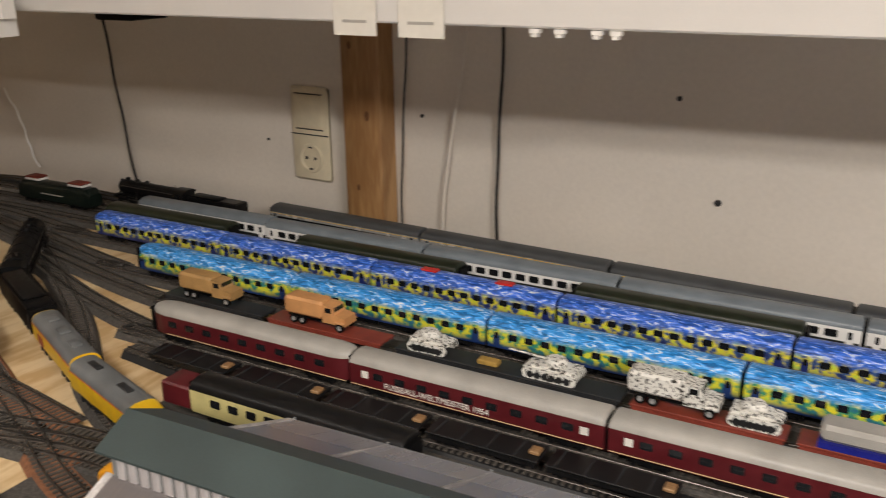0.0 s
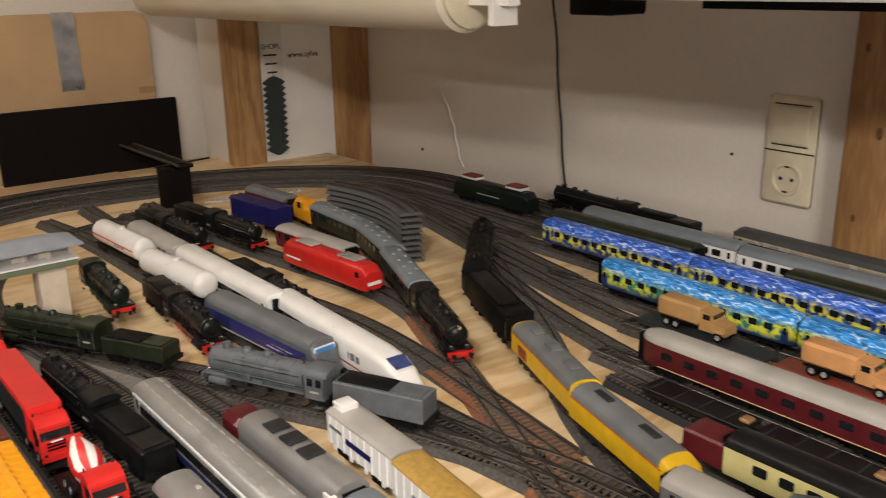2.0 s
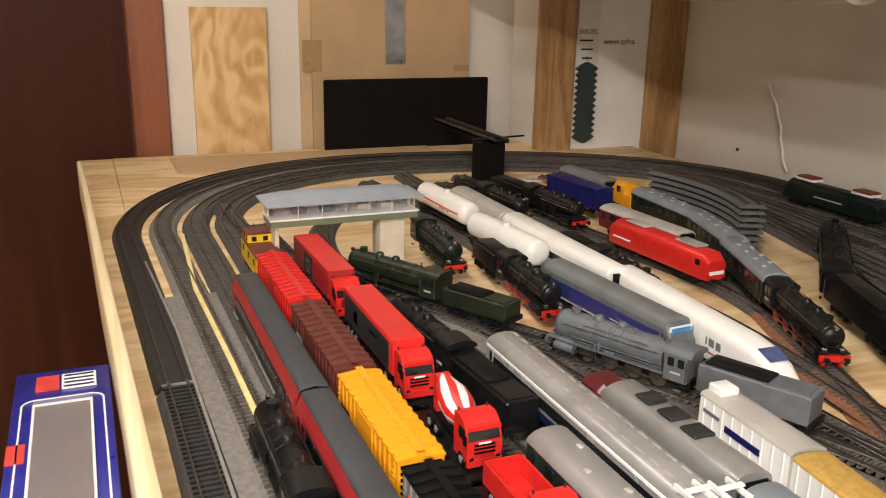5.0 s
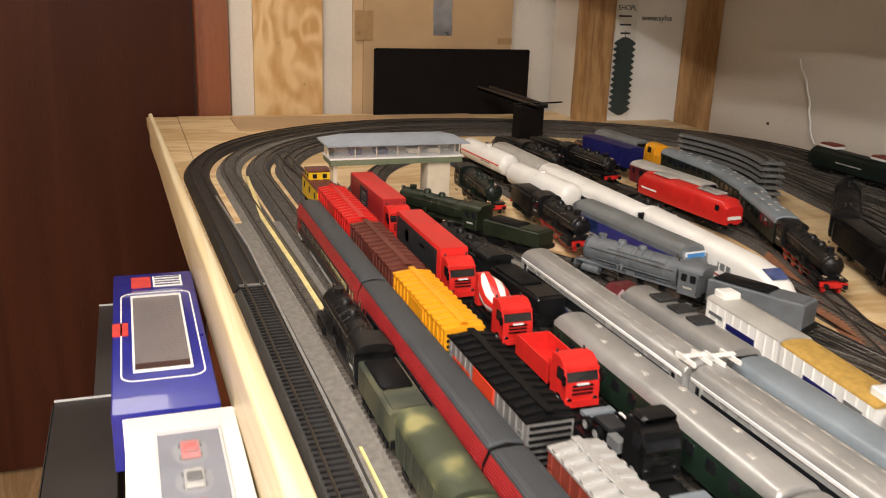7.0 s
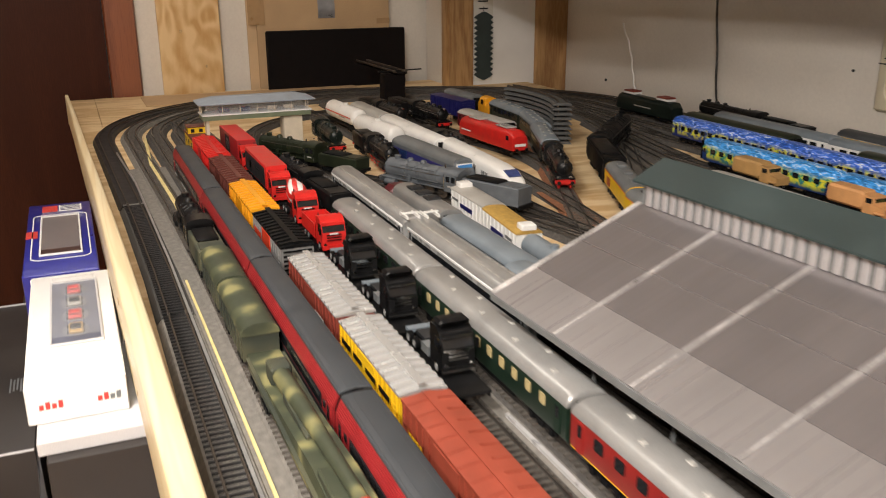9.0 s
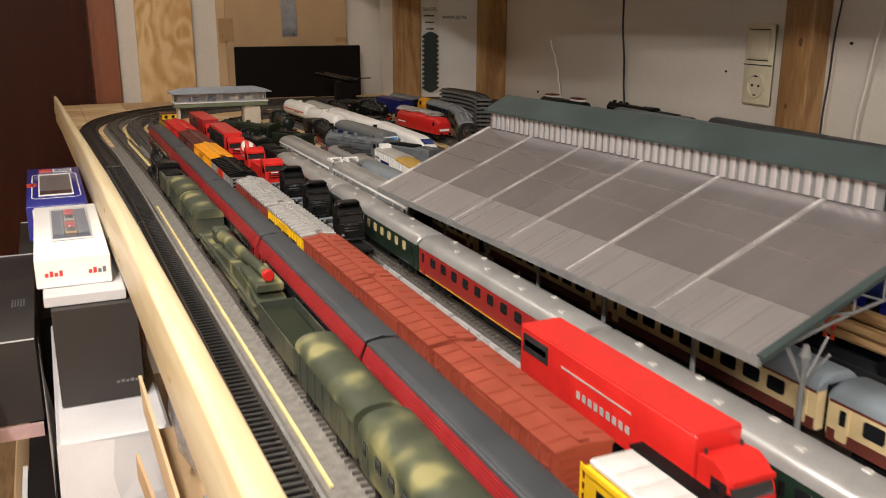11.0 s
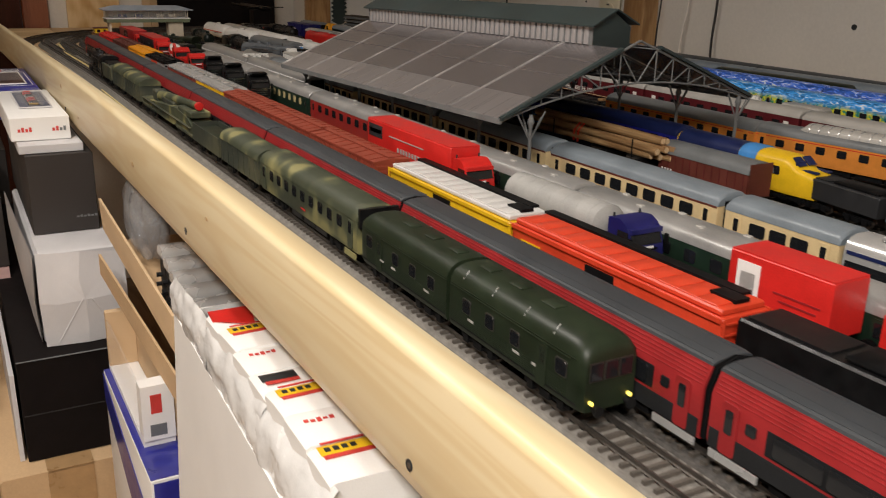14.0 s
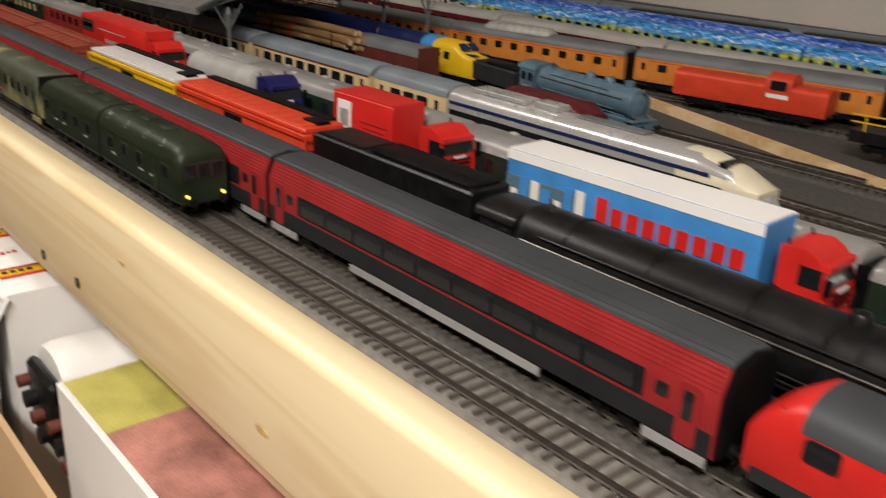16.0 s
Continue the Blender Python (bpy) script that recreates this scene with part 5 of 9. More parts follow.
def body_loco(label, paint, roof, sections, L, W=0.0165, cabwin=(), side_win=(), stripes=(), group="engines", skirt=0.0095, vents=(), name="diesel_locomotive", cat="locomotive", lamps=None, wb=0.034, nb=2, bogie_x=None, buffers=True, skirtm="black", bogm="black"):
    """Box-shaped engine; sections are (x, scale across, roof height)."""
    t = thing(name, label, cat, group=group)

    def prof(f, H, ev=None):
        w = W * f
        ev = min(0.0335, H - 0.006) if ev is None else ev
        return [(-w + 0.001, skirt), (w - 0.001, skirt), (w, skirt + 0.003), (w, ev)] + roof_prof(w, ev, H, 10, 2.6)[1:-1] + [(-w, ev), (-w, skirt + 0.003)]
    bm = bmesh.new()
    loft(bm, [(x, prof(f, H)) for x, f, H in sections])
    part("body", bm, M[paint], t, smooth=40)
    if roof:
        full = [(x, f, H) for x, f, H in sections if f > 0.97]
        xa, xb, Hm = full[0][0], full[-1][0], max(q[2] for q in full)
        bm = bmesh.new()
        rp = roof_prof(W * 1.005, 0.0345, Hm + 0.0004)
        loft(bm, [(xa + 0.002, rp), (xb - 0.002, rp)])
        part("roof", bm, M[roof], t)
    for x, y0, y1, z0, z1, m, nm in cabwin:
        part(nm, bx(x - 0.0006, x + 0.0006, y0, y1, z0, z1), M[m], t)
    for xs, w2, z0, z1, m, nm in side_win:
        side_panes(t, xs, w2, z0, z1, W - 0.00015 if "frame" in nm else W + 0.0001, m, name=nm)
    for a, b, z0, z1, m in stripes:
        for s in (-1, 1):
            part("stripe", bx(a, b, s * (W + 0.0002) - 0.0002, s * (W + 0.0002) + 0.0002, z0, z1), M[m], t)
    for x, y, dx, dy, z0, z1, m, nm in vents:
        part(nm, bx(x - dx, x + dx, y - dy, y + dy, z0, z1, c=0.0006), M[m], t)
    h = L / 2
    part("underframe", bx(-h + 0.01, h - 0.01, -0.011, 0.011, 0.0065, skirt + 0.0004), M[skirtm], t)
    for x in bogie_x or (-h + 0.036, h - 0.036):
        bogie(t, x, wb, 0.0060, bogm)
    if buffers:
        for e in (-1, 1):
            for s in (-1, 1):
                bm = bmesh.new()
                tube(bm, (e * h, s * 0.0098, 0.0115), (e * (h + 0.004), s * 0.0098, 0.0115), 0.0012, 8)
                tube(bm, (e * (h + 0.004), s * 0.0098, 0.0115), (e * (h + 0.0052), s * 0.0098, 0.0115), 0.0028, 12)
                part("buffer", bm, M["soot"], t)
    if lamps:
        m, x, z, ys = lamps
        for y in ys:
            bm = bmesh.new()
            tube(bm, (x - 0.001, y, z), (x + 0.0012, y, z), 0.0010, 10)
            part("headlamp", bm, M[m], t, "glowing yellow headlamp" if m == "lamp" else "small headlamp")
    return t


# ---- road vehicles ----
def truck_wheels(t, xs, y=0.0125, r=0.0056, z=0.0):
    for x in xs:
        for s in (-1, 1):
            k = ("tyre", r)
            if k not in shared:
                bm = bmesh.new()
                tube(bm, (0, -0.0018, 0), (0, 0.0018, 0), r, 16)
                shared[k] = mesh_of("tyre", bm, M["black"])
                bm = bmesh.new()
                tube(bm, (0, -0.0021, 0), (0, 0.0021, 0), r * 0.55, 12)
                shared[("rim", r)] = mesh_of("rim", bm, M["silver"])
            w = part("wheel", shared[k], None, t, at=pose(x, s * y, z + r))
            part("rim", shared[("rim", r)], None, w)


def cab(t, x, paint, W=0.0138, H=0.039, L=0.024, bumper="same", visor=None, z=0.0):
    """Forward-control lorry cab; its back at x, its front at x + L."""
    bm = bmesh.new()
    pr = [(x, z + 0.006), (x + L, z + 0.006), (x + L + 0.0006, z + 0.016), (x + L - 0.0006, z + 0.024), (x + L - 0.0035, z + H - 0.007), (x + L - 0.007, z + H - 0.003), (x + L * 0.45, z + H), (x, z + H - 0.001)]
    inn = lambda k, f: [(px, f * W * (1 if k else 0.93), pz) for px, pz in pr]
    rings = [[(px, -W, pz) for px, pz in pr], [(px, W, pz) for px, pz in pr]]
    quads(bm, rings)
    c = part("cab", bm, M[paint], t)
    bm = bmesh.new()
    q = [(x + L - 0.0002, z + 0.0235), (x + L + 0.0002, z + 0.0235), (x + L - 0.0028, z + H - 0.0085), (x + L - 0.0034, z + H - 0.0085)]
    quads(bm, [[(px, y, pz) for px, pz in q] for y in (-W * 0.9, W * 0.9)])
    part("windscreen", bm, M["glass"], c, "dark windscreen")
    for s in (-1, 1):
        part("side_window", bx(x + L * 0.42, x + L * 0.85, s * (W + 0.0002) - 0.0003, s * (W + 0.0002) + 0.0003, z + 0.0225, z + 0.0315), M["glass"], c)
        part("mirror", bx(x + L - 0.001, x + L + 0.002, s * (W + 0.002) - 0.0008, s * (W + 0.002) + 0.0008, z + 0.022, z + 0.029), M["black"], c)
        bm = bmesh.new()
        tube(bm, (x + L, s * W * 0.75, z + 0.0095), (x + L + 0.0012, s * W * 0.75, z + 0.0095), 0.0018, 10)
        part("headlamp", bm, M["chrome"], c, "round chrome headlamp")
    for i in range(3):
        part("grille_bar", bx(x + L + 0.0004, x + L + 0.0012, -W * 0.6, W * 0.6, z + 0.0135 + i * 0.003, z + 0.0148 + i * 0.003), M["black" if paint != "soot" else "chrome"], c)
    part("bumper", bx(x + L - 0.002, x + L + 0.0016, -W, W, z + 0.0035, z + 0.0085), M[paint if bumper == "same" else bumper], c)
    part("front_badge", bx(x + L + 0.0006, x + L + 0.0012, -W * 0.35, W * 0.35, z + 0.0205, z + 0.0222), M["whitecard" if paint != "soot" else "chrome"], c, "pale front badge bar")
    for s in (-1, 1):
        bm = bmesh.new()
        tube(bm, (x + 0.002, s * W * 0.8, z + H - 0.004), (x + 0.002, s * W * 0.8, z + H + 0.002), 0.0008, 6)
        part("exhaust_pipe", bm, M["chrome" if paint == "soot" else "dark"], c)
    part("sun_visor", bx(x + L - 0.006, x + L - 0.0008, -W * 0.95, W * 0.95, z + H - 0.0082, z + H - 0.0052), M[visor or paint], c)
    return c


def lorry(label, paint, box_m=None, trailer=0.12, H=0.045, signs=(), z=0.0, group="model lorries", roof_m=None, front=None, gap=0.0):
    """Tractor with a box trailer; front towards +x."""
    t = thing("articulated_lorry", label, "lorry", group=group, z=RAIL)
    f = (trailer + gap + 0.026) / 2
    cab(t, f - 0.024, paint, z=z)
    part("chassis", bx(f - 0.055, f - 0.004, -0.006, 0.006, z + 0.0052, z + 0.0080), M["black"], t)
    truck_wheels(t, (f - 0.010, f - 0.046), z=z)
    if trailer:
        a, b = -f, -f + trailer
        tr_ = part("trailer_box", bx(a, b, -0.0146, 0.0146, z + 0.0125, z + H, c=0.0006), M[box_m or paint], t)
        part("trailer_roof", bx(a + 0.0004, b - 0.0004, -0.0142, 0.0142, z + H + 0.0001, z + H + 0.0008), M[roof_m or box_m or paint], tr_)
        part("trailer_frame", bx(a + 0.003, b - 0.02, -0.0075, 0.0075, z + 0.0075, z + 0.0124), M["black"], tr_)
        truck_wheels(t, (a + 0.014, a + 0.027, a + 0.040), z=z)
        for x0, x1, z0, z1, m in signs:
            for s in (-1, 1):
                part("side_sign", bx(a + x0, a + x1, s * (0.0148) - 0.0002, s * 0.0148 + 0.0002, z + z0, z + z1), M[m], tr_)
    return t


def rigid(label, paint, body, group="model lorries", z=0.0):
    t = thing("rigid_lorry", label, "lorry", group=group)
    cab(t, 0.016, paint, z=z)
    part("chassis", bx(-0.045, 0.038, -0.006, 0.006, z + 0.0052, z + 0.0085), M["black"], t)
    truck_wheels(t, (0.030, -0.018, -0.032), z=z)
    if body == "mixer":
        bm = bmesh.new()
        n = 18
        st_ = [(-0.040, 0.0045, 0.036), (-0.034, 0.0075, 0.034), (-0.018, 0.0128, 0.029), (-0.004, 0.0128, 0.026), (0.010, 0.0075, 0.024)]
        lathe(bm, [(x, r_, z + h_) for x, r_, h_ in st_], n)
        dm = part("mixer_drum", bm, M["white"], t, "white mixer drum with red stripes")
        for i in range(0, n, 3):
            bm = bmesh.new()
            rings = []
            for k_, (x, r_, h_) in enumerate(st_):
                a0, a1 = 2 * math.pi * (i + k_ * 0.6) / n, 2 * math.pi * (i + 1.4 + k_ * 0.6) / n
                rings.append([(x, (r_ + 0.0004) * math.cos(a), z + h_ + (r_ + 0.0004) * math.sin(a)) for a in (a0, (a0 + a1) / 2, a1)])
            quads(bm, rings, cap=False, closed=False)
            part("drum_stripe", bm, M[paint], dm, "red drum stripe")
        bm = bmesh.new()
        box(bm, -0.044, -0.036, -0.006, 0.006, z + 0.010, z + 0.040)
        box(bm, -0.05, -0.038, -0.004, 0.004, z + 0.034, z + 0.037)
        part("chute", bm, M[paint], t)
    elif body == "tipper":
        bm = bmesh.new()
        a, b = -0.046, 0.012
        for s in (-1, 1):
            box(bm, a, b, s * 0.0138 - 0.0007, s * 0.0138 + 0.0007, z + 0.010, z + 0.0265)
        box(bm, a, a + 0.0014, -0.0138, 0.0138, z + 0.010, z + 0.0265)
        box(bm, b - 0.0014, b, -0.0138, 0.0138, z + 0.010, z + 0.030)
        box(bm, a, b, -0.0138, 0.0138, z + 0.010, z + 0.012)
        part("tipper_body", bm, M[paint], t)
    elif body == "tractor":
        part("screen_bar", bx(0.0390, 0.0412, -0.0128, 0.0128, z + 0.0215, z + 0.0226), M["chrome"], t, "chrome bar under the windscreen")
        part("bumper_bar", bx(0.0405, 0.0420, -0.0136, 0.0136, z + 0.0040, z + 0.0056), M["chrome"], t, "chrome bumper bar")
        part("visor_bar", bx(0.0345, 0.0392, -0.0128, 0.0128, z + 0.0322, z + 0.0330), M["chrome"], t, "chrome visor edge")
        part("wind_deflector", bx(0.018, 0.034, -0.0130, 0.0130, z + 0.0385, z + 0.0440, c=0.0025), M[paint], t)
        part("rear_panel", bx(-0.044, -0.036, -0.0120, 0.0120, z + 0.0075, z + 0.0105), M["roofblue"], t, "grey blue rear panel")
        part("white_mudguard", bx(-0.030, -0.020, 0.0105, 0.0125, z + 0.0115, z + 0.0124), M["whitecard"], t, "white mudguard strip")
        part("fifth_wheel", bx(-0.032, -0.012, -0.007, 0.007, z + 0.0086, z + 0.0112), M["dark"], t)
        part("fuel_tank", bx(-0.004, 0.010, -0.0135, -0.0065, z + 0.006, z + 0.0135), M["roofgrey"], t)
    elif body == "tank":
        bm = bmesh.new()
        lathe(bm, [(-0.112, 0.0060, z + 0.026), (-0.109, 0.0145, z + 0.026), (0.000, 0.0145, z + 0.026), (0.004, 0.0085, z + 0.026)], 24)
        dm = part("silo_barrel", bm, M["roofgrey2"], t, "smooth grey silo barrel")
        for x in spread(-0.107, 0.0, 7):
            bm = bmesh.new()
            lathe(bm, [(x - 0.0005, 0.01465, z + 0.026), (x + 0.0005, 0.01465, z + 0.026)], 24)
            part("hoop", bm, M["roofgrey2"], dm)
        part("trailer_frame", bx(-0.107, 0.0, -0.0075, 0.0075, z + 0.0075, z + 0.0125), M["black"], t)
        truck_wheels(t, (-0.098, -0.085, -0.072), z=z)
    return t


def bonnet_truck(label, paint, group="loaded army vehicles", z=0.0, canvas=None):
    t = thing("army_truck", label, "truck", group=group)
    part("cargo_cover", bx(-0.045, 0.012, -0.0130, 0.0130, z + 0.011, z + 0.034, c=0.003), M[canvas or paint], t)
    bm = bmesh.new()
    pr = [(0.0125, z + 0.008), (0.046, z + 0.008), (0.046, z + 0.0185), (0.031, z + 0.0205), (0.028, z + 0.030), (0.0125, z + 0.031)]
    quads(bm, [[(x, y, q) for x, q in pr] for y in (-0.0115, 0.0115)])
    part("cab", bm, M[paint], t)
    part("windscreen", bx(0.0285, 0.0300, -0.0095, 0.0095, z + 0.0215, z + 0.0285), M["glass"], t)
    for s in (-1, 1):
        part("side_window", bx(0.017, 0.026, s * 0.0117 - 0.0002, s * 0.0117 + 0.0002, z + 0.022, z + 0.028), M["glass"], t)
        part("mudguard", bx(0.032, 0.046, s * 0.0125 - 0.002, s * 0.0125 + 0.002, z + 0.0105, z + 0.0135, c=0.001), M[paint], t)
    part("chassis", bx(-0.044, 0.044, -0.006, 0.006, z + 0.0055, z + 0.0082), M["black"], t)
    truck_wheels(t, (0.038, -0.018, -0.031), 0.0115, 0.0056, z)
    return t


def battle_tank(label, paint, group="loaded army vehicles", z=0.0, gun=True, L=0.062):
    t = thing("army_tank", label, "tank model", group=group)
    h = L / 2
    bm = bmesh.new()
    pr = [(-h, z + 0.006), (h - 0.006, z + 0.006), (h, z + 0.011), (h - 0.012, z + 0.0155), (-h + 0.002, z + 0.0155)]
    quads(bm, [[(x, y, q) for x, q in pr] for y in (-0.0115, 0.0115)])
    part("hull", bm, M[paint], t)
    bm = bmesh.new()
    n = 10
    quads(bm, [[(-0.003 + r * 1.25 * math.cos(2 * math.pi * i / n), r * math.sin(2 * math.pi * i / n), q) for i in range(n)] for r, q in ((0.0105, z + 0.0156), (0.0110, z + 0.019), (0.0080, z + 0.0235))])
    part("turret", bm, M[paint], t)
    if gun:
        bm = bmesh.new()
        tube(bm, (0.006, 0, z + 0.0195), (0.052, 0, z + 0.022), 0.0011, 8)
        part("gun_barrel", bm, M[paint], t)
    for s in (-1, 1):
        bm = bmesh.new()
        n = 20
        ring = []
        for i in range(n):
            a = 2 * math.pi * i / n
            ring.append(((h - 0.006) * (1 if math.cos(a) > 0 else -1) + 0.006 * math.cos(a), z + 0.006 + 0.006 * math.sin(a)))
        quads(bm, [[(x, s * y, q) for x, q in ring] for y in (0.0117, 0.0158)])
        part("caterpillar_track", bm, M[paint], t)
        for x in spread(-h + 0.006, h - 0.006, 6):
            bm = bmesh.new()
            tube(bm, (x, s * 0.0155, z + 0.0055), (x, s * 0.0164, z + 0.0055), 0.0040, 10)
            part("road_wheel", bm, M["dark"], t)
    return t


def flat_wagon(label, L, paint="dark", group="flat wagons", bog=True):
    t = thing("flat_wagon", label, "flat wagon", group=group)
    h = L / 2
    part("deck", bx(-h, h, -0.0155, 0.0155, 0.0100, 0.0128, c=0.0005), M[paint], t)
    for s in (-1, 1):
        part("side_beam", bx(-h + 0.002, h - 0.002, s * 0.0148 - 0.0007, s * 0.0148 + 0.0007, 0.0065, 0.0099), M[paint], t)
    for x in ((-h + 0.024, h - 0.024) if bog else (-h + 0.02, h - 0.02)):
        bogie(t, x, 0.020)
    return t


def tank_wagon(label, m, L=0.17, stripe=None, group="tank wagons", R=0.0150):
    t = thing("tank_wagon", label, "tank wagon", group=group)
    h = L / 2
    zc = 0.0295
    bm = bmesh.new()
    lathe(bm, [(-h, R * 0.35, zc), (-h + 0.002, R * 0.75, zc), (-h + 0.006, R * 0.96, zc), (-h + 0.009, R, zc), (h - 0.009, R, zc), (h - 0.006, R * 0.96, zc), (h - 0.002, R * 0.75, zc), (h, R * 0.35, zc)], 26)
    part("barrel", bm, M[m], t)
    if stripe:
        for s in (-1, 1):
            part("stripe", bx(-h + 0.01, h - 0.01, s * (R + 0.0001) - 0.0003, s * (R + 0.0001) + 0.0003, zc - 0.001, zc + 0.001), M[stripe], t)
    for s in (-1, 1):
        for i in range(3):
            part("lettering_bar", bx(0.01 + i * 0.012, 0.018 + i * 0.012, s * (R + 0.0002) - 0.0002, s * (R + 0.0002) + 0.0002, zc - 0.004, zc - 0.002), M["roofgrey"], t)
    bm = bmesh.new()
    tube(bm, (0, 0, zc + R * 0.95), (0, 0, zc + R + 0.003), 0.005, 14)
    part("filler_dome", bm, M[m], t)
    part("frame", bx(-h + 0.002, h - 0.002, -0.0125, 0.0125, 0.0085, 0.0115), M["black"], t)
    for x in (-h * 0.6, 0, h * 0.6):
        part("saddle", bx(x - 0.002, x + 0.002, -0.011, 0.011, 0.0116, 0.018), M["black"], t)
    for x in (-h + 0.026, h - 0.026):
        bogie(t, x, 0.020)
    return t
# ---- trains in the front rows ----
# red and grey express train
rj = coach("red and dark grey express coach with black window band", "rjred", "rjroof", 0.300, 0, stripes=((0.0085, 0.0176, "bodygrey"), (0.0192, 0.0304, "rjside", -0.119, 0.119)), vents=0, doors=False, bell=False, group="red express train", W=0.0160, H=0.0465, eave=0.0432, skirt=0.0075, shoulder=(0.0335, 0.0118))
side_panes(rj, spread(-0.116, 0.116, 9), 0.0238, 0.0203, 0.0294, 0.0164, "glass", name="window")
side_panes(rj, (-0.1385, 0.1385), 0.0088, 0.0088, 0.0330, 0.0162, "rjred", name="door")
side_panes(rj, (-0.1385, 0.1385), 0.0042, 0.0190, 0.0300, 0.0166, "glass", name="door_window")
side_panes(rj, (-0.127, 0.127), 0.0055, 0.0235, 0.0285, 0.0162, "glass", name="small_window")
for s in (-1, 1):
    for xa, xb in ((-0.148, -0.121), (-0.068, 0.068), (0.121, 0.148)):
        part("side_skirt", bx(xa, xb, s * 0.0158 - 0.0005, s * 0.0158 + 0.0005, 0.0036, 0.0074), M["silver"], rj, "silver side skirt")
    for k in range(6):
        f = 0.08 + 0.17 * k
        y, z = 0.0160 + (0.0118 - 0.0160) * f, 0.0335 + (0.0432 - 0.0335) * f
        part("body_rib", bx(-0.1485, 0.1485, s * y - 0.0003, s * y + 0.0003, z - 0.0003, z + 0.0003), M["rjred"], rj)
    for k in range(3):
        y = 0.0102 - 0.0022 * k
        part("roof_rib", bx(-0.1480, 0.1480, s * y - 0.0002, s * y + 0.0002, 0.0444 + 0.0005 * k, 0.0453 + 0.0005 * k), M["rjroof"], rj)
    bm = bmesh.new()
    for i in range(3):
        x = s * (0.1503 + 0.0008 * i)
        pr = [(-0.0150, 0.009), (0.0150, 0.009), (0.0150, 0.0330), (0.0112, 0.0430), (0.0, 0.0462), (-0.0112, 0.0430), (-0.0150, 0.0330)]
        q = 1.0 if i != 1 else 0.96
        quads(bm, [[(xx, y * q, 0.009 + (z - 0.009) * q) for y, z in pr] for xx in sorted((x, x + s * 0.0007))])
    part("gangway_bellows", bm, M["black"], rj, "black rubber gangway")
place(rj, 0.1525, 0.107)
for i in (-1, 1, -2, -3, -4, -5):
    if i != 1:
        again(rj, 0.1525 + 0.305 * i, 0.107)
again(rj, 0.1525 + 0.305, 0.107)
taurus = body_loco("red electric engine with grey roof and black windscreen", "red", "rjroof",
                   [(-0.105, 0.80, 0.030), (-0.100, 0.92, 0.036), (-0.088, 1.0, 0.0455), (0.088, 1.0, 0.0455), (0.100, 0.92, 0.036), (0.105, 0.80, 0.030)], 0.21, group="engines",
                   cabwin=((-0.0945, -0.0125, 0.0125, 0.029, 0.038, "glass", "windscreen"),), stripes=((-0.10, 0.10, 0.0095, 0.015, "dark"),), side_win=(((-0.078,), 0.012, 0.026, 0.034, "glass", "cab_window"),), name="electric_locomotive")
place(taurus, 0.722, 0.107)

# green and camouflaged train on the loop
GX = 0.262
units = []
for k, (x, flip) in enumerate(((GX - 0.060, 0), (GX - 0.186, 180))):
    secs = [(-0.061, 1.0, 0.0455), (0.050, 1.0, 0.0455), (0.0565, 0.975, 0.0440), (0.0600, 0.93, 0.0415), (0.0615, 0.87, 0.0375)]
    u = body_loco("dark green twin-unit diesel engine with ribbed sides", "olive", None, secs, 0.123, W=0.0170, group="green twin engine", skirtm="soot",
                  side_win=(((-0.042, -0.018, 0.006), 0.0075, 0.0225, 0.0300, "glass", "window"), ((0.030,), 0.0082, 0.0110, 0.0335, "olive2", "door"), ((0.0305,), 0.0050, 0.0225, 0.0315, "glass", "door_window"), ((0.0455,), 0.0080, 0.0235, 0.0310, "glass", "cab_window"), ((-0.042, -0.018, 0.006), 0.0089, 0.0218, 0.0307, "railm", "window_frame"), ((0.0455,), 0.0094, 0.0228, 0.0317, "railm", "cab_window_frame")),
                  stripes=((-0.060, 0.056, 0.0355, 0.0358, "olive2"), (-0.060, 0.058, 0.0128, 0.0133, "soot")),
                  vents=[(-0.045 + 0.03 * i, 0, 0.006, 0.004, 0.0450, 0.0462, "olive2", "roof_hatch") for i in range(3)], lamps=("lamp", 0.0622, 0.0145, (-0.0115, 0.0115)), wb=0.026, bogie_x=(-0.034, 0.030))
    for y in (-0.0090, -0.0002, 0.0086):
        part("windscreen_frame", bx(0.0570, 0.0618, y - 0.0040, y + 0.0040, 0.0248, 0.0345), M["railm"], u, "thin silver window frame")
        part("windscreen", bx(0.0575, 0.0623, y - 0.0033, y + 0.0033, 0.0256, 0.0338), M["glass"], u)
    part("roof_gutter", bx(-0.060, 0.052, -0.0175, -0.0168, 0.0338, 0.0345), M["olive2"], u)
    part("roof_gutter", bx(-0.060, 0.052, 0.0168, 0.0175, 0.0338, 0.0345), M["olive2"], u)
    for x2 in (-0.05, -0.02, 0.01, 0.035):
        bm = bmesh.new()
        tube(bm, (x2, -0.0110, 0.0442), (x2 + 0.001, -0.0155, 0.0402), 0.00022, 5)
        part("grab_rail", bm, M["silver"], u, "worn silver grab rail")
    for s in (-1, 1):
        for i in range(7):
            part("side_louvre", bx(-0.060, 0.050, s * 0.01715 - 0.00012, s * 0.01715 + 0.00012, 0.0142 + 0.0011 * i, 0.0146 + 0.0011 * i), M["olive2"], u)
        for x2 in (-0.040, 0.005, 0.022):
            part("lettering_bar", bx(x2, x2 + 0.006, s * 0.01735 - 0.0001, s * 0.01735 + 0.0001, 0.0188, 0.0202), M["rooflight"], u)
    u.matrix_basis = pose(x, 0.072, RAIL, 0, 0, flip)
    units.append(u)
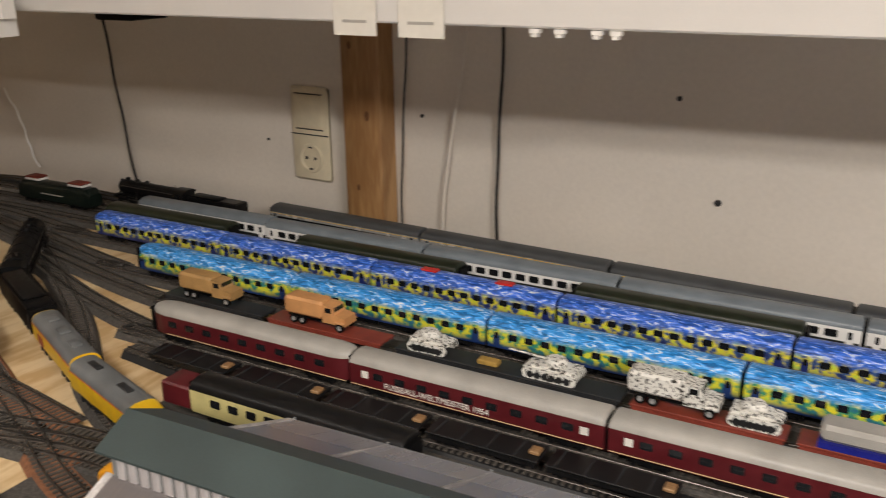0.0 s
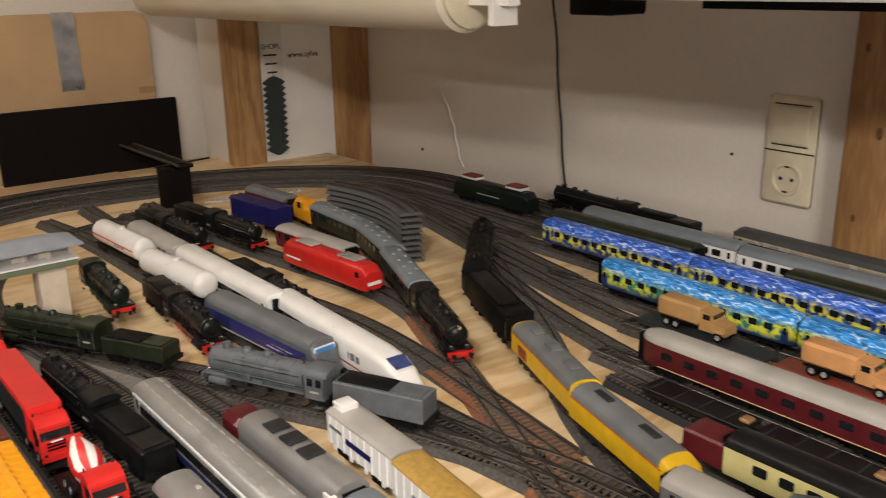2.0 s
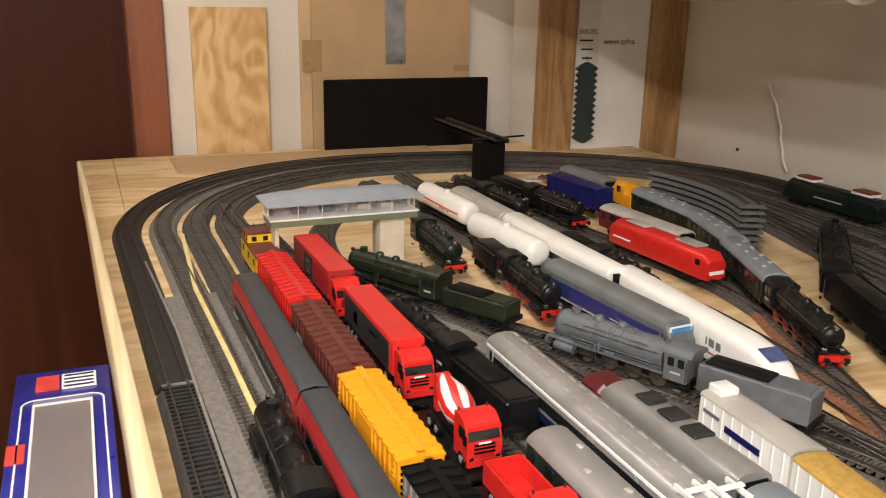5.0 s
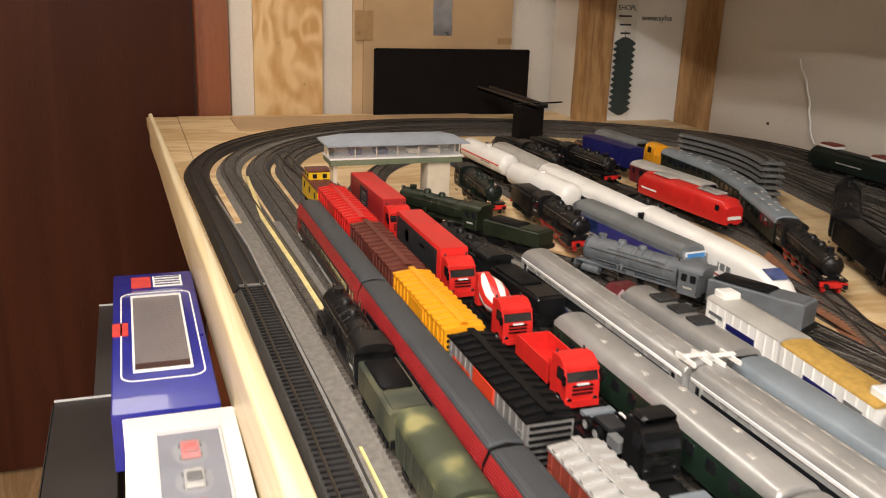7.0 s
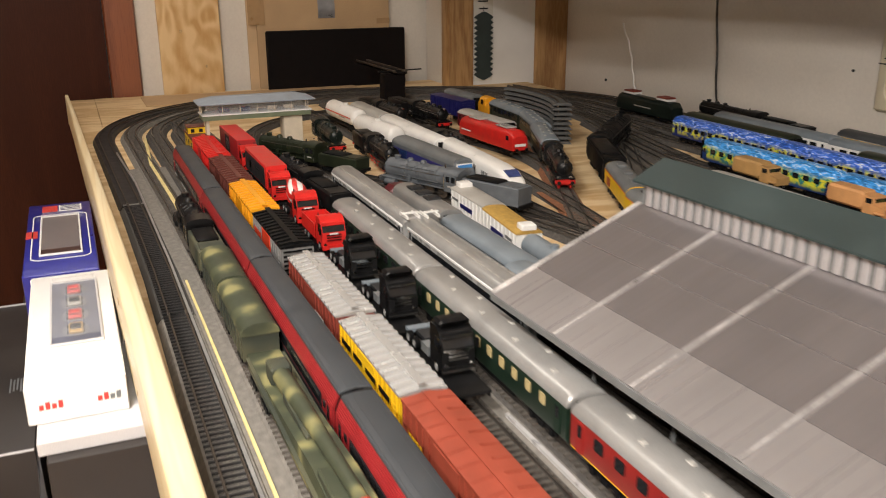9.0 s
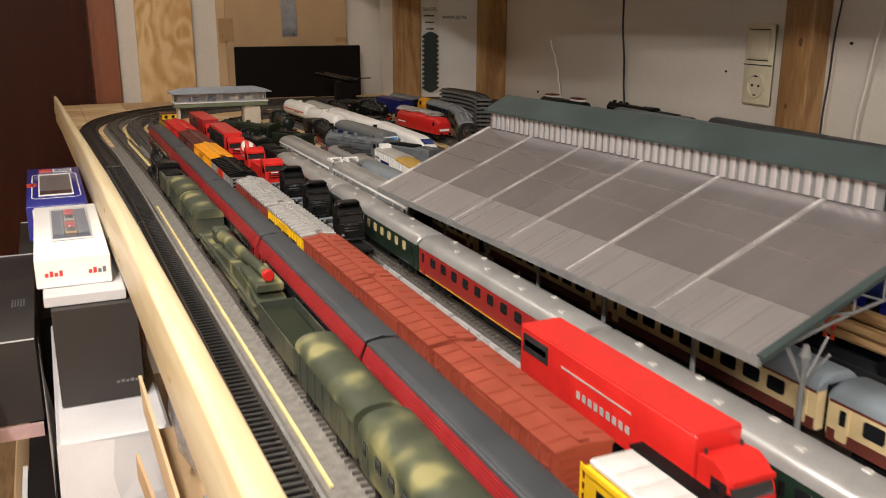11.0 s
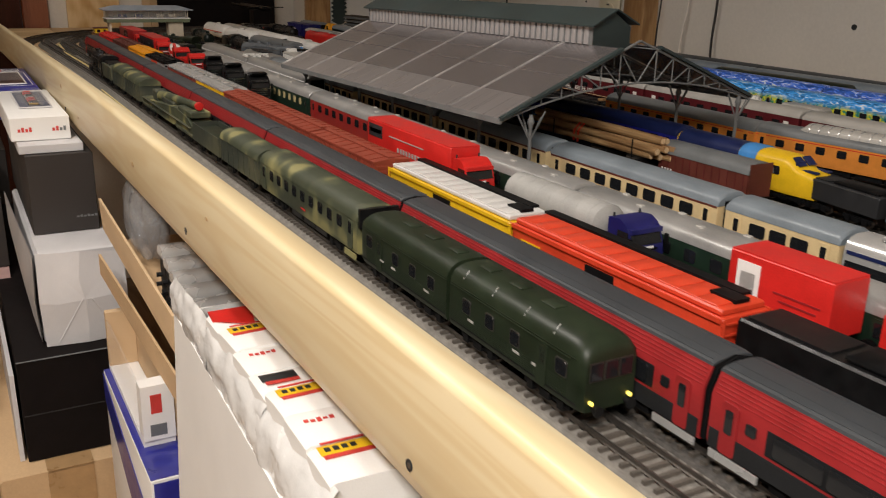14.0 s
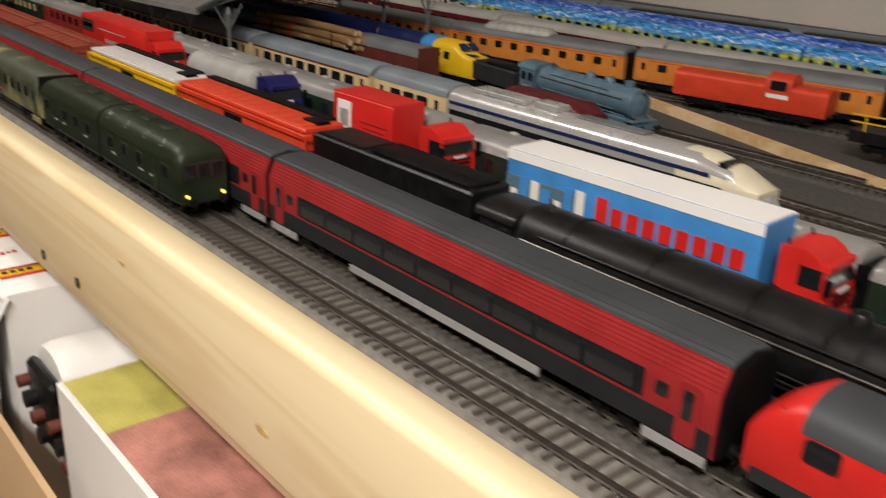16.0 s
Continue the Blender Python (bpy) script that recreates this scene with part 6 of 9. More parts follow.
cc = coach("camouflaged olive and sand passenger coach with open windows", "camo", "camo", 0.215, 9, (0.0235, 0.0320, 0.0085), group="camouflaged train", W=0.0160, H=0.0455, eave=0.0350, vents=0, bell=False, under="soot")
part("rear_hood", bx(0.1076, 0.1110, -0.0150, 0.0150, 0.030, 0.0440), M["soot"], cc)
for s in (-1, 1):
    part("end_step", bx(0.085, 0.105, s * 0.0158 - 0.0004, s * 0.0158 + 0.0004, 0.0055, 0.0100), M["camo"], cc)
    part("red_plate", bx(-0.004, 0.006, s * 0.0163 - 0.0002, s * 0.0163 + 0.0002, 0.0165, 0.0180), M["red"], cc)
place(cc, GX - 0.362, 0.072)


def camo_wagon(label, kind, L, m="camodark"):
    t = thing("camouflaged_wagon", label, "freight wagon", group="camouflaged train")
    h = L / 2
    if kind == "van":
        part("body", bx(-h, h, -0.0150, 0.0150, 0.0105, 0.0330), M[m], t)
        bm = bmesh.new()
        rp = roof_prof(0.0158, 0.0325, 0.0425)
        loft(bm, [(-h - 0.001, rp), (h + 0.001, rp)])
        part("roof", bm, M["camo"], t)
        for x in spread(-h, h, 7):
            for s in (-1, 1):
                part("plank_rib", bx(x - 0.0005, x + 0.0005, s * 0.0152 - 0.0005, s * 0.0152 + 0.0005, 0.0105, 0.0325), M[m], t)
    else:
        for s in (-1, 1):
            part("side_wall", bx(-h, h, s * 0.0148 - 0.0006, s * 0.0148 + 0.0006, 0.0105, 0.0300), M[m], t)
            part("end_wall", bx(s * h - 0.0006, s * h + 0.0006, -0.0142, 0.0142, 0.0105, 0.0300), M[m], t)
        part("floor", bx(-h, h, -0.0142, 0.0142, 0.0100, 0.0120), M[m], t)
        part("load", bx(-h + 0.002, h - 0.002, -0.0138, 0.0138, 0.0121, 0.0255, c=0.003), M["olive2"], t)
    part("underframe", bx(-h + 0.002, h - 0.002, -0.009, 0.009, 0.0070, 0.0099), M["soot"], t)
    for x in (-h * 0.55, h * 0.55):
        bogie(t, x, 0.014)
    return t


def rail_gun(label, L=0.285):
    """Railway gun: two bogie frames, an arched girder carriage and a long barrel with a red muzzle cover."""
    t = thing("railway_gun", label, "railway gun", group="camouflaged train")
    h = L / 2
    bm = bmesh.new()
    side = [(-h, 0.0135), (-h * 0.62, 0.0135), (-h * 0.50, 0.0095), (h * 0.30, 0.0095), (h * 0.42, 0.0135), (h, 0.0135), (h, 0.0215), (h * 0.80, 0.0300), (h * 0.42, 0.0330), (-h * 0.30, 0.0250), (-h * 0.62, 0.0215), (-h, 0.0205)]
    quads(bm, [[(x, y, z) for x, z in side] for y in (-0.0128, 0.0128)])
    part("girder_carriage", bm, M["camo"], t)
    for s in (-1, 1):
        bm = bmesh.new()
        box(bm, s * h * 0.70 - 0.040, s * h * 0.70 + 0.040, -0.0138, 0.0138, 0.0090, 0.0134, c=0.0008)
        part("bogie_deck", bm, M["camodark"], t)
        for e in (-0.020, 0.020):
            bogie(t, s * h * 0.70 + e, 0.016)
        for k in range(5):
            x = -h * 0.85 + 0.046 * k
            part("frame_rib", bx(x - 0.0007, x + 0.0007, s * 0.0131 - 0.0005, s * 0.0131 + 0.0005, 0.0138, 0.0205), M["camodark"], t)
        part("side_walkway", bx(-h * 0.95, h * 0.95, s * 0.0143 - 0.0014, s * 0.0143 + 0.0014, 0.0200, 0.0208), M["camodark"], t)
    bm = bmesh.new()
    lathe(bm, [(-h * 0.55, 0.0070, 0.0290), (-h * 0.30, 0.0068, 0.0318), (h * 0.20, 0.0052, 0.0372), (h * 0.86, 0.0040, 0.0432)], 16)
    part("gun_barrel", bm, M["camo"], t)
    bm = bmesh.new()
    lathe(bm, [(h * 0.862, 0.0050, 0.0432), (h * 0.895, 0.0050, 0.0434), (h * 0.90, 0.0042, 0.0434)], 14)
    part("muzzle_cover", bm, M["red"], t, "red muzzle cover")
    part("breech_block", bx(-h * 0.66, -h * 0.52, -0.0080, 0.0080, 0.0215, 0.0365, c=0.0015), M["camodark"], t)
    part("cradle", bx(-h * 0.30, h * 0.16, -0.0070, 0.0070, 0.0250, 0.0335, c=0.0012), M["camodark"], t)
    part("front_house", bx(h * 0.48, h * 0.92, -0.0120, 0.0120, 0.0301, 0.0375, c=0.0012), M["camo"], t)
    return t


place(camo_wagon("camouflaged covered van with curved roof", "van", 0.122), GX - 0.541, 0.072)
place(camo_wagon("dark green open wagon with a covered load", "open", 0.108), GX - 0.664, 0.072)
place(rail_gun("camouflaged railway gun with a red muzzle cover"), GX - 0.870, 0.072)
place(camo_wagon("camouflaged covered van with curved roof", "van", 0.115), GX - 1.078, 0.072)
place(camo_wagon("camouflaged covered van with curved roof", "van", 0.100), GX - 1.193, 0.072)
place(steam("black steam engine with camouflaged tender", "soot", 0.150, 4, 0.085, tender_paint="camodark", front=False), GX - 1.42, 0.071, 180)

# American freight cars
caboose = thing("caboose", "yellow caboose with brown cupola roof", "caboose", group="box cars")
part("body", bx(-0.052, 0.052, -0.0160, 0.0160, 0.011, 0.036), M["yellow"], caboose)
part("roof", bx(-0.060, 0.060, -0.0170, 0.0170, 0.0361, 0.0385, c=0.0008), M["brown"], caboose)
part("cupola", bx(-0.038, -0.008, -0.0150, 0.0150, 0.0386, 0.0490), M["yellow"], caboose)
part("cupola_roof", bx(-0.040, -0.006, -0.0165, 0.0165, 0.0491, 0.0508, c=0.0006), M["brown"], caboose)
side_panes(caboose, (-0.030, -0.016), 0.006, 0.0405, 0.0465, 0.0150, "glass", name="cupola_window")
side_panes(caboose, (-0.035, 0.0, 0.035), 0.007, 0.023, 0.031, 0.0160, "glass")
for y in (-0.007, 0.007):
    part("end_window", bx(-0.0078, -0.0072, y - 0.003, y + 0.003, 0.0405, 0.0465), M["glass"], caboose)
for x in (-0.03, 0.03):
    bogie(caboose, x, 0.020)
place(caboose, -1.652, 0.148)
place(boxcar("bright red boxcar with ribbed red roof", "red", "red", 0.170, ribs=14), -1.505, 0.148)
place(boxcar("dark brown boxcar with ribbed roof and white lettering", "brown", "brown", 0.165, ribs=12, sign=("rooflight", -0.055, -0.03, 0.022, 0.027)), -1.330, 0.148)
place(boxcar("amber yellow boxcar with ribbed yellow roof", "amber", "amber", 0.145, ribs=12, ends="black", sign=("black", -0.06, -0.035, 0.022, 0.026)), -1.168, 0.148)
place(boxcar("black roofed boxcar with silver and orange sides", "strip", "black", 0.145, ribs=12, door="redorange", ends="black", sign=("redorange", -0.06, -0.022, 0.020, 0.033)), -1.012, 0.148)
place(boxcar("oxide red boxcar with silver ribbed roof", "oxide", "silver", 0.165, ribs=14, sign=("rooflight", 0.02, 0.05, 0.022, 0.027)), -0.826, 0.148)
place(boxcar("chrome yellow boxcar with silver ribbed roof", "yellow", "silver", 0.140, ribs=12, ends="silver", sign=("black", -0.06, 0.06, 0.030, 0.034)), -0.663, 0.148)
for x in (-0.513, -0.358, -0.200):
    place(boxcar("light oxide red boxcar with plain ribbed roof", "oxide2", "oxide2", 0.150, ribs=9, style="thin", sign=("yellow", -0.06, -0.035, 0.022, 0.028)), x, 0.148)
place(autorack("yellow covered freight car with white ribbed roof", "yellow", "whiteroof"), -0.022, 0.158)
place(autorack("vermilion covered freight car with black roof walk", "redorange", "redorange", 0.190), 0.167, 0.160)
# black engine ahead of the freight cars
place(steam("large black articulated steam engine with long tender", "soot", 0.27, 6, 0.150, boiler=0.0172, front=False, th=0.0455, cabw=0.0165), 0.562, 0.160, 0.3)

# lorries beside the green coaches
TZ = 0.0129
for x, L_ in ((-1.525, 0.186), (-1.322, 0.186), (-1.160, 0.112), (-1.040, 0.112), (-0.925, 0.108), (-0.812, 0.108), (-0.690, 0.118), (-0.160, 0.206), (0.065, 0.190), (0.275, 0.150), (0.490, 0.205)):
    place(flat_wagon("black flat wagon carrying a model lorry", L_, "soot", group="lorry wagons"), x, 0.203)
lo = lorry("red articulated lorry with round black badge", "red", "rjred", 0.150, 0.044, signs=((0.050, 0.085, 0.014, 0.040, "dark"), (0.058, 0.077, 0.019, 0.035, "rooflight"), (0.061, 0.074, 0.022, 0.032, "dark")), z=TZ, roof_m="red")
lo.matrix_basis = pose(-1.525, 0.196, RAIL, 0, 0, 1)
lo = lorry("red articulated lorry with dark sign panel", "red", "red", 0.150, 0.044, signs=((0.004, 0.140, 0.014, 0.0405, "dark"), (0.035, 0.047, 0.021, 0.033, "rooflight"), (0.085, 0.105, 0.030, 0.032, "rooflight")), z=TZ)
lo.matrix_basis = pose(-1.322, 0.199, RAIL)
r_ = rigid("red concrete mixer lorry with striped drum", "red", "mixer", z=TZ)
r_.matrix_basis = pose(-1.155, 0.204, RAIL)
r_ = rigid("red tipper lorry with open body", "red", "tipper", z=TZ)
r_.matrix_basis = pose(-1.038, 0.203, RAIL)
tr0 = rigid("black tractor unit with chrome grille bars", "soot", "tractor", z=TZ)
tr0.matrix_basis = pose(-0.937, 0.205, RAIL)
for x in (-0.825, -0.703):
    copy_thing(tr0, pose(x, 0.205, RAIL))
lo = lorry("bright red articulated lorry with white lettering", "red", "red", 0.170, 0.046, signs=((0.004, 0.034, 0.030, 0.042, "dark"), (0.006, 0.032, 0.034, 0.038, "white"), (0.050, 0.12, 0.035, 0.036, "rooflight")), z=TZ)
lo.matrix_basis = pose(-0.160, 0.200, RAIL)
for i in range(9):
    part("letter_bar", bx(-0.03 + 0.006 * i, -0.0265 + 0.006 * i, -0.0152, -0.0149, 0.023 + TZ, 0.0275 + TZ), M["rooflight"], lo)
r_ = rigid("indigo silo lorry with a smooth grey barrel", "indigo", "tank", z=TZ)
r_.matrix_basis = pose(0.098, 0.205, RAIL)
lo = lorry("bright red lorry with tall plain red box", "red", "red", 0.068, 0.0445, signs=((0.006, 0.022, 0.018, 0.040, "whitecard"), (0.009, 0.019, 0.022, 0.034, "roofgrey"), (0.032, 0.062, 0.028, 0.029, "rjred"), (0.036, 0.060, 0.024, 0.025, "rjred")), z=TZ, gap=0.026)
lo.matrix_basis = pose(0.274, 0.213, RAIL, 0, 0, 1)
lo = lorry("red lorry with a blue and white advertising trailer", "red", "bluelight", 0.158, 0.0445, signs=((0.0, 0.158, 0.039, 0.0445, "whitecard"), (0.0, 0.05, 0.0125, 0.030, "steelblue")), z=TZ, roof_m="whitecard", gap=0.006)
lo.matrix_basis = pose(0.492, 0.212, RAIL, 0, 0, 2)
random.seed(21)
for i in range(9):
    part("letter_bar", bx(-0.030 + 0.0098 * i, -0.0228 + 0.0098 * i, -0.0153, -0.0149, 0.020 + TZ, (0.0295 if i else 0.033) + TZ), M["red"], lo, "red lettering bar")
for i in range(7):
    part("picture_patch", bx(-0.092 + 0.008 * i, -0.086 + 0.008 * i, -0.0153, -0.0149, 0.014 + TZ, 0.020 + random.random() * 0.016 + TZ), M["bluelight" if i % 2 else "paper"], lo, "pale blue picture patch")

# green coaches and the red restaurant coach
gc = coach("bottle green coach with silver grey roof", "green", "roofsilver", 0.276, 10, (0.0240, 0.0325, 0.0100), group="green coaches", glass="glass", vents=8)
place(gc, -0.965, 0.248)
gc2 = coach("bottle green coach with lit cream windows", "green", "roofsilver", 0.276, 11, (0.0240, 0.0325, 0.0080), group="green coaches", glass="litglass", vents=8)
place(gc2, -0.684, 0.248)
rc = coach("dark red restaurant coach with grey roof", "darkred", "roofsilver", 0.276, 10, (0.0240, 0.0325, 0.0105), group="green coaches", vents=8, stripes=((0.0125, 0.0130, "yellow"),))
place(rc, -0.402, 0.248)
gc3 = again(gc, -0.120, 0.248)
again(gc, 0.162, 0.248)
again(gc, 0.446, 0.248)
again(gc, 0.730, 0.248)
# ---- silver and cream trains ----
sv = coach("silver streamlined coach with white fluted roof edge", "silver", "roofsilver", 0.290, 0, group="silver train", vents=0, stripes=((0.0105, 0.0180, "navy"), (0.0210, 0.0300, "glass", -0.13, 0.13)), W=0.0165)
for s in (-1, 1):
    part("edge_rail", bx(-0.143, 0.143, s * 0.0162 - 0.0012, s * 0.0162 + 0.0012, 0.0345, 0.0375, c=0.0004), M["whitecard"], sv, "white roof edge rail")
    part("edge_gap", bx(-0.143, 0.143, s * 0.0148 - 0.0010, s * 0.0148 + 0.0010, 0.0376, 0.0398), M["roofgrey"], sv, "grey roof gap")
    bm = bmesh.new()
    for k in range(17):
        box(bm, -0.138 + 0.0165 * k, -0.128 + 0.0165 * k, s * 0.0072 - 0.0008, s * 0.0072 + 0.0008, 0.0445, 0.0462)
    part("roof_panel_row", bm, M["rooflight"], sv, "row of pale roof panels")
    part("edge_rail", bx(-0.143, 0.143, s * 0.0131 - 0.0011, s * 0.0131 + 0.0011, 0.0410, 0.0428, c=0.0004), M["whitecard"], sv, "white roof edge rail")
place(sv, -1.132, 0.297)
again(sv, -0.838, 0.300)
for x, y in ((-0.99, 0.290), (-0.985, 0.312)):
    pt = thing("pantograph", "white folded pantograph on the coach roof", "pantograph", x, y, 0, RAIL + 0.046)
    part("frame", bx(-0.012, 0.012, -0.008, -0.006, 0.0, 0.0035), M["white"], pt)
    part("frame", bx(-0.012, 0.012, 0.006, 0.008, 0.0, 0.0035), M["white"], pt)
    part("bow", bx(-0.002, 0.002, -0.010, 0.010, 0.0036, 0.0052), M["white"], pt)
# grey round-nosed diesel and slate coach behind it
place(body_loco("grey round-nosed diesel engine with roof fans", "roofsilver", None, [(-0.085, 0.55, 0.026), (-0.080, 0.80, 0.034), (-0.068, 1.0, 0.044), (0.085, 1.0, 0.0455)], 0.17, vents=[(-0.03 + 0.028 * i, 0, 0.009, 0.009, 0.0445, 0.0470, "dark", "roof_fan") for i in range(3)], stripes=((-0.06, 0.084, 0.012, 0.018, "maroon"),)), -1.085, 0.345)
place(coach("slate grey coach with smooth dark roof", "greyloco", "roofblue", 0.27, 10, (0.0225, 0.0300, 0.0125), group="slate coaches", vents=0, H=0.0430, eave=0.0340), -0.858, 0.345)
solid("maroon_bonnet", bx(-1.195, -1.160, 0.329, 0.361, RAIL + 0.008, RAIL + 0.036, c=0.006), M["maroon"], "small maroon engine bonnet behind the silver train", "engine")
cr = coach("cream and brown dining coach with grey roof", "cream", "roofblue", 0.217, 8, (0.0225, 0.0320, 0.0145), group="cream coaches", stripes=((0.0105, 0.0180, "brown"), (0.0345, 0.0362, "brown")), vents=0, glass="glass")
place(cr, -0.0215, 0.338)
for i in (-1, -2, -3):
    again(cr, -0.0215 + 0.225 * i, 0.338 - (0.008 if i < -2 else 0))
place(coach("grey roofed cream coach beside the silver unit", "cream", "roofblue", 0.10, 3, (0.0225, 0.0320, 0.0145), group="cream coaches", stripes=((0.0105, 0.0180, "brown"),), vents=0), 0.145, 0.338)
svp = place(body_loco("silver and white streamlined power car with cream nose", "silver", "silver", [(-0.14, 1.0, 0.0455), (0.10, 1.0, 0.0455), (0.122, 0.92, 0.0400), (0.142, 0.72, 0.028), (0.150, 0.5, 0.020)], 0.30, vents=((-0.09, 0, 0.03, 0.009, 0.0455, 0.049, "silver", "roof_unit"), (-0.04, 0, 0.012, 0.007, 0.0455, 0.0505, "silver", "roof_unit"), (0.02, 0, 0.03, 0.006, 0.0455, 0.047, "roofgrey", "roof_unit")),
                cabwin=((0.123, -0.012, 0.012, 0.0315, 0.0375, "glass", "windscreen"),), stripes=((-0.138, 0.11, 0.0335, 0.036, "navy"), (-0.138, 0.12, 0.019, 0.029, "glass")), buffers=False, skirtm="dark"), 0.340, 0.336)
bm = bmesh.new()
ns = lambda f, H: [(-0.0169 * f, 0.022)] + [(y * -1, z) for y, z in roof_prof(0.0169 * f, 0.030, H)] + [(0.0169 * f, 0.022)]
loft(bm, [(0.085, ns(1.0, 0.0462)), (0.101, ns(1.0, 0.0462)), (0.1225, ns(0.93, 0.0407)), (0.1425, ns(0.74, 0.0300))])
part("nose", bm, M["ivory"], svp, "cream nose shell")
part("nose_window", bx(0.1125, 0.1185, -0.012, 0.012, 0.0405, 0.0432), M["glass"], svp)

# timber wagon, brown van, engines of the next row
lw = place(flat_wagon("dark bogie wagon loaded with pine logs", 0.24, "dark"), -0.204, 0.438)
logs = thing("log_load", "bundle of brown pine logs tied with red band", "logs", -0.204, 0.438, 0, RAIL + 0.009)
for x in (-0.085, -0.03, 0.03, 0.085):
    part("bolster", bx(x - 0.004, x + 0.004, -0.0145, 0.0145, 0.0129, 0.0232), M["soot"], lw)
random.seed(4)
for i, (y, z) in enumerate(((-0.0105, 0.0195), (-0.0035, 0.0185), (0.0035, 0.0190), (0.0105, 0.0195), (-0.0075, 0.0270), (0.0, 0.0275), (0.0075, 0.0268), (-0.004, 0.0350), (0.0035, 0.0352))):
    bm = bmesh.new()
    a, b = -0.105 - random.random() * 0.02, 0.095 + random.random() * 0.03
    p0, p1, p2 = ((q, y + random.uniform(-0.0028, 0.0028), z + random.uniform(-0.001, 0.0015)) for q in (a, random.uniform(-0.03, 0.03), b))
    r0 = random.uniform(0.0034, 0.0044)
    tube(bm, p0, p1, r0 * 0.8, 10, r0 * 0.92)
    tube(bm, p1, p2, r0 * 0.92, 10, r0)
    y, z = p2[1], p2[2]
    lg = part("log", bm, M["log"], logs)
    bm = bmesh.new()
    tube(bm, (b, y, z), (b + 0.0004, y, z), 0.0030, 10)
    part("cut_end", bm, M["logend"], lg, "pale sawn log end")
for x in (-0.06, 0.075):
    bm = bmesh.new()
    for s in (-1, 1):
        tube(bm, (x, s * 0.0148, 0.013), (x, s * 0.0148, 0.034), 0.0007, 6)
    part("stake", bm, M["soot"], logs)
bm = bmesh.new()
prs = [(-0.0138, 0.0150), (-0.0138, 0.0270), (-0.006, 0.0350), (0.006, 0.0350), (0.0138, 0.0270), (0.0138, 0.0150)]
for x in (-0.025, -0.018):
    quads(bm, [[(x + dx, y * f, 0.013 + (z - 0.013) * f) for y, z in prs] for dx, f in ((0, 1.0), (0.002, 1.03), (0.004, 1.0))], cap=False, closed=False)
part("red_band", bm, M["redorange"], logs, "red tie band")
bv = thing("covered_van", "brown covered goods van with grey curved roof", "freight wagon", group="goods vans")
part("body", bx(-0.058, 0.058, -0.0155, 0.0155, 0.0105, 0.0335), M["brown"], bv)
bm = bmesh.new()
rp = roof_prof(0.0163, 0.0330, 0.0440)
loft(bm, [(-0.059, rp), (0.059, rp)])
part("roof", bm, M["roofgrey"], bv)
for x in spread(-0.058, 0.058, 12):
    for s in (-1, 1):
        part("plank_rib", bx(x - 0.0003, x + 0.0003, s * 0.0156 - 0.0003, s * 0.0156 + 0.0003, 0.0110, 0.0330), M["maroon"], bv)
part("end_wall", bx(0.0582, 0.0592, -0.0145, 0.0145, 0.011, 0.0425), M["brown"], bv)
for s in (-1, 1):
    for i in range(4):
        part("lettering_bar", bx(-0.052 + i * 0.004, -0.050 + i * 0.004, s * 0.0161 - 0.0001, s * 0.0161 + 0.0001, 0.017, 0.019), M["whitecard"], bv)
for x in (-0.034, 0.034):
    bogie(bv, x, 0.012)
place(bv, -0.049, 0.456)
place(steam("steel blue tank-boilered steam engine with black tender", "steelblue", 0.17, 4, 0.09, boiler=0.0128, tender_paint="dark", front=False, tlow=True), 0.200, 0.490, -8)

bc = coach("dark blue coach with light blue sill", "blue", "navy", 0.27, 10, group="blue and yellow train", stripes=((0.0105, 0.0215, "bluelight"),), vents=0)
place(bc, -0.286, 0.520)
again(bc, -0.562, 0.528)
yl = place(body_loco("blue and yellow diesel engine with rounded nose", "yellow", None, [(-0.085, 1.0, 0.0455), (0.055, 1.0, 0.0455), (0.062, 1.0, 0.043), (0.070, 0.98, 0.036), (0.088, 0.90, 0.0325), (0.094, 0.72, 0.026)], 0.19,
                stripes=[(-0.084, 0.0, z, z + 0.0026, "navy") for z in (0.012, 0.0165, 0.021, 0.0255, 0.030)] + [(0.0, 0.022, 0.012, 0.034, "bluelight")], side_win=(((0.048,), 0.009, 0.026, 0.034, "glass", "cab_window"),),
                cabwin=((0.0665, -0.012, 0.012, 0.0335, 0.0405, "navy", "windscreen"),), buffers=False), -0.055, 0.512)
for s in (-1, 1):
    bm = bmesh.new()
    quads(bm, [[(0.0612, y, 0.0436), (0.0702, y, 0.0368), (0.0708, y, 0.0374), (0.0618, y, 0.0442)] for y in sorted((s * 0.0012, s * 0.0118))])
    part("windscreen", bm, M["navy"], yl, "dark blue windscreen")
    part("nose_stripe", bx(0.0715, 0.0890, s * 0.0085 - 0.0025, s * 0.0085 + 0.0025, 0.0352 - 0.002, 0.0366 - 0.002), M["navy"], yl)
part_blue = thing("engine_roof_cover", "dark blue ribbed engine roof", "engine roof", -0.055, 0.512)
bm = bmesh.new()
rp = roof_prof(0.0168, 0.0330, 0.0465)
loft(bm, [(-0.084, rp), (0.0, rp)])
part("cover", bm, M["navy"], part_blue)
bm = bmesh.new()
rp = roof_prof(0.0169, 0.0330, 0.0467)
loft(bm, [(0.0005, rp), (0.022, rp)])
part("front_band", bm, M["bluelight"], part_blue, "light blue roof band")

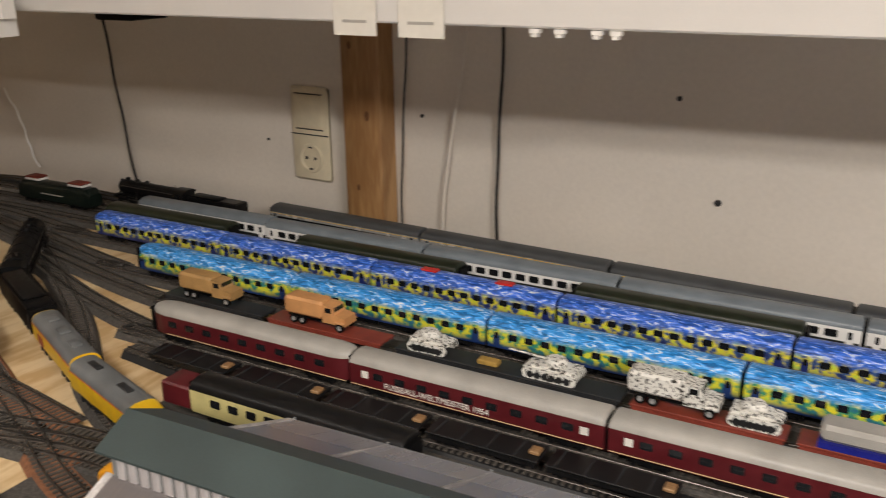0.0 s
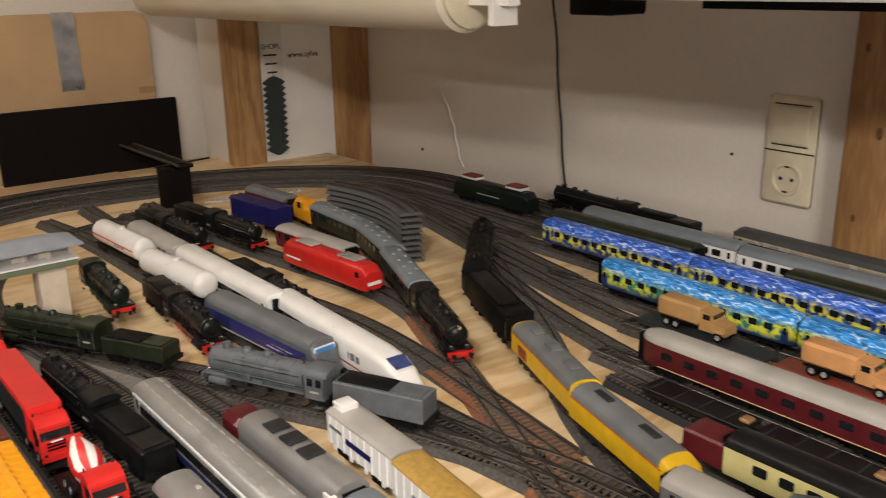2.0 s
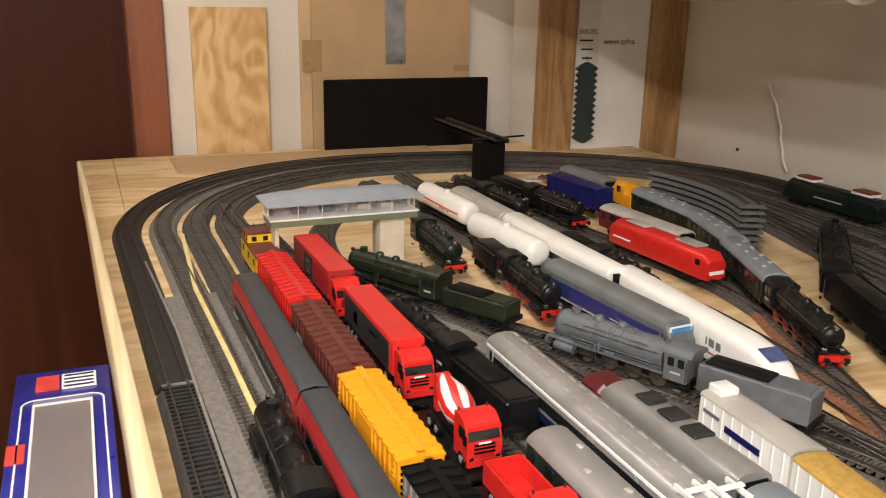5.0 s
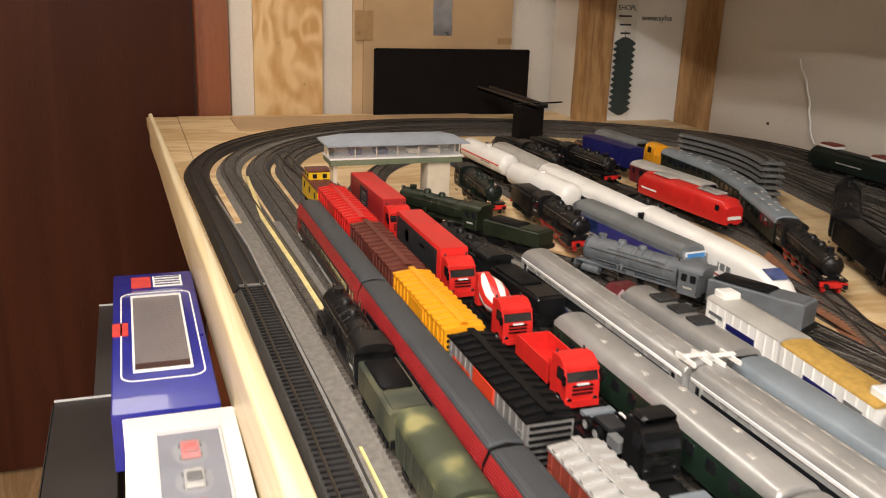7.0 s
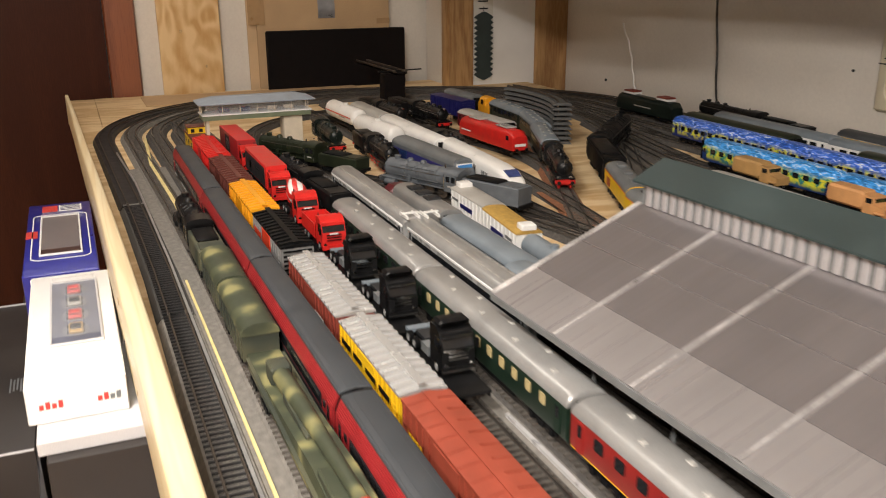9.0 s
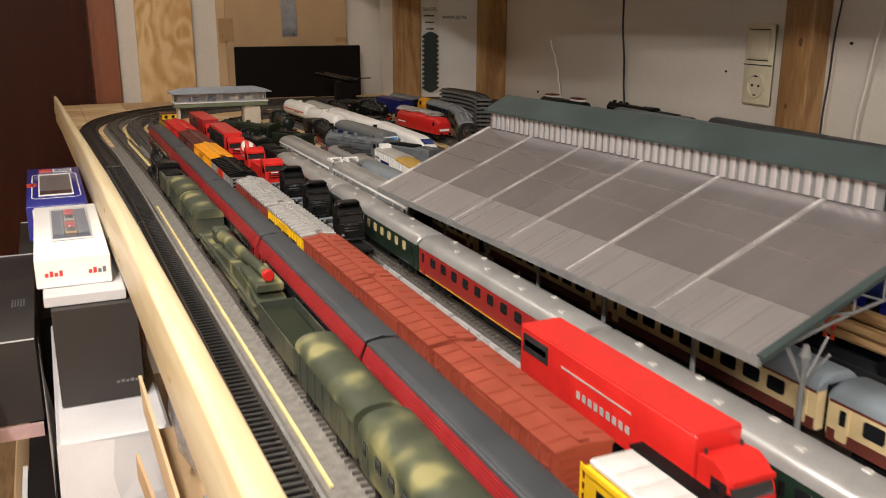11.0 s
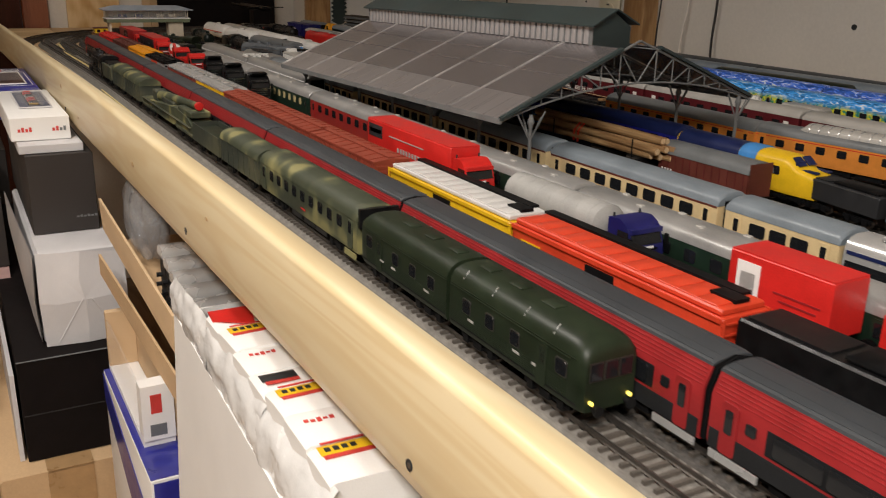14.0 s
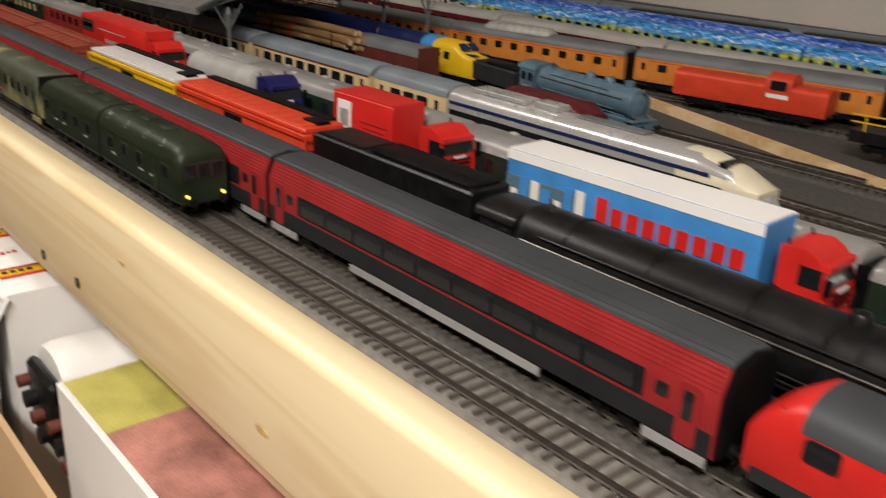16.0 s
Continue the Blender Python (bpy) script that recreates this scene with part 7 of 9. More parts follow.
# cream coach and small engines standing at the station's far mouth
cc_ = place(coach("cream sided coach with black roof", "paleyellow", "soot", 0.25, 9, (0.0225, 0.0310, 0.0125), group="orange train", vents=0, doors=False), -0.735, 0.632)
part("red_end", bx(-0.166, -0.1262, -0.0160, 0.0160, 0.011, 0.036, c=0.002), M["maroon"], cc_, "dark red end section")
place(coach("short coach with plain grey roof", "roofgrey", "rooflight", 0.13, 4, group="slate coaches", vents=0), -0.792, 0.545)
place(body_loco("small orange shunting engine with violet cab", "amber", None, [(-0.04, 0.9, 0.030), (-0.03, 1.0, 0.036), (0.04, 1.0, 0.036)], 0.08, side_win=(((-0.02,), 0.012, 0.020, 0.030, "purple", "cab_panel"),), wb=0.018, bogie_x=(-0.02, 0.02)), -0.792, 0.492)
for i in range(5):
    fw_ = place(flat_wagon("low black flat wagon with brown end box", 0.116, "soot", group="black flat wagons"), -0.945 + 0.124 * i, 0.706)
    part("end_box", bx(0.046, 0.056, -0.006, 0.006, 0.0129, 0.0165, c=0.0008), M["log"], fw_, "small brown end box")
    for k_ in range(4):
        part("deck_rib", bx(-0.05 + 0.028 * k_, -0.048 + 0.028 * k_, -0.0150, 0.0150, 0.0129, 0.0136), M["dark"], fw_)
og = coach("orange coach with grey roof and dark windows", "orange", "roofgrey", 0.262, 9, (0.0235, 0.0315, 0.0105), group="orange train", stripes=((0.0335, 0.0342, "red"),), vents=0)
place(og, -0.015, 0.650, 8)
again(og, 0.247, 0.708, 12)
again(og, -0.270, 0.628)
dm = thing("glass_roof_dome", "grey vista dome with ribbed clear panes", "dome", -0.043, 0.6465, 8, RAIL + 0.044)
bm = bmesh.new()
rp = [(y, z) for y, z in roof_prof(0.0125, 0.0, 0.0085)]
loft(bm, [(-0.05, [(y * 0.85, z * 0.4) for y, z in rp]), (-0.044, rp), (0.044, rp), (0.05, [(y * 0.85, z * 0.4) for y, z in rp])])
part("glazing", bm, M["rooflight"], dm)
for x in spread(-0.045, 0.045, 8):
    bm = bmesh.new()
    q = [(y * 1.03, z * 1.05) for y, z in rp]
    loft(bm, [(x - 0.0008, q), (x + 0.0008, q)])
    part("frame_rib", bm, M["silver"], dm)
place(body_loco("vermilion red diesel shunter with low bonnets", "redorange", None, [(-0.08, 1.0, 0.036), (0.018, 1.0, 0.036), (0.0182, 1.0, 0.0455), (0.044, 1.0, 0.0455), (0.0442, 1.0, 0.036), (0.08, 1.0, 0.036)], 0.16, W=0.0150,
                side_win=(((0.031,), 0.016, 0.030, 0.039, "glass", "cab_window"),), stripes=((0.02, 0.042, 0.022, 0.026, "whitecard"),), buffers=True), 0.268, 0.672, 9)
yc = thing("track_crane", "yellow railed work wagon with black base", "work wagon", 0.462, 0.626, 6)
part("deck", bx(-0.06, 0.06, -0.0155, 0.0155, 0.010, 0.020), M["soot"], yc)
for x in spread(-0.06, 0.06, 5):
    part("rail_post", bx(x - 0.0006, x + 0.0006, -0.0155, -0.0143, 0.0201, 0.034), M["yellow"], yc)
for z in (0.027, 0.0335):
    part("hand_rail", bx(-0.06, 0.06, -0.0153, -0.0143, z, z + 0.001), M["yellow"], yc)
part("machine_house", bx(-0.03, 0.05, -0.010, 0.013, 0.0201, 0.038, c=0.002), M["soot"], yc)
for x in (-0.035, 0.035):
    bogie(yc, x, 0.016)

place(body_loco("small dark red engine behind the silver train", "maroon", None, [(-0.05, 0.95, 0.036), (0.035, 1.0, 0.037), (0.05, 0.9, 0.030)], 0.1), 0.232, 0.414, -4)
# ---- dark red railcar, army wagons, painted coaches ----
mr = coach("dark red railcar coach with light grey roof", "maroon", "rooflight", 0.282, 9, (0.0225, 0.0300, 0.0120), group="dark red railcar", stripes=((0.0122, 0.0130, "cream"),), vents=0, doors=False)
for s in (-1, 1):
    for x in (-0.122, 0.122):
        part("white_plate", bx(x - 0.004, x + 0.004, s * 0.0165 - 0.0002, s * 0.0165 + 0.0002, 0.022, 0.030), M["paper"], mr)
place(mr, -0.611, 0.757)
for i in (1, 2, 3):
    again(mr, -0.611 + 0.2865 * i, 0.757)
mh = coach("dark red railcar end car with rounded nose", "maroon", "rooflight", 0.290, 9, (0.0225, 0.0300, 0.0130), group="dark red railcar", stripes=((0.0122, 0.0130, "cream", -0.120, 0.144),), vents=0, doors=False, round_ends=0.022)
place(mh, -0.902, 0.757)
text("lettering", "FUSSBALL-WELTMEISTER 1954", 0.0092, M["paper"], mr, pose(-0.098, -0.0168, 0.0155, 90, 0, 0), "white block lettering")

for i, (x, L, m) in enumerate(((-1.04, 0.17, "dark"), (-0.86, 0.17, "oxide"), (-0.62, 0.27, "dark"), (-0.40, 0.15, "oxide"), (-0.24, 0.15, "oxide"))):
    place(flat_wagon("dark flat wagon carrying army vehicles" if m == "dark" else "rust red flat wagon carrying army vehicles", L, m, bog=True), x, 0.850)
FZ = 0.0129
for x, m, lab in ((-1.055, "tan", "tan army truck with a canvas cover"), (-0.875, "tan2", "orange tan army truck with a canvas cover"), (-0.435, "zebra", "white patched army truck with covered body")):
    v = bonnet_truck(lab, m, z=FZ)
    v.matrix_basis = pose(x, 0.852, RAIL)
for x, g in ((-0.715, False), (-0.565, True), (-0.355, False)):
    v = battle_tank("small white army tank with dark streaks", "zebra", z=FZ, gun=g, L=0.062 if g else 0.05)
    v.matrix_basis = pose(x, 0.853, RAIL, 0, 0, 180 if g else 0)
gb = thing("crate_load", "grey boxy load with blue base on a wagon", "load", -0.262, 0.850)
part("crate", bx(-0.035, 0.035, -0.0145, 0.0145, 0.019, 0.036, c=0.004), M["rooflight"], gb)
part("base", bx(-0.036, 0.036, -0.0150, 0.0150, FZ, 0.0189), M["blue"], gb)
for x, L_, m_ in ((-0.085, 0.19, "dark"), (0.115, 0.19, "dark")):
    place(flat_wagon("dark flat wagon carrying army vehicles", L_, m_, bog=True), x, 0.850)
for x, m_, w_, h_, lab in ((-0.125, "navy", 0.028, 0.016, "dark blue covered load on a flat wagon"), (-0.045, "navy", 0.030, 0.013, "low dark blue load on a flat wagon"), (0.075, "soot", 0.036, 0.017, "black covered load on a flat wagon"), (0.155, "rooflight", 0.040, 0.017, "pale grey covered load on a flat wagon")):
    ld = thing("covered_load", lab, "load", x, 0.850, group="covered loads")
    bm = bmesh.new()
    loft(bm, [(-w_, [(y * 0.9, FZ + z * 0.7) for y, z in roof_prof(0.013, h_ * 0.5, h_)] ), (-w_ * 0.8, [(y, FZ + z) for y, z in roof_prof(0.0138, h_ * 0.5, h_)]), (w_ * 0.8, [(y, FZ + z) for y, z in roof_prof(0.0138, h_ * 0.5, h_)]), (w_, [(y * 0.9, FZ + z * 0.7) for y, z in roof_prof(0.013, h_ * 0.5, h_)])])
    part("cover", bm, M[m_], ld)
    part("base", bx(-w_ * 0.9, w_ * 0.9, -0.0132, 0.0132, FZ, FZ + h_ * 0.55), M["dark"], ld)
yb = solid("small_yellow_load", bx(-0.012, 0.012, -0.006, 0.006, FZ, FZ + 0.006, c=0.001), M["gold"], "small ochre box on the flat wagon", "load", at=pose(-0.640, 0.848, RAIL))

cy = coach("cyan coach painted with clouds and yellow flowers", "cyanmural", "cyanmural", 0.284, 12, (0.0235, 0.0310, 0.0105), group="painted coaches", vents=0, W=0.0165)
place(cy, -0.522, 0.910)
for i in (-1, 1, 2, 3):
    again(cy, -0.522 + 0.2885 * i, 0.910)
ch = coach("cyan painted end coach with rounded front", "cyanmural", "cyanmural", 0.282, 12, (0.0235, 0.0310, 0.0105), group="painted coaches", vents=0, W=0.0165, round_ends=0.02)
place(ch, -1.0975, 0.910)
bl = coach("deep blue coach painted with clouds and yellow flowers", "bluemural", "bluemural", 0.268, 12, (0.0235, 0.0310, 0.0110), group="painted coaches", vents=0, W=0.0165)
place(bl, -0.752, 1.000)
for i in (-1, -2, 1, 2, 3, 4):
    again(bl, -0.752 + 0.2725 * i, 1.000)
for ob in (bl,):
    for x in (-0.05, 0.06):
        part("roof_box", bx(x - 0.012, x + 0.012, -0.006, 0.006, 0.0460, 0.0490, c=0.001), M["red"], ob, "small red roof box")

# camouflaged and white-windowed coaches behind the painted ones
cm = coach("dark olive coach behind the painted coaches", "darkolive", "darkolive", 0.27, 9, group="back row", vents=0)
for i, x in enumerate((-1.325, -0.915, -0.475, -0.045, 0.255)):
    (place if i == 0 else again)(cm, x, 1.046)
ww = coach("white sided coach with slate grey roof", "whitecard", "roofblue", 0.285, 12, (0.0235, 0.0325, 0.0140), group="back row", vents=0, stripes=((0.0105, 0.0200, "dark"),))
place(ww, -1.005, 1.092)
for x in (-1.295, -0.715, -0.425, -0.135, 0.155):
    again(ww, x, 1.092 + (0.006 if x < -1.2 else 0))
bk = coach("silver sided coach with dark roof along the wall", "silver", "roofdark", 0.298, 0, group="wall row", vents=0, stripes=((0.0210, 0.0300, "glass"), (0.0340, 0.0346, "yellow")))
place(bk, -0.750, 1.150, -2.3)
for i in (-1, 1, 2, 3):
    again(bk, -0.750 + 0.303 * i, 1.150 - 0.0124 * i, -2.3)
place(steam("long black steam engine along the wall", "soot", 0.19, 5, 0.12, boiler=0.0125, front=False), -1.50, 1.176, 180 - 2)
we = place(body_loco("dark green electric engine with red roof gear", "darkgreen", None, [(-0.10, 0.86, 0.033), (-0.09, 1.0, 0.043), (0.09, 1.0, 0.043), (0.10, 0.86, 0.033)], 0.2, stripes=((-0.03, 0.03, 0.022, 0.024, "rooflight"),), group="engines", name="electric_locomotive",
              vents=((-0.06, 0, 0.02, 0.011, 0.0435, 0.0475, "whitecard", "roof_cover"), (0.06, 0, 0.02, 0.011, 0.0435, 0.0475, "whitecard", "roof_cover"))), -1.67, 1.100)
for x in (-0.06, 0.06):
    part("pantograph", bx(x - 0.018, x + 0.018, -0.012, 0.012, 0.0480, 0.0510, c=0.001), M["oxide"], we, "folded red pantograph")
# ---- station hall ----
SX0, SX1, NE, FE, EZ, TY0, TY1, TZ1, RY = -0.689, -0.122, 0.246, 0.568, 0.966, 0.383, 0.431, 1.023, 0.407
SEAMS = [SX0, -0.594, -0.502, -0.408, -0.313, -0.213, SX1]
stn = thing("station_hall", "open station hall with grey sheet roof and glazed ridge", "station building", 0, 0, 0, 0)
cols = 6
for side in (0, 1):
    ya, yb = (NE, TY0) if side == 0 else (FE, TY1)
    slope = part("roof_slope", bx(SX0, SX1, -0.0008, 0.0008, 0, 0.001), M["stationgrey"], stn, at=pose(0, yb, TZ1 - 0.004))
    for c in range(cols):
        x0, x1 = SEAMS[c], SEAMS[c + 1]
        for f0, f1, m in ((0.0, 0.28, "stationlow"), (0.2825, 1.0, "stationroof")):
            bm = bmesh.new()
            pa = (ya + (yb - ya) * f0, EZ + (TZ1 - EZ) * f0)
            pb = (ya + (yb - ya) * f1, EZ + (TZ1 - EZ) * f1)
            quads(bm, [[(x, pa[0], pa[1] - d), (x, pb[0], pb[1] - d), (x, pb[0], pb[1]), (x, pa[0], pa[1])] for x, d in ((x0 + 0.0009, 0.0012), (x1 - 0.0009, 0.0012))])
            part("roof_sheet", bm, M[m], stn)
    for c in range(cols + 1):
        x = SEAMS[c]
        bm = bmesh.new()
        w = 0.0009 if 0 < c < cols else 0.003
        quads(bm, [[(x - w, y, z - 0.0022), (x + w, y, z - 0.0022), (x + w, y, z + 0.0007), (x - w, y, z + 0.0007)] for y, z in ((ya, EZ), (yb, TZ1))])
        part("roof_seam", bm, M["roofseam" if c < cols else "stationdark"], stn, "sheet seam with a pale painted sheen" if c < cols else "dark gable edge")
        # wide pale strip paints the blurred glow beside each seam
        if 0 < c < cols:
            bm = bmesh.new()
            quads(bm, [[(x - 0.0040, y, z - 0.0010), (x + 0.0040, y, z - 0.0010), (x + 0.0030, y, z + 0.0003), (x - 0.0030, y, z + 0.0003)] for y, z in ((ya, EZ), (yb, TZ1))])
            part("seam_flange", bm, M["seamglow"], stn)
    s = -1 if side == 0 else 1
    for f in (0.58, 0.79):
        y, z = ya + (yb - ya) * f, EZ + (TZ1 - EZ) * f
        part("lap_joint", bx(SX0 + 0.003, SX1 - 0.003, y - 0.0005, y + 0.0005, z - 0.001, z + 0.0005), M["stationroof"], stn)
    part("eave_beam", bx(SX0, SX1, ya - 0.0015, ya + 0.0015, EZ - 0.0055, EZ - 0.0005), M["stationgrey"], stn)
    # glazed ridge wall with upright louvres
    yw = yb
    part("ridge_wall", bx(SX0 + 0.004, SX1 - 0.045, yw - 0.0006, yw + 0.0006, TZ1, TZ1 + 0.0185), M["stationgrey"], stn)
    if ("louvre",) not in shared:
        shared[("louvre",)] = mesh_of("louvre", bx(-0.0030, 0.0030, -0.0010, 0.0010, 0, 0.0185, c=0.0005), M["slatw"])
    for x in spread(SX0 + 0.008, SX1 - 0.049, 50):
        part("louvre", shared[("louvre",)], None, stn, at=pose(x, yw + s * 0.0012, TZ1))
    bm = bmesh.new()
    quads(bm, [[(x, yw + s * 0.006, TZ1 + 0.0180), (x, RY, TZ1 + 0.0335), (x, RY, TZ1 + 0.0352), (x, yw + s * 0.006, TZ1 + 0.0197)] for x in (SX0 - 0.004, SX1 - 0.038)])
    part("ridge_roof", bm, M["stationdark"], stn, "dark green ridge roof")
for x, d in ((SX0 + 0.004, 0.001), (SX1 - 0.045, -0.001)):
    bm = bmesh.new()
    pr = [(TY0, TZ1 - 0.004), (TY1, TZ1 - 0.004), (TY1, TZ1 + 0.0165), (RY, TZ1 + 0.033), (TY0, TZ1 + 0.0165)]
    quads(bm, [[(q, y, z) for y, z in pr] for q in (x, x + d)])
    part("ridge_gable", bm, M["stationdark"], stn)


def truss_mesh():
    bm = bmesh.new()
    lo, hi = EZ - 0.004, TZ1 + 0.006
    for s in (-1, 1):
        ye = NE if s < 0 else FE
        at = lambda f: (RY + (ye - RY) * f, hi + (EZ - 0.003 - hi) * f)
        low = lambda f: (RY + (ye - RY) * f, EZ + 0.022 - 0.026 * f * f)
        tube(bm, (0, *at(0)), (0, *at(1)), 0.0014, 6)
        pts = [i / 7 for i in range(8)]
        for a, b in zip(pts, pts[1:]):
            tube(bm, (0, *low(a)), (0, *low(b)), 0.0010, 6)
            tube(bm, (0, *low(a)), (0, *at(b)), 0.0007, 5)
            tube(bm, (0, *at(b)), (0, *low(b)), 0.0007, 5)
    return mesh_of("roof_truss", bm, M["stationgrey"])


tm = truss_mesh()
pm = bmesh.new()
n = 8
quads(pm, [[(r * math.cos(2 * math.pi * i / n), r * math.sin(2 * math.pi * i / n), z) for i in range(n)] for r, z in ((0.0040, TOP + 0.005), (0.0040, 0.898), (0.0020, 0.901), (0.0017, 0.955), (0.0035, 0.960), (0.0015, 0.966))])
for s in (-1, 1):
    tube(pm, (0, 0, 0.944), (s * 0.016, 0, 0.966), 0.0008, 5)
    tube(pm, (0, 0, 0.944), (0, s * 0.016, 0.968), 0.0008, 5)
pm = mesh_of("station_post", pm, M["stationgrey"])
for c in range(cols + 1):
    x = SEAMS[c]
    x = min(max(x, SX0 + 0.002), SX1 - 0.002)
    part("roof_truss", tm, None, stn, at=pose(x, 0, 0))
    for y in (0.2815, 0.553):
        part("post", pm, None, stn, at=pose(x, y, 0))
for y0 in (0.276, 0.548):
    solid("platform", bx(-0.66, -0.1, y0, y0 + 0.012, TOP + 0.0045, 0.8995, c=0.001), M["ballast2"], "narrow grey station platform", "platform", group="platforms")

# the hall stands slightly askew, its roof rising towards one gable
skew = Matrix(((1, 0, 0, 0), (0.018, 1, 0, 0), (0.016, 0.02, 1, 0), (0, 0, 0, 1)))
done = set()
for ob in stn.children:
    x, y, z = ob.location
    y += 0.018 * (x - SX0)
    rise = 0.016 * (x - SX0) + 0.02 * (y - NE)
    if ob.data == pm:
        ob.scale.z = 1 + rise / 0.073
        ob.location = (x, y, -0.893 * rise / 0.073)
        continue
    if ob.data.name not in done:
        done.add(ob.data.name)
        ob.data.transform(skew)
    if abs(x) + abs(y) < 0.03 and z == 0:
        rise = -0.016 * SX0 - 0.02 * NE
    elif ob.data == tm:
        rise = 0.016 * (x - SX0) - 0.02 * NE
    ob.location = (x, y, z + rise)

# ---- signal box on a bridge ----
sb = thing("signal_box", "bridge signal box with grey roof and glass front", "signal box", -1.650, 0.250, 0, 0)
part("floor_slab", bx(-0.024, 0.024, -0.094, 0.094, 0.964, 0.9718), M["sbgreen"], sb, "olive green floor slab")
part("floor_edge", bx(-0.025, 0.025, -0.0955, 0.0955, 0.9719, 0.9740), M["whitecard"], sb)
bm = bmesh.new()
quads(bm, [[(x * f, y * f2, z) for x, y in ((-0.033, -0.101), (0.033, -0.101), (0.033, 0.101), (-0.033, 0.101))] for f, f2, z in ((1.0, 1.0, 0.9912), (1.0, 1.0, 0.9932), (0.45, 0.72, 1.001))])
part("roof", bm, M["sbroof"], sb, "grey hipped roof")
part("back_wall", bx(-0.0235, -0.0215, -0.0915, 0.0915, 0.9741, 0.9911), M["sbwall"], sb)
for y in (-0.0925, 0.0915):
    part("end_wall", bx(-0.021, 0.0, y - 0.001, y + 0.001, 0.9741, 0.9911), M["sbwall"], sb)
for i, y in enumerate(spread(-0.090, 0.090, 6)):
    part("window_pane", bx(0.0215, 0.0222, y - 0.0142, y + 0.0142, 0.9742, 0.9910), M["clear"], sb)
    part("mullion", bx(0.0213, 0.0227, y + 0.0145, y + 0.0155, 0.9742, 0.9910), M["sbwall"], sb)
for y in (-0.054, -0.018, 0.030, 0.060):
    part("desk", bx(-0.012, 0.004, y - 0.009, y + 0.009, 0.9741, 0.9815, c=0.001), M["navy" if y < 0.03 else "sbwall"], sb)
part("pier", bx(-0.016, 0.016, 0.046, 0.080, TOP + 0.001, 0.9639, c=0.001), M["sbwall"], sb, "cream bridge pier")
part("pier", bx(-0.014, 0.014, -0.088, -0.083, TOP + 0.001, 0.9639), M["sbwall"], sb)

# ---- trains of the yard fan ----
place(tank_wagon("white tank wagon with orange stripe", "white", 0.168, stripe="redorange", R=0.0178), -1.820, 0.466, 3)
place(tank_wagon("white tank wagon with grey lettering", "white", 0.168, R=0.0178), -1.612, 0.465, 5)
place(coach("pale grey coach coupled to the white express", "rooflight", "rooflight", 0.178, 7, group="white express train", vents=0), -1.768, 0.503)
place(coach("white express coach with black window band", "white", "white", 0.272, 0, group="white express train", vents=0, stripes=((0.0205, 0.0295, "glass", -0.12, 0.12), (0.0150, 0.0165, "rjred")), skirt=0.007), -1.541, 0.507)
ice = place(body_loco("white express power car with sloping nose", "white", None, [(-0.143, 1.0, 0.0450), (0.075, 1.0, 0.0450), (0.100, 0.97, 0.0415), (0.120, 0.88, 0.0340), (0.138, 0.68, 0.0225), (0.145, 0.45, 0.0165)], 0.29, group="white express train", skirt=0.006, buffers=False,
                      stripes=((-0.14, -0.03, 0.0205, 0.0290, "glass"), (-0.14, 0.09, 0.0140, 0.0155, "rjred")), side_win=(((0.012,), 0.009, 0.010, 0.032, "rooflight", "door"), ((0.012,), 0.004, 0.018, 0.029, "glass", "door_window"))), -1.273, 0.514, -2.5)
bm = bmesh.new()
quads(bm, [[(0.1015, -w_, 0.0415), (0.1190, -w_ * 0.9, 0.0352), (0.1196, -w_ * 0.9, 0.0358), (0.1021, -w_, 0.0421)] for w_ in (0.0105, -0.0105)])
part("windscreen", bm, M["skyglass"], ice, "blue tinted sloping windscreen")
for x0, w_, z0 in ((0.036, 0.0022, 0), (0.041, 0.008, 0), (0.052, 0.007, 0)):
    part("badge_bar", bx(x0, x0 + w_, -0.0168, -0.0166, 0.021, 0.029), M["roofgrey"], ice, "grey lettering bar")
place(body_loco("bright red electric engine with white front", "red", None, [(-0.098, 0.88, 0.034), (-0.088, 1.0, 0.0435), (0.088, 1.0, 0.0435), (0.098, 0.88, 0.034)], 0.2, vents=((-0.05, 0, 0.02, 0.010, 0.0438, 0.0465, "rooflight", "roof_cover"), (0.05, 0, 0.02, 0.010, 0.0438, 0.0465, "silver", "pantograph")),
                cabwin=((0.0935, -0.0115, 0.0115, 0.0285, 0.0365, "glass", "windscreen"), (0.0990, -0.011, 0.011, 0.0165, 0.021, "whitecard", "front_plate")), side_win=(((0.082,), 0.008, 0.0265, 0.034, "glass", "cab_window"),), stripes=((-0.086, -0.05, 0.02, 0.0225, "whitecard"),), name="electric_locomotive"), -1.520, 0.651, 4)
place(coach("dark red wagon with long flat grey roof", "maroon", "rooflight", 0.17, 6, group="yard wagons", vents=0, H=0.044), -1.606, 0.680, 4)
place(steam("black steam engine with tender in the yard", "soot", 0.140, 4, 0.085), -1.439, 0.538, -3)
place(steam("black steam engine with bright handrails", "soot", 0.150, 4, 0.10, deflect=False, bright=True), -1.782, 0.634, 4)
place(steam("black steam engine with a red lamp board", "soot", 0.140, 4, 0.075), -1.820, 0.563, 3)
place(boxcar("indigo blue covered wagon with smooth roof", "indigo", "indigo", 0.134, style="plain", group="yard wagons"), -1.839, 0.711, 7)
place(coach("dark red coach with grey roof in the yard", "maroon", "roofgrey", 0.13, 5, group="yard wagons", vents=0), -1.900, 0.765, 4)
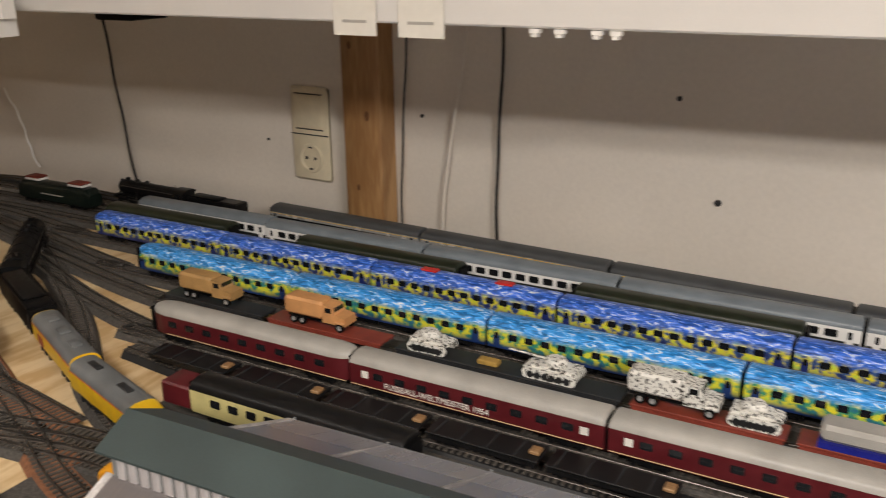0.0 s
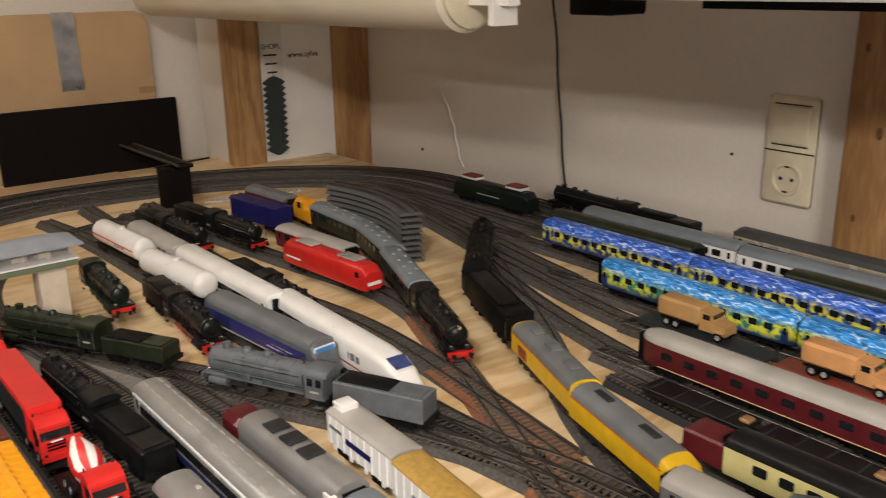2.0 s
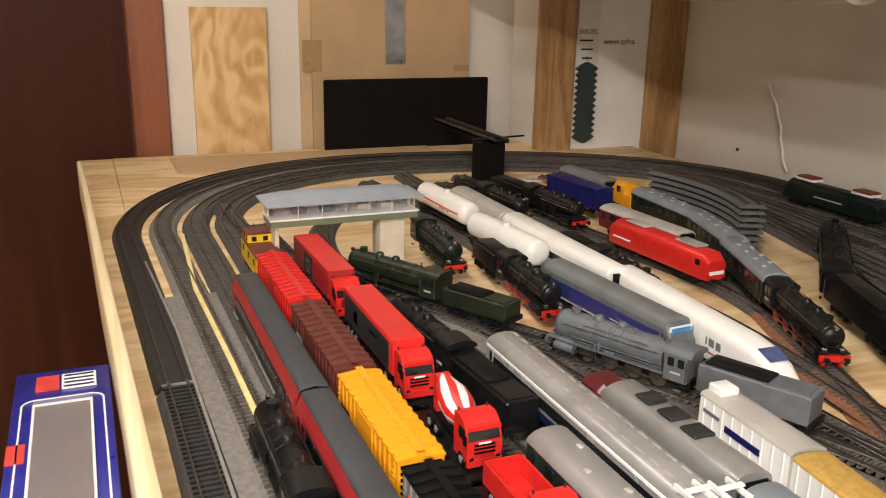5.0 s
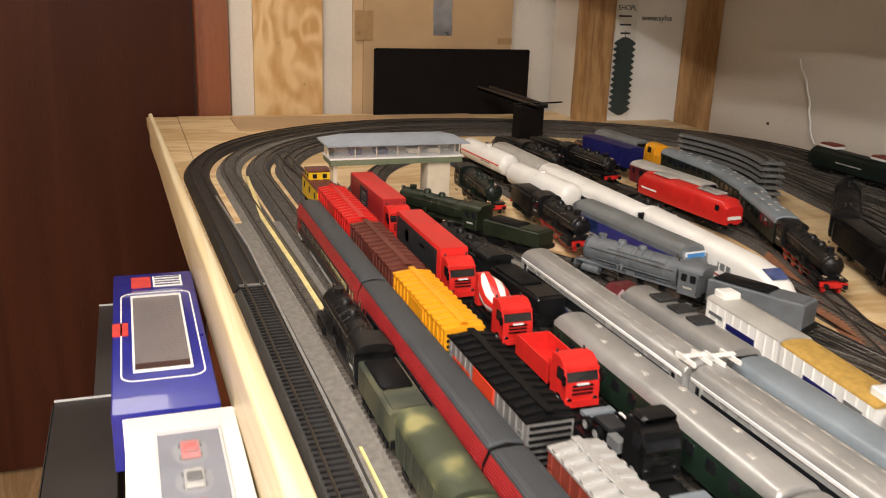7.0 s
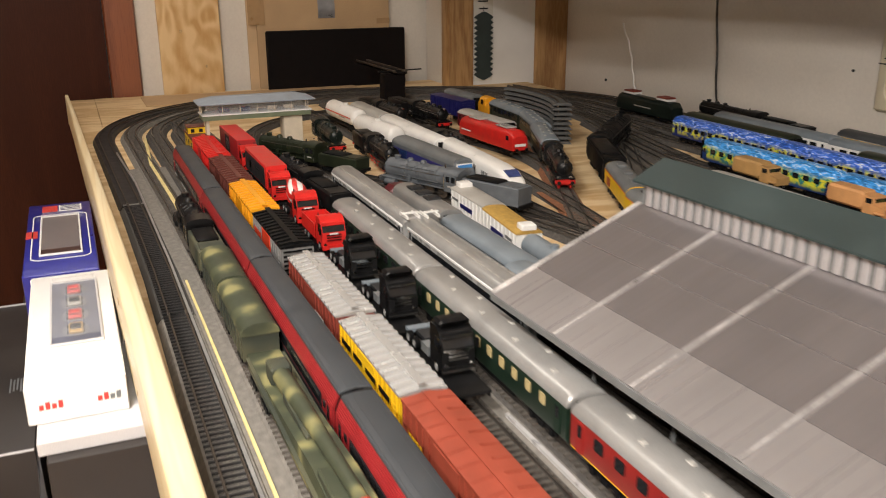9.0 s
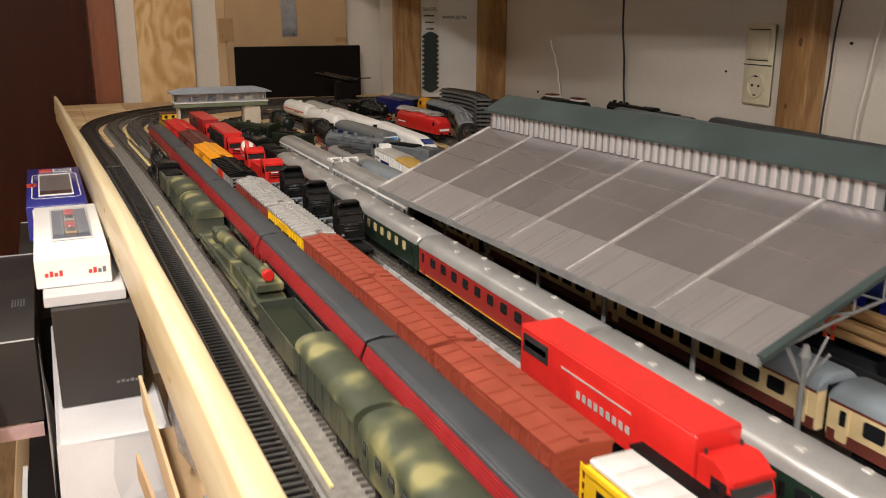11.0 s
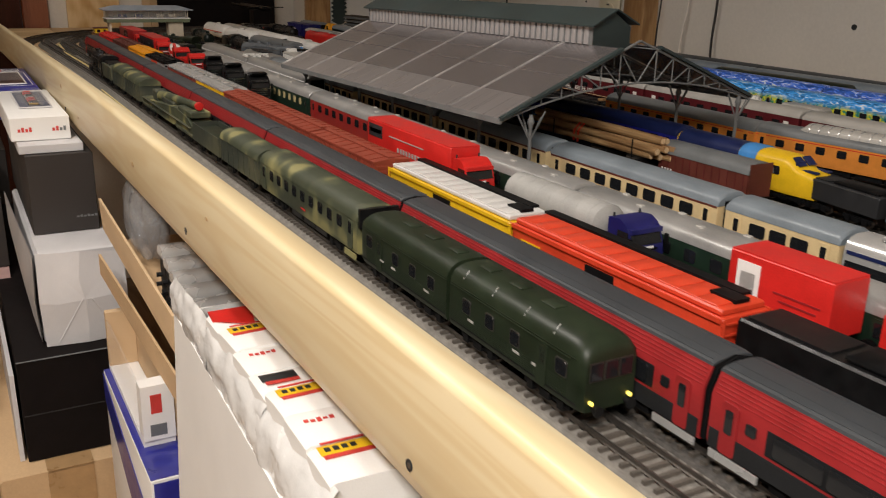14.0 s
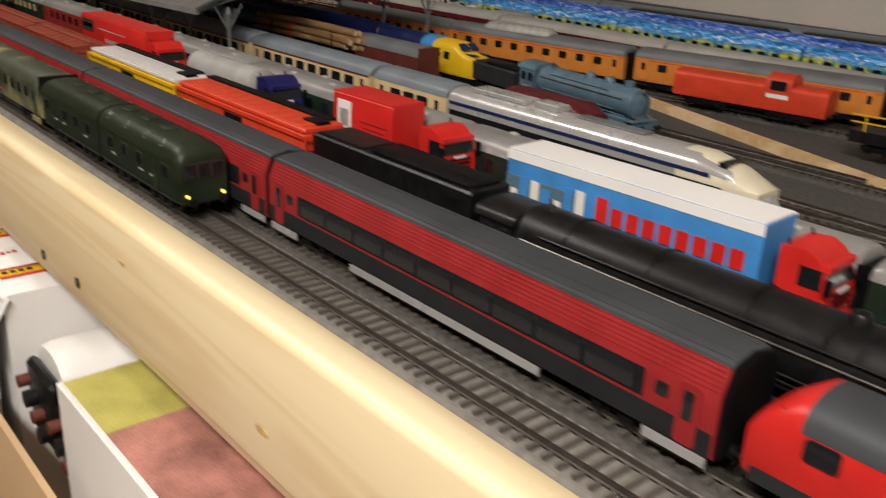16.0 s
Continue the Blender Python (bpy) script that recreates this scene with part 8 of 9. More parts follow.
place(body_loco("amber yellow shunting engine with black details", "amber", None, [(-0.05, 1.0, 0.036), (-0.008, 1.0, 0.036), (-0.0075, 1.0, 0.046), (0.028, 1.0, 0.046), (0.0285, 1.0, 0.034), (0.05, 1.0, 0.034)], 0.10, W=0.0145, side_win=(((0.010,), 0.012, 0.030, 0.040, "glass", "cab_window"), ((-0.03,), 0.018, 0.015, 0.030, "black", "side_grille")), wb=0.020, bogie_x=(-0.028, 0.028)), -1.814, 0.782, -5)
c3 = coach("short black green coach with slate grey roof", "darkgreen", "roofblue", 0.158, 6, group="yard coaches", vents=8)
place(c3, -1.687, 0.776, -4)
again(c3, -1.546, 0.752, -17)
again(c3, -1.403, 0.695, -22)
place(steam("black steam engine with red buffer beam", "soot", 0.160, 4, 0, red=True), -1.257, 0.637, -22)
place(steam("huge black steam engine on the curve", "black", 0.235, 6, 0, boiler=0.0165, front=False, cabw=0.0165), -1.410, 0.834, 136).matrix_basis @= Matrix.Scale(1.06, 4)
td = thing("engine_tender", "long black coal tender behind the huge engine", "tender", group="steam engines")
part("tank", bx(-0.082, 0.082, -0.0172, 0.0172, 0.0115, 0.0410, c=0.0016), M["black"], td)
part("coal", bx(-0.045, 0.074, -0.0135, 0.0135, 0.0405, 0.0450, c=0.0030), M["soot"], td, "black coal load")
part("rear_deck", bx(-0.080, -0.048, -0.0145, 0.0145, 0.0408, 0.0425, c=0.0006), M["black"], td)
for s in (-1, 1):
    part("side_rim", bx(-0.080, 0.080, s * 0.0168 - 0.0006, s * 0.0168 + 0.0006, 0.0408, 0.0432), M["black"], td)
    for x in (-0.0805, 0.0805):
        bm = bmesh.new()
        tube(bm, (x, s * 0.0176, 0.016), (x, s * 0.0176, 0.036), 0.0005, 5)
        part("grab_rail", bm, M["raildark"], td)
for x in (-0.045, 0.045):
    bogie(td, x, 0.034, 0.0062)
place(td, -1.242, 0.714, 180 - 23.7)
up = body_loco("yellow diesel engine with grey roof and red sign", "yellow", "roofgrey", [(-0.078, 1.0, 0.0445), (0.078, 1.0, 0.0445)], 0.158, bogm="bodygrey", skirtm="bodygrey", skirt=0.0125, group="yellow engines", vents=[(-0.045 + 0.045 * i, 0, 0.010, 0.006, 0.0447, 0.0470, "roofgrey", "roof_fan") for i in range(3)], stripes=((-0.076, 0.076, 0.0335, 0.0342, "red"),), side_win=(((-0.045,), 0.022, 0.016, 0.028, "oxide2", "red_sign"),))
place(up, -1.076, 0.640, -23)
up2 = body_loco("long yellow diesel engine with grey roof", "yellow", "roofgrey", [(-0.078, 1.0, 0.0445), (0.062, 1.0, 0.0445), (0.072, 0.96, 0.040), (0.079, 0.85, 0.033)], 0.158, bogm="bodygrey", skirtm="bodygrey", skirt=0.0125, group="yellow engines", vents=[(-0.045 + 0.07 * i, 0, 0.012, 0.004, 0.0447, 0.0465, "dark", "roof_fan") for i in range(2)], stripes=((-0.076, 0.064, 0.0335, 0.0342, "red"),))
place(up2, -0.928, 0.583, -17)
place(steam("dark green steam engine with matching tender", "darkolive", 0.155, 4, 0.085, red=False, tlow=True), -1.530, 0.281, 180 + 28)
place(steam("dark green steam engine standing by the bridge", "darkgreen", 0.150, 4, 0), -1.640, 0.378, -3)
place(steam("black steam engine with bright red frame", "soot", 0.140, 4, 0.075, red=True), -1.452, 0.417, -4)
place(steam("unpainted grey steam engine with streamlined tender", "greyloco", 0.158, 4, 0.098, boiler=0.0135, wheel="raildark", front=False, th=0.0365), -1.256, 0.413, 180 + 25)
place(body_loco("grey diesel engine with violet blue sides", "greyloco", "roofgrey", [(-0.115, 0.95, 0.042), (-0.108, 1.0, 0.0450), (0.096, 1.0, 0.0450), (0.104, 0.98, 0.0400), (0.109, 0.95, 0.0310), (0.112, 0.93, 0.0270)], 0.23, stripes=((-0.11, 0.095, 0.0125, 0.0290, "purple"), (-0.085, -0.055, 0.013, 0.0285, "bluelight"), (0.02, 0.060, 0.0165, 0.0180, "whitecard"), (0.03, 0.070, 0.0205, 0.0215, "whitecard"), (-0.11, 0.095, 0.0105, 0.0122, "rooflight")),
                cabwin=((0.1068, -0.0135, 0.0135, 0.0285, 0.0375, "whitecard", "windscreen_frame"), (0.1080, -0.0115, 0.0115, 0.0300, 0.0360, "bluelight", "windscreen"))), -1.357, 0.466, 5)
place(steam("black steam engine with low tender beside the lorries", "soot", 0.150, 4, 0.10, front=False), -1.345, 0.248, 184)


def peaked_wagon(label, roof, L):
    t = thing("refrigerator_wagon", label, "freight wagon", group="white wagons")
    h = L / 2
    part("body", bx(-h, h, -0.0155, 0.0155, 0.0105, 0.0375), M["white"], t)
    bm = bmesh.new()
    rp = roof_prof(0.0158, 0.0370, 0.0415)
    loft(bm, [(-h - 0.001, rp), (h + 0.001, rp)])
    part("roof", bm, M[roof], t)
    for x in spread(-h, h, 9):
        for s in (-1, 1):
            part("side_rib", bx(x - 0.0005, x + 0.0005, s * 0.0158 - 0.0005, s * 0.0158 + 0.0005, 0.0100, 0.037), M["white"], t)
    for s in (-1, 1):
        part("blue_lettering_bar", bx(-0.018, 0.022, s * 0.0164 - 0.0002, s * 0.0164 + 0.0002, 0.021, 0.0265), M["indigo"], t)
        part("lettering_bar", bx(-0.045, -0.025, s * 0.0164 - 0.0002, s * 0.0164 + 0.0002, 0.026, 0.029), M["roofgrey"], t)
        for x in (-h + 0.012, h - 0.012, -0.012, 0.012):
            part("step", bx(x - 0.002, x + 0.002, s * 0.0150 - 0.0008, s * 0.0150 + 0.0008, 0.0060, 0.0104), M["white"], t)
    part("brake_cabin", bx(-h - 0.001, -h + 0.016, -0.0085, 0.0085, 0.0400, 0.0470, c=0.001), M["white"], t)
    for x in (-h * 0.55, h * 0.55):
        bogie(t, x, 0.012, m="black")
    return t


place(peaked_wagon("white refrigerator wagon with grey roof", "rooflight", 0.102), -1.069, 0.411, -2)
place(peaked_wagon("white refrigerator wagon with ochre roof", "gold", 0.110), -0.957, 0.401, 174)
place(tank_wagon("grey wagon with a round barrel", "roofblue", 0.12, R=0.0125), -0.835, 0.388, -3)

# stack of spare curved track pieces
for k in range(9):
    ts = thing("track_piece", "spare curved grey track piece in a stack", "track piece", -1.658, 0.838, -4, 0.8885 + 0.0092 * k, group="stacked track pieces")
    arc = [Vector((0.36 * math.sin(a) + 0.002 * math.sin(k * 2.3), 0.36 * math.cos(a) - 0.36)) for a in [(-0.36 + 0.72 * i / 24) for i in range(25)]]
    fr = frames_of(arc)
    bm = bmesh.new()
    sweep(bm, fr, [(-0.019, 0.0), (0.019, 0.0), (0.0145, 0.0050), (-0.0145, 0.0050)])
    part("roadbed", bm, M["stackgrey"], ts)
    for s in (-0.00825, 0.00825):
        bm = bmesh.new()
        sweep(bm, fr, [(s - 0.0008, 0.0051), (s + 0.0008, 0.0051), (s + 0.0008, 0.0088), (s - 0.0008, 0.0088)])
        part("rail", bm, M["raildark"], ts)
# black tower with a sloping girder at the far end
bt = thing("black_tower", "black block tower with a sloping girder", "tower", -2.112, 0.672, 0, TOP)
part("block", bx(-0.020, 0.020, -0.026, 0.026, 0.0, 0.080, c=0.002), M["blackboard"], bt)
for nm, o0, o1, dz in (("girder", -0.016, 0.016, 0.004), ("girder_rail", -0.016, -0.012, 0.008), ("girder_rail", 0.012, 0.016, 0.008)):
    bm = bmesh.new()
    quads(bm, [[(x, y - o, z + d) for o, d in ((o0, 0), (o1, 0), (o1, dz), (o0, dz))] for x, y, z in ((-0.274, 0.012, 0.0795), (0.03, 0.012, 0.0805))])
    part(nm, bm, M["blackboard" if nm == "girder" else "raildark"], bt)
part("arm", bx(-0.06, 0.06, -0.002, 0.002, 0.0, 0.003), M["soot"], bt, at=pose(0, 0.02, 0.0845, 0, 0, 100))
for i in range(6):
    solid("loose_track_piece", bx(-0.075, 0.075, -0.003, 0.003, 0, 0.004), M["seam"], "bright loose rail lying at the end", "rail", at=pose(-2.10 + 0.006 * i, 0.80 + 0.010 * i, TOP + 0.0005, 0, 0, 86), group="loose rails")
# ---- boxes and cartons in front of the layout ----
def carton(label, x0, x1, y0, y1, z0, z1, m, name="box", parts=(), cat="box", group=""):
    t = thing(name, label, cat, 0, 0, 0, 0, group=group)
    part("carton", bx(x0, x1, y0, y1, z0, z1, c=0.0012), M[m], t)
    return t


def window_box(t, x0, x1, y0, y1, z, frame_m, inner_m):
    """A clear window in the lid with a rim and what shows behind it."""
    part("window_back", bx(x0, x1, y0, y1, z + 0.0008, z + 0.0014), M[inner_m], t)
    for a in ((x0 - 0.002, x1 + 0.002, y0 - 0.002, y0), (x0 - 0.002, x1 + 0.002, y1, y1 + 0.002), (x0 - 0.002, x0, y0, y1), (x1, x1 + 0.002, y0, y1)):
        part("window_rim", bx(*a, z + 0.0008, z + 0.0030), M[frame_m], t)
    part("window_film", bx(x0, x1, y0, y1, z + 0.0085, z + 0.0088), M["clear"], t)


def rounded(x0, x1, y0, y1, r):
    """The outline of a rectangle with round corners."""
    return [(cx_ + r * math.cos(math.radians(a0 + 15 * k)), cy_ + r * math.sin(math.radians(a0 + 15 * k))) for cx_, cy_, a0 in ((x1 - r, y1 - r, 0), (x0 + r, y1 - r, 90), (x0 + r, y0 + r, 180), (x1 - r, y0 + r, 270)) for k in range(7)]


bb = carton("blue model box with a clear window", -1.465, -1.134, -0.122, -0.040, 0.835, 0.885, "blue", "model_box")
window_box(bb, -1.385, -1.205, -0.103, -0.058, 0.885, "whitecard", "brownwin")
bm = bmesh.new()
for za, zb in ((0.8851, 0.8856),):
    o_, i_ = rounded(-1.402, -1.188, -0.115, -0.046, 0.012), rounded(-1.4005, -1.1895, -0.1135, -0.0475, 0.0105)
    quads(bm, [[(*o_[k], za), (*i_[k], za), (*i_[k], zb), (*o_[k], zb)] for k in list(range(len(o_))) + [0]], cap=False)
part("outline", bm, M["whitecard"], bb, "thin white rounded outline")
part("logo_patch", bx(-1.452, -1.418, -0.104, -0.084, 0.8851, 0.8856), M["redprint"], bb, "red and white printed patch")
part("logo_patch", bx(-1.452, -1.418, -0.082, -0.052, 0.8851, 0.8856), M["whitecard"], bb)
for i in range(4):
    part("logo_wave", bx(-1.449 + 0.008 * i, -1.446 + 0.008 * i, -0.080, -0.054, 0.88565, 0.8860), M["navy"], bb)
part("logo_patch", bx(-1.320, -1.288, -0.1220, -0.108, 0.8851, 0.8856), M["redprint"], bb)
part("end_patch", bx(-1.1339, -1.1333, -0.114, -0.082, 0.842, 0.880), M["whitecard"], bb)
for i in range(3):
    part("end_wave", bx(-1.1332, -1.1328, -0.112 + 0.010 * i, -0.106 + 0.010 * i, 0.846 + 0.004 * i, 0.876), M["indigo"], bb)
wb = carton("white model box with a clear window", -1.126, -0.832, -0.112, -0.0315, 0.851, 0.885, "whitecard", "model_box")
window_box(wb, -1.090, -0.915, -0.090, -0.047, 0.885, "silverpaper", "slatebox")
for i, (x, m) in enumerate(((-1.060, "red"), (-1.022, "rooflight"), (-0.984, "red"), (-0.946, "gold"))):
    mo = part("boxed_model", bx(x - 0.013, x + 0.011, -0.075, -0.062, 0.8866, 0.8898, c=0.0012), M[m], wb, "small packed model")
    part("model_cab", bx(x - 0.004, x + 0.006, -0.0735, -0.0635, 0.8899, 0.8925, c=0.001), M["dark" if i % 2 else m], mo)
    for dx in (-0.008, 0.007):
        for y in (-0.0760, -0.0612):
            bm = bmesh.new()
            tube(bm, (x + dx, y - 0.0006, 0.8880), (x + dx, y + 0.0006, 0.8880), 0.0017, 10)
            part("model_wheel", bm, M["black"], mo)
    bm = bmesh.new()
    bmesh.ops.create_uvsphere(bm, u_segments=14, v_segments=8, radius=1.0)
    for v in bm.verts:
        v.co = Vector((x + v.co.x * 0.017, -0.0685 + v.co.y * 0.013, 0.8868 + max(0.0, v.co.z) * 0.0055))
    part("blister", bm, M["clear"], mo, "clear plastic blister", smooth=60)
for y0, m, w_ in ((-0.102, "redprint", 0.020), (-0.056, "redprint", 0.020)):
    for i in range(4):
        part("print_bar", bx(-0.8321, -0.8314, y0 + i * w_ / 4, y0 + (i + 0.7) * w_ / 4, 0.864, 0.864 + (0.0065 if i % 2 else 0.0045)), M[m if y0 < -0.08 or i < 2 else "roofgrey"], wb, "red printed lettering bar" if i == 0 else "")
carton("pale grey flat box under the white box", -1.12, -0.800, -0.106, -0.020, 0.838, 0.8505, "silverpaper")
db = carton("tall dark brown box with small white print", -1.16, -0.790, -0.100, -0.010, 0.7215, 0.8375, "darkbox")
for i in range(6):
    part("print_bar", bx(-0.7898, -0.7892, -0.040 + 0.005 * i, -0.0365 + 0.005 * i, 0.742, 0.7445 + 0.001 * (i % 2)), M["roofgrey"], db)
lb = carton("dark brown box with a thin pale rim", -1.500, -1.030, -0.198, -0.128, 0.6045, 0.724, "darkbox")
part("pale_rim", bx(-1.502, -1.4985, -0.198, -0.128, 0.7242, 0.7256), M["silverpaper"], lb, "worn pale rear edge")
part("pale_rim", bx(-1.0318, -1.0290, -0.197, -0.129, 0.7242, 0.7256), M["silverpaper"], lb, "worn pale front edge")
part("side_flap", bx(-1.49, -1.04, -0.1995, -0.1984, 0.640, 0.7245), M["darkbox"], lb)
for i in range(5):
    part("print_bar", bx(-1.225 + 0.004 * (i % 2), -1.185 - 0.003 * (i % 3), -0.160 + 0.004 * i, -0.158 + 0.004 * i, 0.7242, 0.7248), M["roofgrey"], lb, "pale printed bar" if i == 0 else "")
lb = carton("dark brown box with a thin pale rim", -1.86, -1.54, -0.158, -0.090, 0.5865, 0.705, "darkbox")
part("pale_rim", bx(-1.862, -1.8585, -0.158, -0.090, 0.7052, 0.7066), M["silverpaper"], lb)
pl = thing("pink_lid", "pale pink box lid standing on edge", "lid", 0, 0, 0, 0)
bm = bmesh.new()
quads(bm, [[(-1.02, y - 0.207, 0.697), (-0.98, y - 0.197, 0.695), (-0.80, y - 0.182, 0.530), (-0.86, y - 0.192, 0.500)] for y in (-0.002, 0.0)])
part("panel", bm, M["pinkcard"], pl)
part("rim", bx(-1.028, -1.018, -0.192, -0.130, 0.5870, 0.6040), M["pinkcard"], pl)
pp = thing("paper_parcel", "parcel wrapped in crumpled silver grey paper", "parcel", 0, 0, 0, 0)
random.seed(7)
fc = (-0.684, -0.052, 0.652)
rim = [(-0.690, -0.107, 0.588), (-0.686, -0.052, 0.587), (-0.690, 0.002, 0.588), (-0.692, 0.006, 0.652), (-0.700, 0.006, 0.712), (-0.694, -0.052, 0.719), (-0.700, -0.108, 0.7205), (-0.692, -0.110, 0.652)]
bm = bmesh.new()
cv = bm.verts.new(fc)
rv = [bm.verts.new(q) for q in rim]
mv = [bm.verts.new(((q[0] + fc[0]) / 2 + (0.002 if k % 2 else -0.001), (q[1] + fc[1]) / 2 + random.uniform(-0.006, 0.006), (q[2] + fc[2]) / 2 + random.uniform(-0.006, 0.006))) for k, q in enumerate(rim)]
for k in range(8):
    n_ = (k + 1) % 8
    bm.faces.new((cv, mv[k], mv[n_]))
    bm.faces.new((mv[k], rv[k], rv[n_], mv[n_]))
part("end_fold", bm, M["silverpaper"], pp, smooth=8)
part("wrap", bx(-1.10, -0.7025, -0.108, 0.006, 0.587, 0.7205, c=0.004), M["silverpaper"], pp)
for k in range(3):
    bm = bmesh.new()
    a = -0.09 + 0.04 * k
    tube(bm, (-0.6895, a, 0.592), (-0.6845, -0.055 + 0.006 * k, 0.652), 0.0011, 5)
    part("crease", bm, M["silverpaper"], pp)
bm = bmesh.new()
for off in (0.0, -0.0012):
    quads(bm, [[(x, y0 + off, z0), (x, (y0 + y1) / 2 - 0.003 + off, (z0 + z1) / 2), (x, y1 + off, z1)] for x, y0, z0, y1, z1 in ((-0.700, -0.1105, 0.592, -0.1105, 0.7190), (-0.80, -0.1125, 0.596, -0.1145, 0.7240), (-0.91, -0.1145, 0.610, -0.1190, 0.7330), (-1.00, -0.1150, 0.630, -0.1225, 0.7420))], cap=False, closed=False)
part("loose_flap", bm, M["silverpaper"], pp, "loose paper flap standing up")
bbx = carton("large black box under the parcel", -1.54, -0.655, -0.150, 0.02, 0.435, 0.5865, "blackboard")
part("worn_edge", bx(-0.6560, -0.6535, -0.150, 0.018, 0.5860, 0.5868), M["roofgrey"], bbx, "pale worn edge")
part("lid_line", bx(-0.6552, -0.6545, -0.148, 0.018, 0.505, 0.5065), M["dark"], bbx)
sg = thing("grey_folder", "thin grey folder leaning on the black box", "folder", 0, 0, 0, 0)
part("sheet", bx(-0.98, -0.665, -0.160, -0.154, 0.40, 0.565), M["silverpaper"], sg)
cd = thing("shipping_carton", "large brown cardboard shipping carton with tape", "carton", 0, 0, 0, 0)
part("carton", bx(-1.42, -0.625, -0.190, 0.06, 0.0, 0.434, c=0.003), M["card"], cd)
part("tape", bx(-0.6245, -0.6235, -0.13, -0.07, 0.02, 0.43), M["tape"], cd, "brown packing tape")
part("tape", bx(-1.10, -0.62, -0.13, -0.07, 0.4342, 0.4348), M["tape"], cd)

# open trays under the plank
tray = thing("open_tray", "open cardboard tray holding silver-roofed coaches", "tray", 0, 0, 0, 0)
bm = bmesh.new()
quads(bm, [[(-0.66, -0.023, 0.758), (-0.66, -0.020, 0.758), (-0.66, -0.022, 0.800), (-0.66, -0.025, 0.800)], [(-0.285, -0.016, 0.728), (-0.285, -0.013, 0.728), (-0.285, -0.013, 0.768), (-0.285, -0.016, 0.768)]])
part("side", bm, M["card2"], tray)
bm = bmesh.new()
quads(bm, [[(-0.62, -0.037, 0.708), (-0.62, -0.034, 0.708), (-0.62, -0.034, 0.735), (-0.62, -0.037, 0.735)], [(-0.33, -0.0085, 0.648), (-0.33, -0.0055, 0.648), (-0.33, -0.0055, 0.682), (-0.33, -0.0085, 0.682)]])
part("lower_flap", bm, M["card"], tray, "bent lower cardboard flap")
part("floor", bx(-0.66, -0.2855, -0.012, 0.16, 0.735, 0.738), M["card"], tray)
part("end", bx(-0.2848, -0.2818, -0.012, 0.16, 0.70, 0.775), M["whitecard"], tray)
for i in range(5):
    cx_, cz_ = -0.374 + 0.0265 * i, 0.803 - 0.0068 * i
    sc = thing("boxed_coach", "silver-roofed coach stored upright in the tray", "model coach", cx_, 0, 0, 0, group="stored coaches")
    bm = bmesh.new()
    rp = roof_prof(0.0128, 0.0, 0.012)
    quads(bm, [[(a, y, cz_ + b) for a, b in rp] for y in (-0.006, 0.15)])
    part("roof", bm, M["silver"], sc)
    part("body", bx(-0.0120, 0.0120, -0.004, 0.148, 0.7385, cz_ - 0.0002), M["soot"], sc)
    for k in range(4):
        bm = bmesh.new()
        zz = 0.745 + 0.012 * k
        tube(bm, (-0.008 + 0.004 * (k % 2), -0.010, zz), (-0.008 + 0.004 * (k % 2), -0.0045, zz), 0.0026, 8)
        part("coupler", bm, M["soot"], sc)
bag = thing("plastic_bag", "crumpled clear plastic bag stuffed in the tray", "bag", -0.56, 0.012, 0, 0.792)
for k in range(4):
    bm = bmesh.new()
    bmesh.ops.create_uvsphere(bm, u_segments=14, v_segments=9, radius=0.024)
    random.seed(20 + k)
    for v in bm.verts:
        v.co = Vector((v.co.x * 1.3, v.co.y * 0.7, v.co.z * 2.0)) * (1 + random.uniform(-0.10, 0.10))
    part("fold", bm, M["bagfilm"], bag, at=pose(0.024 * k - 0.04, 0.01 * (k % 2), 0.008 * (k % 2)), smooth=50)
sb2 = thing("display_box", "white display box with clear front and barcode", "model box", 0, 0, 0, 0)
part("back", bx(-0.60, -0.372, -0.004, -0.001, 0.585, 0.660), M["card2"], sb2)
part("tray", bx(-0.60, -0.372, -0.040, -0.0045, 0.5799, 0.588), M["whitecard"], sb2)
part("end", bx(-0.390, -0.368, -0.040, -0.0045, 0.5885, 0.656), M["whitecard"], sb2, "white end flap")
part("end", bx(-0.60, -0.588, -0.040, -0.0045, 0.5885, 0.664), M["card2"], sb2)
part("clear_front", bx(-0.587, -0.391, -0.040, -0.038, 0.5885, 0.655), M["clear"], sb2)
part("red_print", bx(-0.3678, -0.3672, -0.030, -0.018, 0.622, 0.645), M["redprint"], sb2)
part("barcode", bx(-0.3678, -0.3672, -0.032, -0.014, 0.594, 0.608), M["roofgrey"], sb2)
bl2 = carton("blue and white model box standing upright", -0.60, -0.30, -0.048, 0.02, 0.36, 0.579, "whitecard", "model_box")
bm = bmesh.new()
quads(bm, [[(-0.60, y, 0.575), (-0.33, y, 0.520), (-0.30, y, 0.42), (-0.35, y, 0.44), (-0.60, y, 0.535)] for y in (-0.0492, -0.0484)])
part("blue_panel", bm, M["blue"], bl2, "diagonal blue printed band")
part("blue_lid", bx(-0.60, -0.301, -0.0475, 0.0195, 0.5792, 0.5798), M["blue"], bl2, "blue printed lid")
part("blue_end", bx(-0.2998, -0.2990, -0.045, 0.015, 0.47, 0.575), M["blue"], bl2)
wk = thing("magazine_box", "tall white carton packed with booklets", "carton", 0, 0, 0, 0)
bm = bmesh.new()
